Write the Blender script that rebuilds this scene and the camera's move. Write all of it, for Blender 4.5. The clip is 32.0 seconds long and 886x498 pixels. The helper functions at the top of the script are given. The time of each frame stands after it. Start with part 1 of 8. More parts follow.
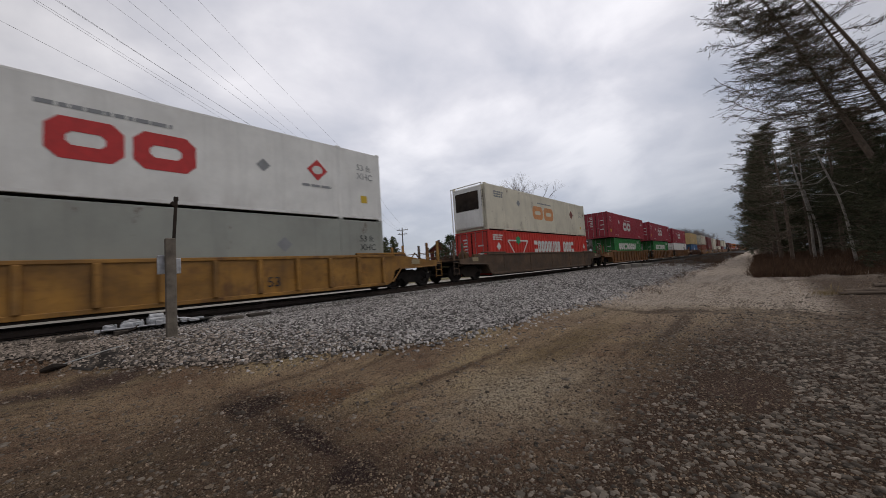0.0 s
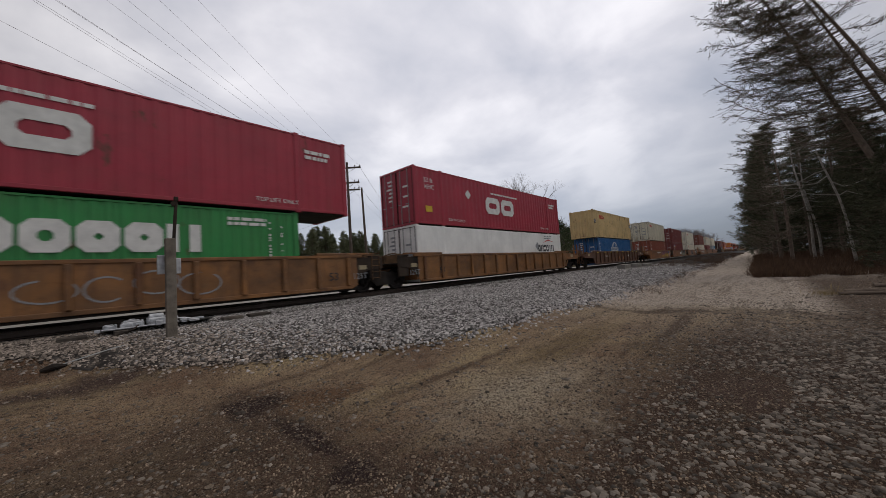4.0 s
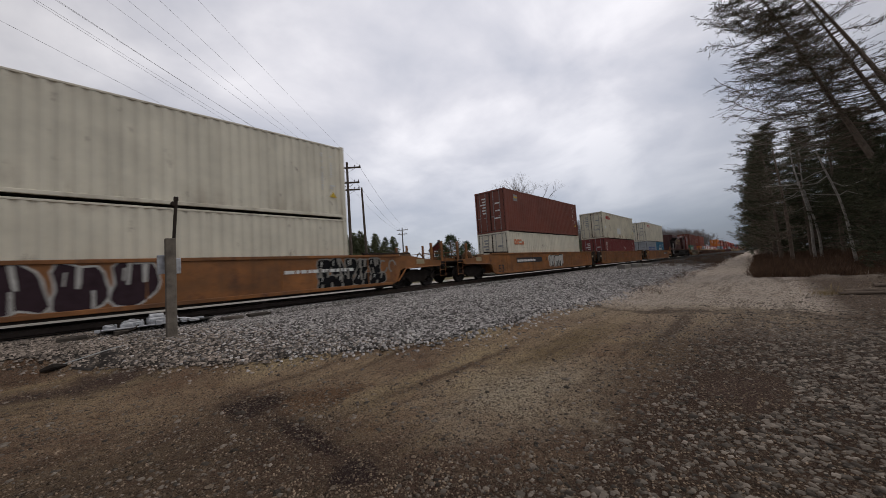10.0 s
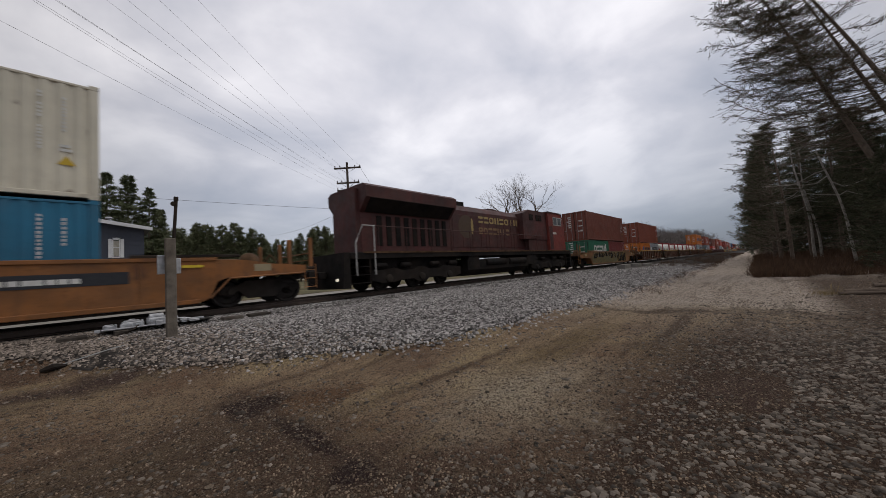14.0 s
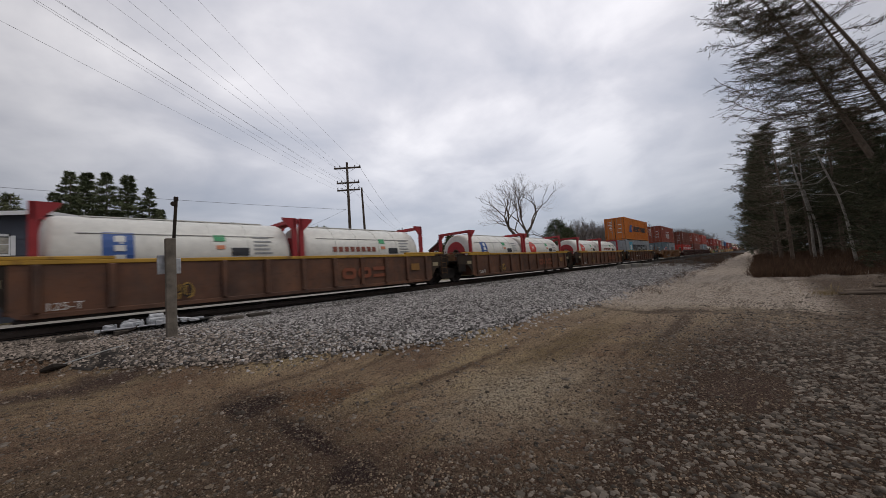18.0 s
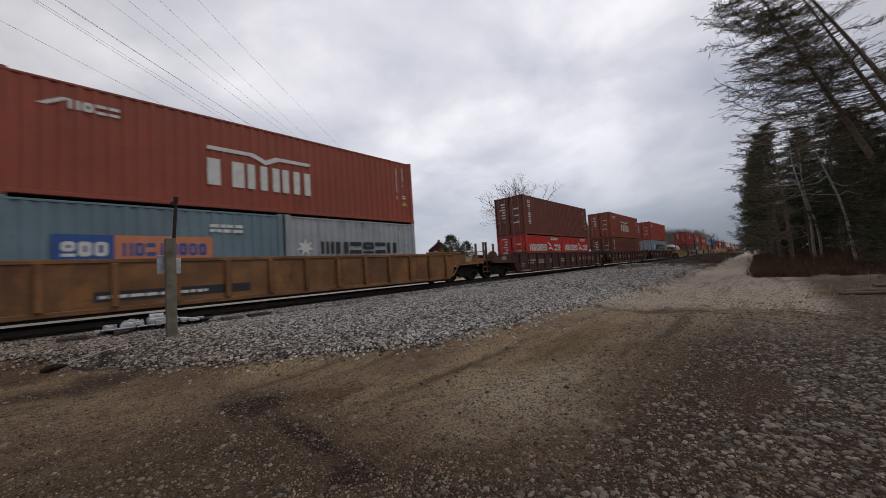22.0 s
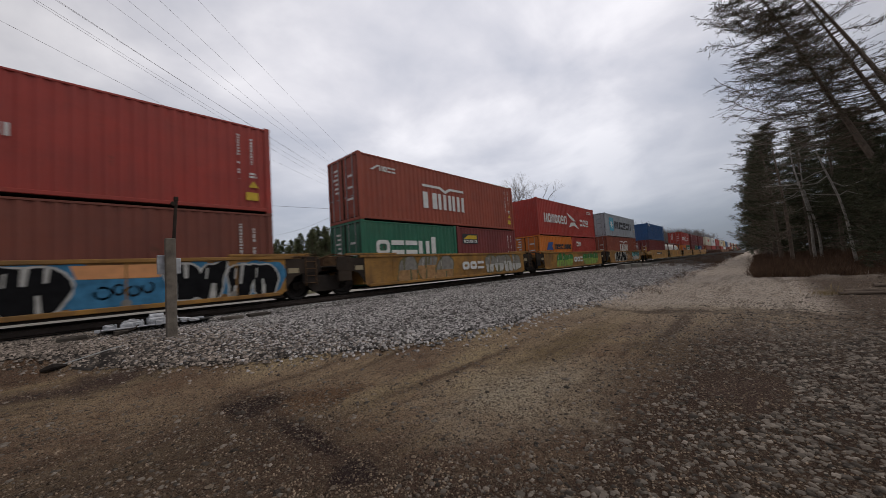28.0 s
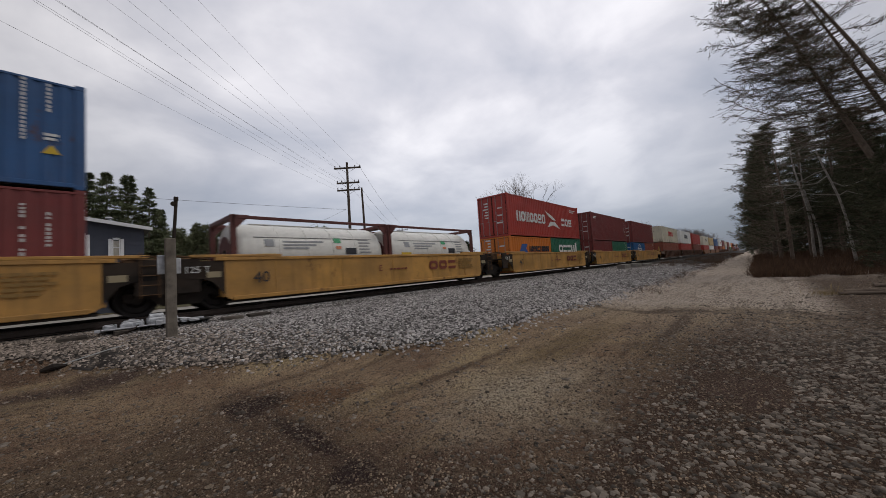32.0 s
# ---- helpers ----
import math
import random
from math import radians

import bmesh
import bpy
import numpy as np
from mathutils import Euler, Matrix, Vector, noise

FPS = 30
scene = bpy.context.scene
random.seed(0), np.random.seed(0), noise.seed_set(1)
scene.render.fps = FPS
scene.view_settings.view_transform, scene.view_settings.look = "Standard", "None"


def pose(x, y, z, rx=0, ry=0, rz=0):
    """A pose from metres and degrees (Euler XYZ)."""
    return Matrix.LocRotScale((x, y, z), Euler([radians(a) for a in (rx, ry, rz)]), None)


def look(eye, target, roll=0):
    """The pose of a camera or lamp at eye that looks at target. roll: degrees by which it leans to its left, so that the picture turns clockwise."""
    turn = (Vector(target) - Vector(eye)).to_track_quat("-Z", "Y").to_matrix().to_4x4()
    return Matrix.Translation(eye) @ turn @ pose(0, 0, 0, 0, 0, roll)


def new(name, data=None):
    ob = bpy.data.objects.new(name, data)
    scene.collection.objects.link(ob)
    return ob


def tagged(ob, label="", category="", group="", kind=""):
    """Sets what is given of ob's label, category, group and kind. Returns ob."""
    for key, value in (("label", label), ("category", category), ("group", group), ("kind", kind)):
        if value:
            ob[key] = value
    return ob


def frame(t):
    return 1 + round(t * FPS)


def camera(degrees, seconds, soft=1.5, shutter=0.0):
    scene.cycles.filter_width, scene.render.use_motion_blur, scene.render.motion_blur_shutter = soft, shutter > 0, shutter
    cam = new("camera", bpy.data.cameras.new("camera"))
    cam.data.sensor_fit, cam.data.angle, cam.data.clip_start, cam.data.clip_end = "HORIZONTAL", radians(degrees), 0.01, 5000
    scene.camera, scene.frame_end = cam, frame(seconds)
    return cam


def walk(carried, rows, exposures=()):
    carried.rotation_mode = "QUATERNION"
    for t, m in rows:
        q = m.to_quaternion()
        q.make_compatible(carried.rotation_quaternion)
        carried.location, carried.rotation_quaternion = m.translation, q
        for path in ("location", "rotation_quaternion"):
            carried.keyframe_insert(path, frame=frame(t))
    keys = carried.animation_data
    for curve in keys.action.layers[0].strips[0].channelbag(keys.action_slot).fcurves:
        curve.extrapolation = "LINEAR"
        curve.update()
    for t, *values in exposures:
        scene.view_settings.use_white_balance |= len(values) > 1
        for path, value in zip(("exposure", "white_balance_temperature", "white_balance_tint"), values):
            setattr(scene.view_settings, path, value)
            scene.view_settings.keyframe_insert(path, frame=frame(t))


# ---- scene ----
cam = camera(104.80, 32.0, soft=0.6, shutter=0.15)
EYE = (0.0, 0.0, 0.965)
TURN, TILT = radians(42.357), radians(3.409)
AIM = (math.cos(TURN) * math.cos(TILT), math.sin(TURN) * math.cos(TILT), EYE[2] + math.sin(TILT))
STAND = look(EYE, AIM, -3.775)
walk(cam, [(0.0, STAND), (32.0, STAND)], exposures=[(0.0, 0.10), (32.0, 0.10)])

# the train's way along the track: speed at five times, metres a second
SPEED = ((0, 17.307), (8, 17.384), (16, 17.707), (24, 17.737), (32, 17.965))


def run(t):
    """Metres that the train has gone at t seconds."""
    far = 0.0
    for (a, va), (b, vb) in zip(SPEED, SPEED[1:]):
        if t <= a:
            break
        e = min(t, b)
        ve = va + (vb - va) * (e - a) / (b - a)
        far += (va + ve) / 2 * (e - a)
    return far


# ---- world, sun ----
world = bpy.data.worlds.new("overcast_sky")
scene.world = world
world.use_nodes = True
wn, wl = world.node_tree.nodes, world.node_tree.links
wn.clear()
w_out = wn.new("ShaderNodeOutputWorld")
w_bg = wn.new("ShaderNodeBackground")
w_sky = wn.new("ShaderNodeTexSky")
w_sky.sky_type, w_sky.sun_disc = "NISHITA", False
w_sky.sun_elevation, w_sky.sun_rotation = radians(60), radians(143)
w_co = wn.new("ShaderNodeTexCoord")
w_sep = wn.new("ShaderNodeSeparateXYZ")
wl.new(w_co.outputs["Generated"], w_sep.inputs[0])
# flatten the clouds towards the horizon: divide x and y by the height
w_h = wn.new("ShaderNodeMath")
w_h.operation = "ADD"
w_h.inputs[1].default_value = 0.22
wl.new(w_sep.outputs["Z"], w_h.inputs[0])
w_cl = wn.new("ShaderNodeMath")
w_cl.operation = "MAXIMUM"
w_cl.inputs[1].default_value = 0.05
wl.new(w_h.outputs[0], w_cl.inputs[0])
w_div = wn.new("ShaderNodeVectorMath")
w_div.operation = "DIVIDE"
w_com = wn.new("ShaderNodeCombineXYZ")
for i in range(3):
    wl.new(w_cl.outputs[0], w_com.inputs[i])
wl.new(w_co.outputs["Generated"], w_div.inputs[0])
wl.new(w_com.outputs[0], w_div.inputs[1])
w_map = wn.new("ShaderNodeMapping")
w_map.inputs["Location"].default_value = (3.1, 1.7, 0.4)
w_map.inputs["Scale"].default_value = (1.0, 1.0, 1.6)
wl.new(w_div.outputs[0], w_map.inputs[0])
w_n1 = wn.new("ShaderNodeTexNoise")
w_n1.inputs["Scale"].default_value, w_n1.inputs["Detail"].default_value = 1.5, 6.0
w_n1.inputs["Roughness"].default_value, w_n1.inputs["Distortion"].default_value = 0.50, 0.25
wl.new(w_map.outputs[0], w_n1.inputs["Vector"])
w_ramp = wn.new("ShaderNodeValToRGB")
w_ramp.color_ramp.elements[0].position, w_ramp.color_ramp.elements[0].color = 0.30, (0.41, 0.42, 0.475, 1)
w_ramp.color_ramp.elements[1].position, w_ramp.color_ramp.elements[1].color = 0.68, (0.90, 0.87, 0.885, 1)
w_mid = w_ramp.color_ramp.elements.new(0.48)
w_mid.color = (0.60, 0.588, 0.625, 1)
wl.new(w_n1.outputs["Fac"], w_ramp.inputs[0])
# a darker blue-grey band low on the horizon
w_hr = wn.new("ShaderNodeMapRange")
w_hr.inputs["From Min"].default_value, w_hr.inputs["From Max"].default_value = 0.0, 0.46
w_hr.inputs["To Min"].default_value, w_hr.inputs["To Max"].default_value = 0.92, 0.0
wl.new(w_sep.outputs["Z"], w_hr.inputs[0])
w_mx = wn.new("ShaderNodeMix")
w_mx.data_type = "RGBA"
w_mx.inputs["B"].default_value = (0.27, 0.295, 0.36, 1)
wl.new(w_hr.outputs[0], w_mx.inputs["Factor"])
wl.new(w_ramp.outputs[0], w_mx.inputs["A"])
# a heavy blue-grey cloud bank low over the far end of the track
w_lo = wn.new("ShaderNodeMapRange")
w_ah = wn.new("ShaderNodeMapRange")
for node, vals in ((w_lo, (0.02, 0.16, 0.85, 0.0)), (w_ah, (0.80, 0.99, 0.0, 1.0))):
    node.interpolation_type = "SMOOTHSTEP"
    for k, v in zip(("From Min", "From Max", "To Min", "To Max"), vals):
        node.inputs[k].default_value = v
wl.new(w_sep.outputs["Z"], w_lo.inputs[0])
wl.new(w_sep.outputs["X"], w_ah.inputs[0])
w_bk = wn.new("ShaderNodeMath")
w_bk.operation = "MULTIPLY"
wl.new(w_lo.outputs[0], w_bk.inputs[0])
wl.new(w_ah.outputs[0], w_bk.inputs[1])
w_m2 = wn.new("ShaderNodeMix")
w_m2.data_type = "RGBA"
w_m2.inputs["B"].default_value = (0.15, 0.18, 0.245, 1)
wl.new(w_bk.outputs[0], w_m2.inputs["Factor"])
wl.new(w_mx.outputs["Result"], w_m2.inputs["A"])
# a thin share of the clear sky behind the cloud
w_sc = wn.new("ShaderNodeMix")
w_sc.data_type, w_sc.blend_type = "RGBA", "ADD"
w_sc.inputs["Factor"].default_value = 0.015
wl.new(w_m2.outputs["Result"], w_sc.inputs["A"])
wl.new(w_sky.outputs[0], w_sc.inputs["B"])
# the cloud is brightest where the hidden sun stands behind it
w_dot = wn.new("ShaderNodeVectorMath")
w_dot.operation = "DOT_PRODUCT"
w_dot.inputs[1].default_value = (0.68, 0.56, 0.47)
wl.new(w_co.outputs["Generated"], w_dot.inputs[0])
w_lobe = wn.new("ShaderNodeMapRange")
w_lobe.interpolation_type = "SMOOTHSTEP"
for k, v in (("From Min", 0.50), ("From Max", 1.0), ("To Min", 0.62), ("To Max", 1.12)):
    w_lobe.inputs[k].default_value = v
wl.new(w_dot.outputs["Value"], w_lobe.inputs[0])
w_mul = wn.new("ShaderNodeVectorMath")
w_mul.operation = "SCALE"
wl.new(w_sc.outputs["Result"], w_mul.inputs[0])
wl.new(w_lobe.outputs[0], w_mul.inputs["Scale"])
wl.new(w_mul.outputs[0], w_bg.inputs["Color"])
w_bg.inputs["Strength"].default_value = 1.0
wl.new(w_bg.outputs[0], w_out.inputs["Surface"])

sun = new("sun", bpy.data.lights.new("sun", "SUN"))
sun.data.energy, sun.data.angle, sun.data.color = 0.7, radians(30), (1.0, 0.95, 0.88)
sun.matrix_world = look((12, -16, 34), (0, 0, 0))


# ---- materials ----
def mat(name, col, rough=0.6, metal=0.0, var=0.18, scale=2.0, bump=0.15, bscale=60.0, streak=0.0, rust=0.0,
        rustcol=(0.09, 0.035, 0.018), second=None, dust=0.0, shift=0.0, grime=0.0, runs=0.0):
    """Painted or plain surface: two scales of noise, vertical dirt streaks, rust patches, road dust and fine relief."""
    m = bpy.data.materials.new(name)
    m.use_nodes = True
    n, l = m.node_tree.nodes, m.node_tree.links
    bs = n["Principled BSDF"]
    co = n.new("ShaderNodeTexCoord")
    info = n.new("ShaderNodeObjectInfo")
    off = n.new("ShaderNodeVectorMath")
    off.operation = "MULTIPLY_ADD"
    off.inputs[1].default_value = (37.0, 11.0, 5.0)
    l.new(info.outputs["Random"], off.inputs[0])
    l.new(co.outputs["Object"], off.inputs[2])

    def nz(sc, det=4.0, stretch=None, ro=0.55):
        t = n.new("ShaderNodeTexNoise")
        t.inputs["Scale"].default_value, t.inputs["Detail"].default_value, t.inputs["Roughness"].default_value = sc, det, ro
        src = off.outputs[0]
        if stretch:
            mp = n.new("ShaderNodeMapping")
            mp.inputs["Scale"].default_value = stretch
            l.new(src, mp.inputs[0])
            src = mp.outputs[0]
        l.new(src, t.inputs["Vector"])
        return t.outputs["Fac"]

    def rng(src, a, b, c=0.0, d=1.0):
        r = n.new("ShaderNodeMapRange")
        for k, v in zip(("From Min", "From Max", "To Min", "To Max"), (a, b, c, d)):
            r.inputs[k].default_value = v
        l.new(src, r.inputs[0])
        return r.outputs[0]

    def mix(fac, a, b, blend="MIX"):
        x = n.new("ShaderNodeMix")
        x.data_type, x.blend_type = "RGBA", blend
        if isinstance(fac, float):
            x.inputs["Factor"].default_value = fac
        else:
            l.new(fac, x.inputs["Factor"])
        for sock, v in (("A", a), ("B", b)):
            if isinstance(v, tuple):
                x.inputs[sock].default_value = (*v, 1)
            else:
                l.new(v, x.inputs[sock])
        return x.outputs["Result"]

    dark = tuple(c * (1 - var) for c in col)
    light = tuple(min(1.0, c * (1 + var)) for c in (second or col))
    c = mix(rng(nz(scale, 5.0), 0.3, 0.7), dark, light)
    c = mix(rng(nz(scale * 9, 3.0), 0.35, 0.75, 0.0, 0.5 * var + 0.05), c, tuple(x * 0.6 for x in col))
    if shift:
        hs = n.new("ShaderNodeHueSaturation")
        l.new(rng(info.outputs["Random"], 0, 1, 1 - shift, 1 + shift), hs.inputs["Value"])
        l.new(c, hs.inputs["Color"])
        c = hs.outputs[0]
    if streak:
        c = mix(rng(nz(2.2, 4.0, (1.4, 1.4, 0.10), 0.6), 0.52, 0.80, 0.0, streak), c, tuple(x * 0.35 + 0.012 for x in col))
    if dust:
        c = mix(rng(nz(0.8, 4.0), 0.35, 0.8, 0.0, dust), c, (0.16, 0.11, 0.075))
    if grime:
        c = mix(rng(nz(0.55, 7.0, (1.0, 1.0, 1.6), 0.65), 0.42, 0.68, 0.0, grime), c, tuple(x * 0.28 + 0.010 for x in col))
        c = mix(rng(nz(5.0, 6.0, (0.5, 1.0, 1.2), 0.7), 0.55, 0.72, 0.0, grime * 0.8), c, tuple(x * 0.45 for x in col))
    if rust:
        c = mix(rng(nz(1.7, 8.0, (1.0, 1.0, 0.55), 0.7), 0.64 - 0.12 * rust, 0.72, 0.0, 0.95), c, rustcol)
    if runs:
        # rust that creeps up from the bottom seam and hangs from the top one
        sx = n.new("ShaderNodeSeparateXYZ")
        l.new(co.outputs["Object"], sx.inputs[0])
        spots_ = rng(nz(1.5, 7.0, (1.0, 1.0, 0.30), 0.75), 0.50, 0.64)
        for a, b in ((0.85, 0.15), (2.45, 2.85)):
            k = n.new("ShaderNodeMath")
            k.operation = "MULTIPLY"
            l.new(spots_, k.inputs[0])
            l.new(rng(sx.outputs["Z"], a, b, 0.0, runs), k.inputs[1])
            c = mix(k.outputs[0], c, (0.15, 0.075, 0.028))
    l.new(c, bs.inputs["Base Color"])
    l.new(rng(nz(scale * 4, 4.0), 0.3, 0.7, max(0.05, rough - 0.1), min(1.0, rough + 0.12)), bs.inputs["Roughness"])
    bs.inputs["Metallic"].default_value = metal
    bs.inputs["Specular IOR Level"].default_value = 0.5 if rough < 0.7 else 0.10
    if bump:
        bp = n.new("ShaderNodeBump")
        bp.inputs["Strength"].default_value, bp.inputs["Distance"].default_value = bump, 0.02
        l.new(nz(bscale, 4.0), bp.inputs["Height"])
        l.new(bp.outputs[0], bs.inputs["Normal"])
    return m


# ---- mesh tools ----
class Geo:
    """Gathers vertices and faces, then becomes one mesh."""

    def __init__(self):
        self.v, self.f = [], []

    def add(self, verts, faces):
        k = len(self.v)
        self.v += [tuple(p) for p in verts]
        self.f += [tuple(i + k for i in q) for q in faces]
        return self

    def box(self, x0, x1, y0, y1, z0, z1, c=0.0):
        if c <= 0:
            v = [(x, y, z) for x in (x0, x1) for y in (y0, y1) for z in (z0, z1)]
            return self.add(v, [(0, 1, 3, 2), (4, 6, 7, 5), (0, 4, 5, 1), (2, 3, 7, 6), (0, 2, 6, 4), (1, 5, 7, 3)])
        c = min(c, abs(x1 - x0) / 3, abs(y1 - y0) / 3, abs(z1 - z0) / 3)
        v, ix = [], {}
        for i, x in enumerate((x0, x1)):
            for j, y in enumerate((y0, y1)):
                for k, z in enumerate((z0, z1)):
                    sx, sy, sz = (c, -c)[i], (c, -c)[j], (c, -c)[k]
                    for a, p in enumerate(((x, y + sy, z + sz), (x + sx, y, z + sz), (x + sx, y + sy, z))):
                        ix[i, j, k, a] = len(v)
                        v.append(p)
        f = []
        for i in (0, 1):
            f.append([ix[i, j, k, 0] for j, k in ((0, 0), (0, 1), (1, 1), (1, 0))][:: 1 if i == 0 else -1])
            f.append([ix[j, i, k, 1] for j, k in ((0, 0), (1, 0), (1, 1), (0, 1))][:: 1 if i == 0 else -1])
            f.append([ix[j, k, i, 2] for j, k in ((0, 0), (0, 1), (1, 1), (1, 0))][:: 1 if i == 0 else -1])
        for i in (0, 1):
            for j in (0, 1):
                f.append([ix[i, j, 0, 0], ix[i, j, 1, 0], ix[i, j, 1, 1], ix[i, j, 0, 1]])
                f.append([ix[i, 0, j, 0], ix[i, 1, j, 0], ix[i, 1, j, 2], ix[i, 0, j, 2]])
                f.append([ix[0, i, j, 1], ix[1, i, j, 1], ix[1, i, j, 2], ix[0, i, j, 2]])
                for k in (0, 1):
                    f.append([ix[i, j, k, 0], ix[i, j, k, 1], ix[i, j, k, 2]])
        return self.add(v, f)

    def prism(self, poly, y0, y1):
        """A polygon in x and z, drawn out from y0 to y1."""
        n = len(poly)
        v = [(x, y0, z) for x, z in poly] + [(x, y1, z) for x, z in poly]
        f = [tuple(range(n)), tuple(range(2 * n - 1, n - 1, -1))]
        f += [(i, i + n, (i + 1) % n + n, (i + 1) % n) for i in range(n)]
        return self.add(v, f)

    def prism_x(self, poly, x0, x1):
        """A polygon in y and z, drawn out along x."""
        n = len(poly)
        v = [(x0, y, z) for y, z in poly] + [(x1, y, z) for y, z in poly]
        f = [tuple(range(n)), tuple(range(2 * n - 1, n - 1, -1))]
        f += [(i, i + n, (i + 1) % n + n, (i + 1) % n) for i in range(n)]
        return self.add(v, f)

    def tube(self, pts, radii, n=6, cap=True):
        """A round bar along a line of points, one radius a point."""
        pts = [Vector(p) for p in pts]
        rings = []
        k = len(self.v)
        for i, p in enumerate(pts):
            d = (pts[min(i + 1, len(pts) - 1)] - pts[max(i - 1, 0)]).normalized()
            a = d.cross(Vector((0, 0, 1)) if abs(d.z) < 0.9 else Vector((1, 0, 0))).normalized()
            b = d.cross(a)
            r = radii[i] if isinstance(radii, (list, tuple)) else radii
            for j in range(n):
                w = 2 * math.pi * j / n
                self.v.append(tuple(p + (a * math.cos(w) + b * math.sin(w)) * r))
        for i in range(len(pts) - 1):
            for j in range(n):
                q, s = k + i * n + j, k + i * n + (j + 1) % n
                self.f.append((q, s, s + n, q + n))
        if cap:
            self.f.append(tuple(k + j for j in range(n))[::-1])
            self.f.append(tuple(k + (len(pts) - 1) * n + j for j in range(n)))
        return self

    def lathe(self, prof, axis="y", n=24, at=(0, 0, 0)):
        """A profile of (distance along the axis, radius), spun about the axis."""
        k = len(self.v)
        for a, r in prof:
            for j in range(n):
                w = 2 * math.pi * j / n
                c, s = r * math.cos(w), r * math.sin(w)
                p = {"x": (a, c, s), "y": (c, a, s), "z": (c, s, a)}[axis]
                self.v.append((p[0] + at[0], p[1] + at[1], p[2] + at[2]))
        for i in range(len(prof) - 1):
            for j in range(n):
                q, s = k + i * n + j, k + i * n + (j + 1) % n
                self.f.append((q, s, s + n, q + n))
        self.f.append(tuple(k + j for j in range(n)))
        self.f.append(tuple(k + (len(prof) - 1) * n + j for j in range(n))[::-1])
        return self

    def mesh(self, name, material, smooth=False):
        me = bpy.data.meshes.new(name)
        me.from_pydata(self.v, [], self.f)
        me.materials.append(material)
        bm = bmesh.new()
        bm.from_mesh(me)
        bmesh.ops.recalc_face_normals(bm, faces=bm.faces)
        bm.to_mesh(me)
        bm.free()
        if smooth:
            for p in me.polygons:
                p.use_smooth = True
            me.set_sharp_from_angle(angle=radians(35))
        return me


def part(name, geo, material, parent=None, label="", smooth=False):
    """One mesh object, under a thing or a part."""
    me = geo if isinstance(geo, bpy.types.Mesh) else geo.mesh(name, material, smooth)
    ob = new(name, me)
    ob.parent = parent
    if label:
        ob["label"] = label
    return ob


def thing(name, at, label, category, group="", kind=""):
    ob = new(name)
    ob.empty_display_size = 0.3
    ob.location = at
    return tagged(ob, label, category, group, kind)


def big(name, verts, faces, material, smooth=False):
    """A large mesh from arrays of vertices and equal faces."""
    me = bpy.data.meshes.new(name)
    verts, faces = np.asarray(verts, np.float32), np.asarray(faces, np.int32)
    k = faces.shape[1]
    me.vertices.add(len(verts))
    me.vertices.foreach_set("co", verts.ravel())
    me.loops.add(faces.size)
    me.loops.foreach_set("vertex_index", faces.ravel())
    me.polygons.add(len(faces))
    me.polygons.foreach_set("loop_start", np.arange(0, faces.size, k, dtype=np.int32))
    me.update(calc_edges=True)
    me.validate()
    me.materials.append(material)
    if smooth:
        me.shade_smooth()
    return me


def glyphs(body):
    """The mesh of a few characters of Blender's own font, one metre high."""
    cu = bpy.data.curves.new("words", "FONT")
    cu.body, cu.size, cu.extrude, cu.resolution_u = body, 1.0, 0.002, 2
    tmp = new("words", cu)
    bpy.context.view_layer.update()
    me = bpy.data.meshes.new_from_object(tmp.evaluated_get(bpy.context.evaluated_depsgraph_get()))
    bpy.data.objects.remove(tmp)
    return me


FIGURES = {body: glyphs(body) for body in ("53 ft\nXHC", "TOP LIFT ONLY", "45", "53", "40", "125T", "125 T", "125-T", "A", "B", "E")}


# ---- the ground ----
RAIL, YC = 0.22, 13.05          # height of the rail's top, middle of the track


TOE_X = (-6, -3, -0.98, 0.18, 1.12, 1.7, 2.35, 3.08, 3.87, 5.0, 6.6, 9.4, 13.5, 25, 43, 90)
TOE_Y = (10.2, 10.2, 10.1, 8.9, 7.3, 6.44, 5.86, 5.3, 4.72, 4.3, 4.0, 3.85, 3.6, 3.4, 3.3, 3.3)


def toe(x):
    """Where the crushed stone of the track meets the dirt yard."""
    return float(np.interp(x, TOE_X, TOE_Y)) + 0.10 * math.sin(x * 0.9) + 0.07 * math.sin(x * 2.3 + 1)


def smooth(a, b, v):
    v = min(1.0, max(0.0, (v - a) / (b - a)))
    return v * v * (3 - 2 * v)


def ground_z(x, y):
    """Height of the ground."""
    if y > YC:
        z = 0.01 - 0.17 * smooth(1.6, 5.5, y - YC) + 0.35 * smooth(8, 22, y - YC)
        return z + 0.05 * noise.noise((x * 0.15, y * 0.15, 3))
    t = toe(x)
    z = -0.50 + 0.16 * smooth(t - 0.9, t + 0.7, y) + 0.26 * smooth(min(t, 8.6) + 0.2, 9.8, y) + 0.09 * smooth(10.9, 11.75, y)
    if y < t + 1:
        w = smooth(t + 1, t - 0.5, y)
        z += w * (0.035 * noise.noise((x * 0.5, y * 0.5, 0)) + 0.012 * noise.noise((x * 2.2, y * 2.2, 5)))
        # wheel ruts along the yard and the lane
        for ry, d in ((2.55, 0.04), (0.95, 0.035)):
            c = ry + 0.25 * math.sin(x * 0.21 + 1) - 0.012 * x
            z -= w * d * math.exp(-((y - c) / 0.22) ** 2) * (0.6 + 0.4 * math.sin(x * 0.7))
    # the bank under the woods
    z += 0.5 * smooth(-1.0, -8.0, y) * smooth(26, 34, x) if y < -1 else 0.0
    return z


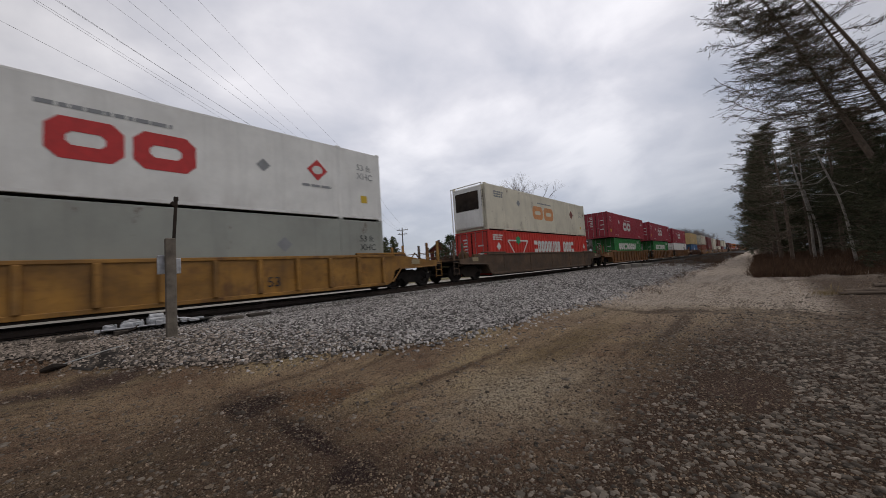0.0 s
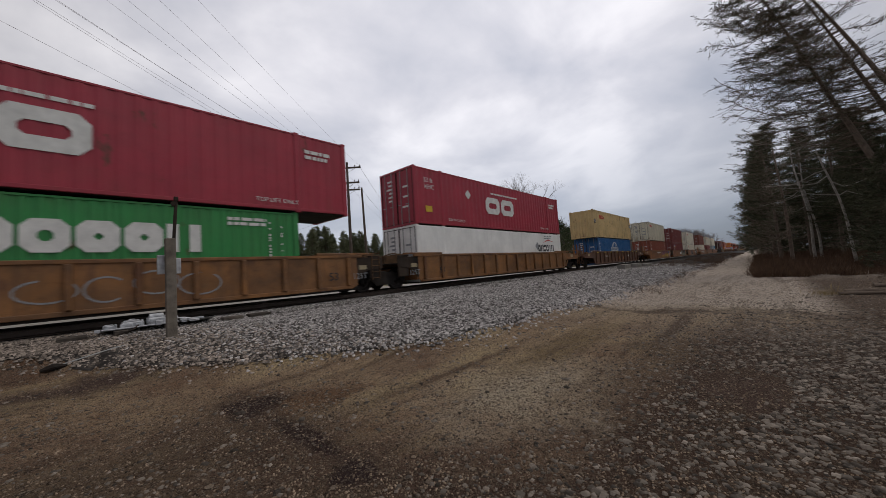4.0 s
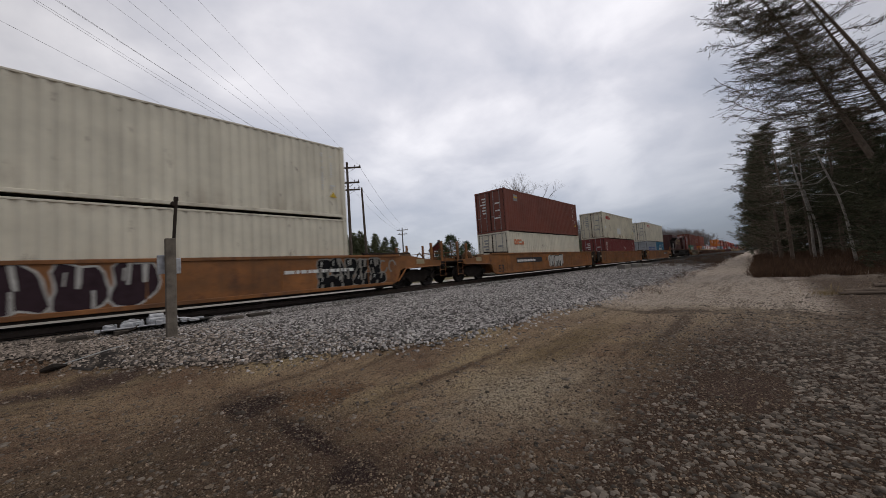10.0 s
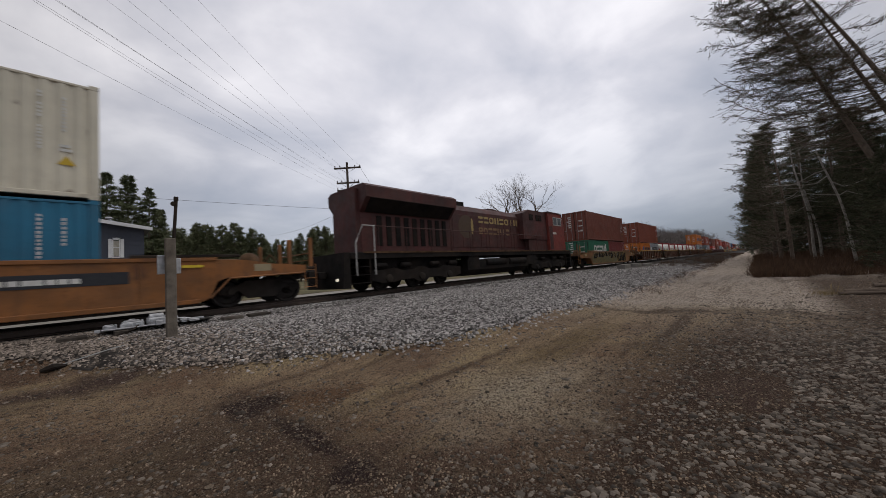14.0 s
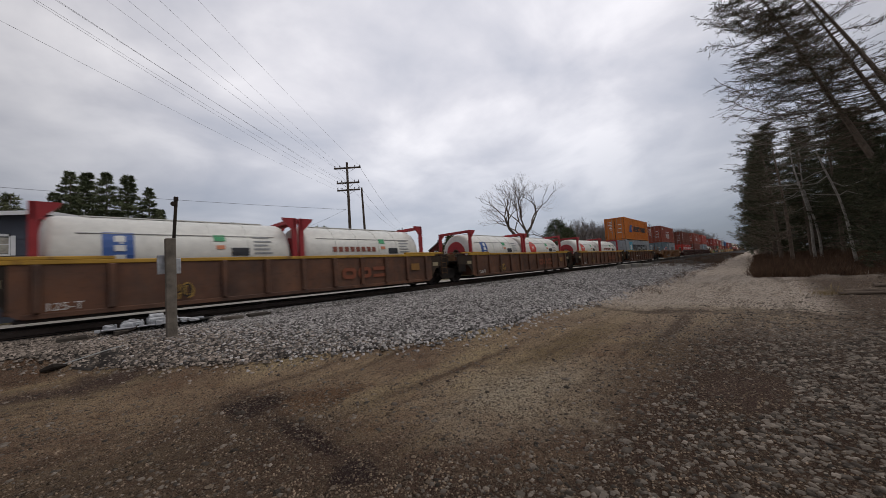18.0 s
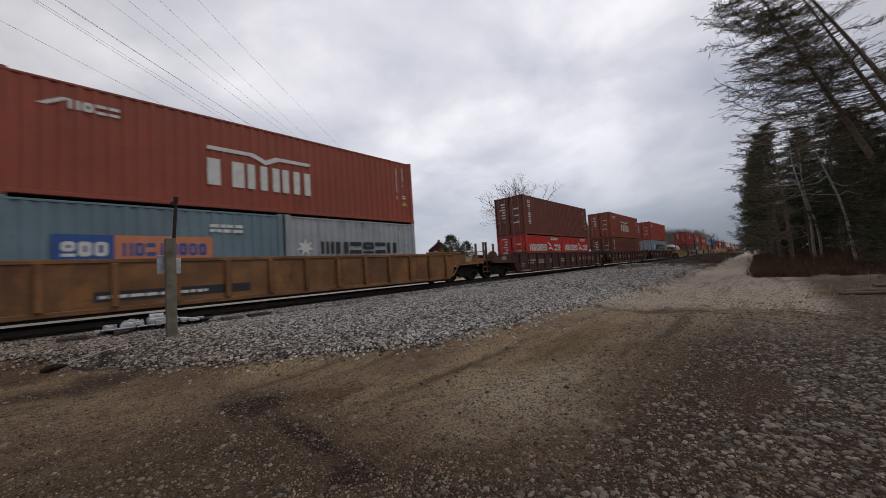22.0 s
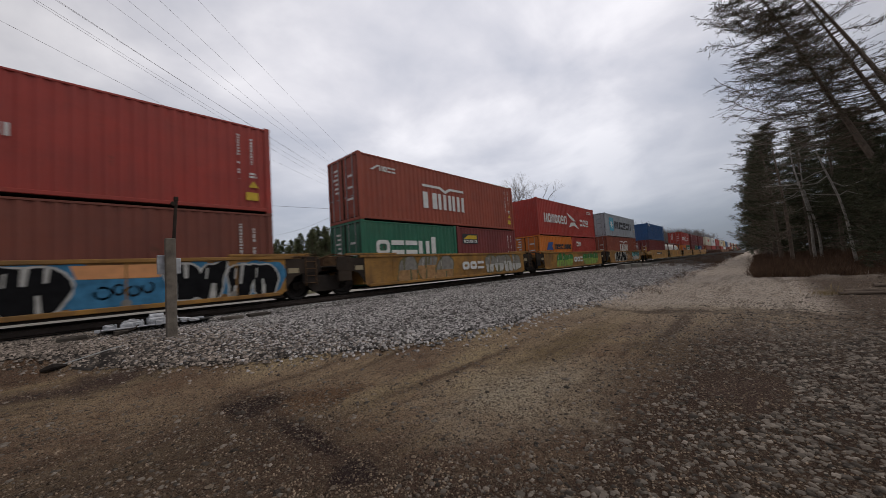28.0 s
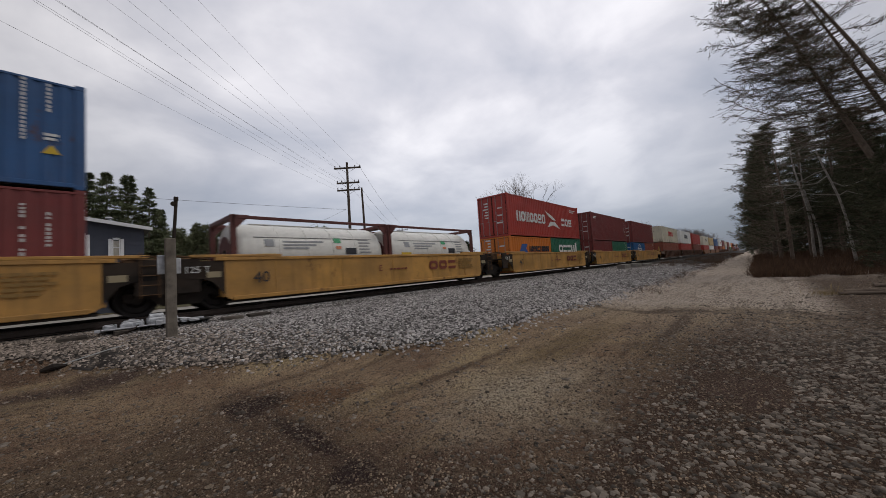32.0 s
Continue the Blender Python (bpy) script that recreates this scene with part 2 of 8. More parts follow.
def dirt_material():
    m = bpy.data.materials.new("yard_dirt")
    m.use_nodes = True
    n, l = m.node_tree.nodes, m.node_tree.links
    bs = n["Principled BSDF"]
    geo = n.new("ShaderNodeNewGeometry")

    def nz(sc, det=5.0, ro=0.6, stretch=None):
        t = n.new("ShaderNodeTexNoise")
        t.inputs["Scale"].default_value, t.inputs["Detail"].default_value, t.inputs["Roughness"].default_value = sc, det, ro
        src = geo.outputs["Position"]
        if stretch:
            mp = n.new("ShaderNodeMapping")
            mp.inputs["Scale"].default_value = stretch
            l.new(src, mp.inputs[0])
            src = mp.outputs[0]
        l.new(src, t.inputs["Vector"])
        return t.outputs["Fac"]

    def rng(src, a, b, c=0.0, d=1.0):
        r = n.new("ShaderNodeMapRange")
        for k, v in zip(("From Min", "From Max", "To Min", "To Max"), (a, b, c, d)):
            r.inputs[k].default_value = v
        l.new(src, r.inputs[0])
        return r.outputs[0]

    def mix(fac, a, b):
        x = n.new("ShaderNodeMix")
        x.data_type = "RGBA"
        l.new(fac, x.inputs["Factor"])
        for sock, v in (("A", a), ("B", b)):
            if isinstance(v, tuple):
                x.inputs[sock].default_value = (*v, 1)
            else:
                l.new(v, x.inputs[sock])
        return x.outputs["Result"]

    def spot(x, y, rx, ry, soft):
        """A patch of its own shape round a point of the yard: 1 inside, 0 outside."""
        mp = n.new("ShaderNodeMapping")
        mp.inputs["Location"].default_value = (-x / rx, -y / ry, 0)
        mp.inputs["Scale"].default_value = (1 / rx, 1 / ry, 0)
        l.new(geo.outputs["Position"], mp.inputs[0])
        ln = n.new("ShaderNodeVectorMath")
        ln.operation = "LENGTH"
        l.new(mp.outputs[0], ln.inputs[0])
        ad = n.new("ShaderNodeMath")
        ad.operation = "MULTIPLY_ADD"
        ad.inputs[1].default_value = 2.6
        l.new(nz(2.6, 7, 0.72), ad.inputs[0])
        l.new(ln.outputs["Value"], ad.inputs[2])
        return rng(ad.outputs[0], 2.1 - soft, 2.1 + soft, 1.0, 0.0)

    # olive and brown soil in broad patches
    c = mix(rng(nz(0.55, 6), 0.36, 0.62), (0.172, 0.107, 0.072), (0.365, 0.262, 0.162))
    c = mix(rng(nz(0.9, 5, 0.6, (0.35, 1.0, 1.0)), 0.48, 0.62, 0.0, 0.8), c, (0.40, 0.305, 0.175))
    c = mix(rng(nz(1.7, 5, 0.7), 0.56, 0.68, 0.0, 0.6), c, (0.170, 0.090, 0.048))
    sp = n.new("ShaderNodeSeparateXYZ")
    l.new(geo.outputs["Position"], sp.inputs[0])

    def bent(sock, amp, sc):
        """A coordinate of the yard, made wavy."""
        a = n.new("ShaderNodeMath")
        a.operation = "MULTIPLY_ADD"
        a.inputs[1].default_value = amp
        l.new(nz(sc, 5, 0.6), a.inputs[0])
        l.new(sp.outputs[sock], a.inputs[2])
        return a.outputs[0]

    def both(p, q):
        a = n.new("ShaderNodeMath")
        a.operation = "MULTIPLY"
        l.new(p, a.inputs[0])
        l.new(q, a.inputs[1])
        return a.outputs[0]

    # dark wet soil on the wood's side and before the feet, pale gravel of the lane
    c = mix(both(rng(bent("Y", 2.4, 0.7), 3.3, 2.0, 0.0, 0.9), rng(sp.outputs["X"], 11.0, 7.5)), c, (0.052, 0.031, 0.024))
    c = mix(both(rng(bent("Y", 1.6, 0.8), 6.0, 5.0, 0.0, 0.75), rng(bent("X", 1.2, 0.8), 2.9, 2.2)), c, (0.062, 0.039, 0.030))
    c = mix(rng(bent("X", 5.0, 0.45), 9.5, 13.5, 0.0, 0.75), c, (0.36, 0.285, 0.21))
    c = mix(rng(bent("X", 5.0, 0.30), 13.2, 15.0, 0.0, 0.95), c, (0.52, 0.44, 0.365))
    c = mix(both(both(rng(bent("X", 5.0, 0.30), 12.7, 13.2), rng(bent("X", 5.0, 0.30), 14.0, 13.4)), rng(nz(0.8, 4), 0.42, 0.55, 0.0, 0.8)), c, (0.050, 0.035, 0.028))
    for x, y, rx, ry, k, col in ((3.7, 2.2, 1.1, 0.7, 0.8, (0.44, 0.37, 0.27)), (6.2, 2.6, 2.2, 0.5, 0.35, (0.23, 0.165, 0.09)), (1.5, 4.6, 0.42, 0.55, 0.3, (0.036, 0.022, 0.020)),
                                 (1.5, 3.3, 0.15, 0.9, 0.3, (0.036, 0.022, 0.020)), (1.46, 2.3, 0.26, 0.22, 0.3, (0.036, 0.023, 0.022)), (8.5, 1.3, 2.4, 0.16, 0.35, (0.13, 0.095, 0.07)),
                                 (2.1, 4.05, 0.6, 0.35, 0.3, (0.155, 0.088, 0.048)), (0.3, 7.9, 1.8, 0.7, 0.5, (0.085, 0.055, 0.045)), (6.5, -1.6, 3.0, 1.4, 0.5, (0.05, 0.034, 0.027)), (3.9, 3.35, 1.5, 0.10, 0.7, (0.125, 0.080, 0.052)), (4.7, 0.2, 0.75, 0.4, 0.2, (0.085, 0.055, 0.043))):
        c = mix(spot(x, y, rx, ry, k), c, col)
    # shading of wheel-worn ruts along the lane, painted in as dark streaks
    c = mix(rng(nz(1.3, 6, 0.65, (0.16, 1.5, 1.0)), 0.54, 0.66, 0.0, 0.5), c, (0.055, 0.036, 0.025))
    # brown leaf litter under the trees
    c = mix(both(rng(bent("Y", 1.0, 0.6), 0.9, -0.2), rng(sp.outputs["X"], 25.0, 27.0, 0.0, 0.95)), c, (0.050, 0.029, 0.018))
    c = mix(both(rng(bent("Y", 1.2, 0.8), -0.3, -1.0), rng(sp.outputs["X"], 28.0, 20.0, 0.0, 0.9)), c, (0.070, 0.044, 0.030))
    c = mix(rng(nz(26, 4, 0.7), 0.52, 0.64, 0.0, 0.45), c, (0.25, 0.20, 0.15))
    c = mix(rng(nz(48, 3, 0.7), 0.53, 0.61, 0.0, 0.55), c, (0.024, 0.017, 0.014))
    # small stones set in the soil, two sizes, each with its own tone and a rim of contact shade painted in
    lumps = []
    for sc, keep, tone in ((30.0, 0.72, 0.55), (62.0, 0.60, 0.5), (13.0, 0.90, 0.6)):
        vo = n.new("ShaderNodeTexVoronoi")
        vo.inputs["Scale"].default_value = sc
        wob = n.new("ShaderNodeVectorMath")
        wob.operation = "MULTIPLY_ADD"
        wob.inputs[1].default_value = (0.02, 0.02, 0.02)
        wn_ = n.new("ShaderNodeTexNoise")
        wn_.inputs["Scale"].default_value = sc * 1.7
        l.new(geo.outputs["Position"], wn_.inputs["Vector"])
        l.new(wn_.outputs["Color"], wob.inputs[0])
        l.new(geo.outputs["Position"], wob.inputs[2])
        l.new(wob.outputs[0], vo.inputs["Vector"])
        cell = n.new("ShaderNodeSeparateColor")
        l.new(vo.outputs["Color"], cell.inputs[0])
        here = rng(cell.outputs[0], keep, keep + 0.02)
        body = both(rng(vo.outputs["Distance"], 0.42, 0.34), here)
        # near-black ring in the colour, as the shade at a stone's foot
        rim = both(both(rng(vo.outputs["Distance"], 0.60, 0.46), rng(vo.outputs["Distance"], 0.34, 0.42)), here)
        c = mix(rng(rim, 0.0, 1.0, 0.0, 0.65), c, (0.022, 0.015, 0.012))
        grey = mix(cell.outputs[1], (0.095, 0.070, 0.052), (0.34, 0.28, 0.215))
        c = mix(rng(body, 0.0, 1.0, 0.0, tone), c, grey)
        lumps.append(body)
    l.new(c, bs.inputs["Base Color"])
    bs.inputs["Roughness"].default_value, bs.inputs["Specular IOR Level"].default_value = 0.95, 0.05
    bp = n.new("ShaderNodeBump")
    bp.inputs["Strength"].default_value, bp.inputs["Distance"].default_value = 1.0, 0.05
    hg = nz(30, 6, 0.75)
    for body, k in zip(lumps, (0.35, 0.2, 0.6)):
        ad = n.new("ShaderNodeMath")
        ad.operation = "MULTIPLY_ADD"
        ad.inputs[1].default_value = k
        l.new(body, ad.inputs[0])
        l.new(hg, ad.inputs[2])
        hg = ad.outputs[0]
    l.new(hg, bp.inputs["Height"])
    l.new(bp.outputs[0], bs.inputs["Normal"])
    return m


m_dirt = dirt_material()
# bed far darker than its stones: shade of the gaps put into the colour
m_ballast = mat("gap_shade_stone_bed", (0.022, 0.019, 0.017), 0.9, var=0.35, scale=5, bump=0.9, bscale=26, second=(0.06, 0.053, 0.048))
m_grass = mat("dull_autumn_grass", (0.085, 0.085, 0.040), 0.95, var=0.4, scale=0.5, bump=0.6, bscale=30, second=(0.15, 0.125, 0.07))


def sheet(name, xs, ys, height, material, label, category="ground"):
    X, Y = np.meshgrid(np.array(xs), np.array(ys), indexing="ij")
    Z = np.array([height(float(a), float(b)) for a, b in zip(X.ravel(), Y.ravel())])
    V = np.stack([X.ravel(), Y.ravel(), Z], 1)
    nx, ny = len(xs), len(ys)
    i = (np.arange(nx - 1)[:, None] * ny + np.arange(ny - 1)[None, :]).ravel()
    F = np.stack([i, i + ny, i + ny + 1, i + 1], 1)
    return tagged(new(name, big(name, V, F, material, True)), label, category, kind="structure")


def spread(a, b, first, grow):
    out, d = [a], first
    while out[-1] < b:
        out.append(out[-1] + d)
        d *= grow
    return out


xs_ground = [-2500, -800, -300, -120, -60, -30, -18, -12] + spread(-9, 3000, 0.16, 1.018)
ys_ground = [-2500, -700, -250, -100, -50, -30, -22, -17, -14, -12, -10.5, -9.3, -8.2, -7.2] + list(np.arange(-6.4, 10.6, 0.16)) + [10.8, 11.2, 12, 13, 14, 15, 15.6, 16.2, 17, 18, 19.5, 21, 23, 26, 30, 36, 45, 70, 120, 250, 700, 2500]
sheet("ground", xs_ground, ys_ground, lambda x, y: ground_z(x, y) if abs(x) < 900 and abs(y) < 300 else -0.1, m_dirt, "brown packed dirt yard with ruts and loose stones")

# the bed of crushed stone, lying on the ground; its dark colour paints the shade between the loose stones
xs_bed = [-300, -120, -60, -30, -18, -12] + spread(-9, 900, 0.22, 1.02)


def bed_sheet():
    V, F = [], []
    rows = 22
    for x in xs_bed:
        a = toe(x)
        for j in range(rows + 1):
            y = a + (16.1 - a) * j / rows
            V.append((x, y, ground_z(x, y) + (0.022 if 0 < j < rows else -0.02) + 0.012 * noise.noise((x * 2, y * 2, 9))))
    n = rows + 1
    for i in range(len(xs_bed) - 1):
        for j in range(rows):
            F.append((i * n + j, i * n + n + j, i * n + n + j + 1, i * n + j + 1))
    return tagged(new("ballast_bed", big("ballast_bed", V, F, m_ballast, True)), "crushed-stone bed along the railway track, coloured near-black as shaded gaps between stones", "ground", kind="structure")


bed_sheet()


def lawn():
    xs = [-120, -60, -30] + list(np.arange(-20, 60, 2.0)) + [70, 90, 120, 160, 240, 400]
    ys = [23.5, 25, 28, 32, 38, 46, 60, 90, 150, 290]
    return sheet("lawn", xs, ys, lambda x, y: ground_z(x, y) + 0.03, m_grass, "dull green and straw-coloured autumn grass beyond the track")


lawn()
m_road = mat("pale_gravel_road", (0.30, 0.28, 0.25), 0.85, var=0.15, scale=1.5, bump=0.4, bscale=80)
sheet("road", [-120, -40, -20, 0, 20, 40, 60, 100, 200, 400], [17.6, 19, 21, 22.6], lambda x, y: ground_z(x, y) + 0.05, m_road, "pale gravel road running behind the track", "road")

# ---- stones ----
m_stone = mat("grey_stone", (0.29, 0.27, 0.256), 0.85, var=0.3, scale=8, bump=0.4, bscale=50, second=(0.39, 0.366, 0.35))
m_stone2 = mat("brown_grey_stone", (0.108, 0.088, 0.072), 0.88, var=0.35, scale=8, bump=0.4, bscale=50, second=(0.180, 0.152, 0.124))


def per_island(m, low=0.45, high=1.35):
    """Let each loose stone of a heap have its own tone."""
    n, l = m.node_tree.nodes, m.node_tree.links
    bs = n["Principled BSDF"]
    src = bs.inputs["Base Color"].links[0].from_socket
    g = n.new("ShaderNodeNewGeometry")
    r = n.new("ShaderNodeMapRange")
    r.inputs["To Min"].default_value, r.inputs["To Max"].default_value = low, high
    l.new(g.outputs["Random Per Island"], r.inputs[0])
    hs = n.new("ShaderNodeHueSaturation")
    l.new(r.outputs[0], hs.inputs["Value"])
    l.new(src, hs.inputs["Color"])
    l.new(hs.outputs[0], bs.inputs["Base Color"])


m_stone3 = mat("old_brown_stone", (0.185, 0.154, 0.128), 0.88, var=0.3, scale=8, bump=0.4, bscale=50, second=(0.255, 0.213, 0.18))
per_island(m_stone3, 0.12, 1.75)
per_island(m_stone, 0.14, 1.50)
per_island(m_stone2, 0.25, 1.45)
m_grit = mat("brown_grit", (0.12, 0.085, 0.06), 0.9, var=0.35, scale=8, bump=0.3, bscale=50, second=(0.18, 0.135, 0.095))
per_island(m_grit, 0.3, 1.7)


def stones(name, spots, sizes, flat, material, label, seed):
    """Loose angular stones: eight-cornered lumps, each twisted in its own way."""
    rs = np.random.RandomState(seed)
    P = np.asarray(spots)
    n = len(P)
    cube = np.array([(x, y, z) for x in (-1, 1) for y in (-1, 1) for z in (-1, 1)], float)
    q = np.array([(0, 1, 3, 2), (4, 6, 7, 5), (0, 4, 5, 1), (2, 3, 7, 6), (1, 5, 7, 3)])
    B = cube[None] * (0.55 + 0.45 * rs.rand(n, 8, 3))
    # shrink the top, so that a stone is a wedge and not a brick
    B[:, 1::2, :2] *= (0.45 + 0.4 * rs.rand(n, 4, 1))
    S = np.asarray(sizes)[:, None, None] * np.stack([np.ones(n), 0.6 + 0.4 * rs.rand(n), flat * (0.6 + 0.8 * rs.rand(n))], 1)[:, None, :]
    B *= S * 0.5
    a, b = rs.rand(n) * 6.28, (rs.rand(n) - 0.5) * (0.9 if flat > 0.4 else 0.35)
    cb, sb = np.cos(b)[:, None], np.sin(b)[:, None]
    x, z = B[:, :, 0] * cb - B[:, :, 2] * sb, B[:, :, 0] * sb + B[:, :, 2] * cb
    ca, sa = np.cos(a)[:, None], np.sin(a)[:, None]
    V = np.stack([x * ca - B[:, :, 1] * sa, x * sa + B[:, :, 1] * ca, z], 2) + P[:, None, :]
    F = (q[None] + (np.arange(n) * 8)[:, None, None]).reshape(-1, 4)
    return tagged(new(name, big(name, V.reshape(-1, 3), F, material)), label, "stones", kind="stuff")


def ballast_stones():
    """Older, browner stone near the switch, fresh grey stone further along."""
    rs = np.random.RandomState(4)
    old, old_s, fresh, fresh_s = [], [], [], []
    for x0, x1, per, s0 in ((-3, 6, 520, 0.056), (6, 14, 400, 0.062), (14, 26, 150, 0.078), (26, 48, 44, 0.115)):
        k = int((x1 - x0) * 7.5 * per)
        xx, u = x0 + (x1 - x0) * rs.rand(k), rs.rand(k)
        for x, w in zip(xx, u):
            t = toe(x)
            y = t - 0.9 + (12.9 - t) * w
            if y < t + 0.4 and rs.rand() < 0.30 + 0.68 * min(1.0, (t + 0.4 - y) / 0.7):
                continue
            size = s0 * (0.5 + 0.9 * rs.rand())
            p = (x, y, ground_z(x, y) + (0.024 if y > t else 0.004))
            if rs.rand() < smooth(1.2, 5.0, x + 0.35 * (y - 6)):
                fresh.append(p), fresh_s.append(size)
            else:
                old.append(p), old_s.append(size)
    stones("ballast_stones", fresh, fresh_s, 0.50, m_stone, "loose grey crushed stones beside the track", 5)
    stones("old_ballast_stones", old, old_s, 0.46, m_stone3, "older brown-grey crushed stones near the switch", 6)


def yard_stones():
    """Flat stones thick on the wood's side, thin in the middle of the yard, and fine grit all over."""
    rs = np.random.RandomState(8)
    spots, sizes, grit, grit_s = [], [], [], []
    for k in range(190000):
        if k % 6:
            d, a = 1.5 + 20 * rs.rand() ** 2.0, radians(-20 + 118 * rs.rand())
        else:
            d, a = 0.3 + 11 * rs.rand() ** 0.7, radians(360 * rs.rand())
        x, y = d * math.cos(a), d * math.sin(a)
        if y > toe(x) - 0.1 or y < -6 or x > 22:
            continue
        p = noise.noise((x * 0.6, y * 0.6, 2))
        side = smooth(1.3, -0.7, y - 0.05 * x) * smooth(16, 9, x)
        bare = math.hypot((x - 4.7) / 0.75, (y - 0.2) / 0.4) < 1 + 0.5 * p
        z = ground_z(x, y)
        if rs.rand() < (0.03 if bare else 0.06 + (0.62 * side ** 1.3 + 0.22 * smooth(3.5, 7, x) * smooth(2.8, 1.2, y)) * smooth(1.8, 4.8, d) + 0.14 * p):
            spots.append((x, y, z + 0.004))
            sizes.append((0.024 + 0.040 * rs.rand() ** 2.0 + (0.060 * rs.rand() if rs.rand() < 0.09 else 0.0)) * (0.85 + 0.12 * side))
        elif rs.rand() < 0.40:
            grit.append((x, y, z + 0.001))
            grit_s.append(0.008 + 0.012 * rs.rand() + 0.0014 * d)
    stones("yard_stones", spots, sizes, 0.30, m_stone2, "loose brown-grey flat stones on the dirt", 9)
    stones("yard_grit", grit, grit_s, 0.45, m_grit, "fine brown-grey grit on the dirt", 10)


ballast_stones()
yard_stones()

# ---- the track ----
m_rail = mat("worn_rail_steel", (0.10, 0.075, 0.062), 0.5, 0.6, var=0.3, scale=3, bump=0.2)
m_tie = mat("creosoted_timber", (0.055, 0.045, 0.038), 0.9, var=0.4, scale=4, bump=0.8, bscale=25, second=(0.11, 0.095, 0.08), shift=0.3)
m_steel_dark = mat("dark_steel", (0.045, 0.042, 0.04), 0.6, 0.5, var=0.3, scale=4, bump=0.2)


def rails():
    prof = [(-0.07, -0.17), (0.07, -0.17), (0.07, -0.155), (0.012, -0.13), (0.01, -0.045), (0.036, -0.035), (0.036, -0.006), (0.028, 0), (-0.028, 0), (-0.036, -0.006), (-0.036, -0.035), (-0.01, -0.045), (-0.012, -0.13), (-0.07, -0.155)]
    for s in (-1, 1):
        g = Geo().prism_x([(YC + s * 0.753 + y, RAIL + z) for y, z in prof], -200, 1200)
        tagged(part("rail", g, m_rail), "brown rusty steel rail with a worn top", "rail", group="rails", kind="structure")


rails()


def ties():
    track = thing("track_ties", (0, 0, 0), "dark weathered timber ties sunk in crushed stone", "track", kind="structure")
    me = Geo().box(-0.115, 0.115, -1.3, 1.3, -0.18, 0.0, 0.012).mesh("tie", m_tie)
    plate = Geo().box(-0.1, 0.1, -0.17, 0.17, 0, 0.012).mesh("tie_plate", m_steel_dark)
    rs = random.Random(3)
    for i in range(150):
        ob = part("tie", me, None, track)
        ob.location = (-12 + i * 0.52 + rs.uniform(-0.02, 0.02), YC + rs.uniform(-0.05, 0.05), RAIL - 0.184 + rs.uniform(-0.006, 0.004))
        ob.rotation_euler = (0, 0, rs.uniform(-0.015, 0.015))
    g = Geo()
    for i in range(500):
        x = 66 + i * 0.52
        g.box(x - 0.115, x + 0.115, YC - 1.3, YC + 1.3, RAIL - 0.36, RAIL - 0.184)
    tagged(part("far_ties", g, m_tie, track), kind="stuff")


ties()


# ---- the train: paints ----
PAINT = {}


def paint(key):
    if key not in PAINT:
        col, rust, streak, rough = {
            "white": ((0.84, 0.84, 0.81), 0.0, 0.22, 0.5), "cream": ((0.66, 0.615, 0.48), 0.35, 0.28, 0.55),
            "ivory": ((0.73, 0.685, 0.555), 0.25, 0.25, 0.55), "beige": ((0.66, 0.48, 0.225), 0.5, 0.4, 0.55),
            "grey": ((0.335, 0.35, 0.315), 0.1, 0.3, 0.5), "mgrey": ((0.385, 0.415, 0.445), 0.25, 0.4, 0.5),
            "crimson": ((0.36, 0.025, 0.048), 0.1, 0.25, 0.5), "brightred": ((0.60, 0.036, 0.024), 0.1, 0.25, 0.5),
            "brickred": ((0.41, 0.043, 0.030), 0.15, 0.3, 0.5), "maroon": ((0.195, 0.034, 0.032), 0.15, 0.3, 0.55),
            "rust": ((0.27, 0.066, 0.036), 0.2, 0.3, 0.6), "brown": ((0.19, 0.050, 0.030), 0.15, 0.3, 0.6),
            "redbrown": ((0.33, 0.070, 0.038), 0.15, 0.3, 0.6), "green": ((0.030, 0.25, 0.062), 0.1, 0.3, 0.5),
            "seagreen": ((0.022, 0.15, 0.085), 0.1, 0.3, 0.5), "blue": ((0.014, 0.115, 0.31), 0.12, 0.25, 0.5),
            "navy": ((0.024, 0.095, 0.25), 0.15, 0.35, 0.5), "teal": ((0.016, 0.17, 0.30), 0.1, 0.3, 0.5),
            "slate": ((0.16, 0.24, 0.285), 0.2, 0.35, 0.55), "orange": ((0.66, 0.19, 0.022), 0.15, 0.3, 0.5),
            "red": ((0.38, 0.042, 0.028), 0.15, 0.3, 0.5), "lightred": ((0.46, 0.070, 0.042), 0.1, 0.25, 0.5)}[key]
        pale = key in ("white", "grey", "ivory", "cream")
        PAINT[key] = mat(key + "_container_paint", col, rough, 0.0, 0.12, 0.7, 0.08, 90, streak, rust, dust=0.10, grime=0.05 if pale else 0.22,
                         runs={"cream": 0.95, "beige": 0.8, "mgrey": 0.7, "ivory": 0.35}.get(key, 0.15))
    return PAINT[key]


def flat(name, col, rough=0.55, wear=0.12):
    if name not in PAINT:
        PAINT[name] = mat(name, col, rough, 0.0, wear, 5, 0.05, 120, 0.15)
    return PAINT[name]


m_under = mat("black_underframe_steel", (0.030, 0.027, 0.025), 0.75, 0.2, var=0.4, scale=3, bump=0.3, dust=0.2)
m_wheel = mat("wheel_steel", (0.034, 0.028, 0.025), 0.55, 0.5, var=0.3, scale=4, bump=0.2)
m_rod = mat("galvanised_bar", (0.30, 0.30, 0.29), 0.5, 0.4, var=0.2, scale=6, bump=0.1)
m_black = mat("dull_black_paint", (0.018, 0.016, 0.015), 0.75, 0.0, var=0.4, scale=4, bump=0.2, dust=0.40)
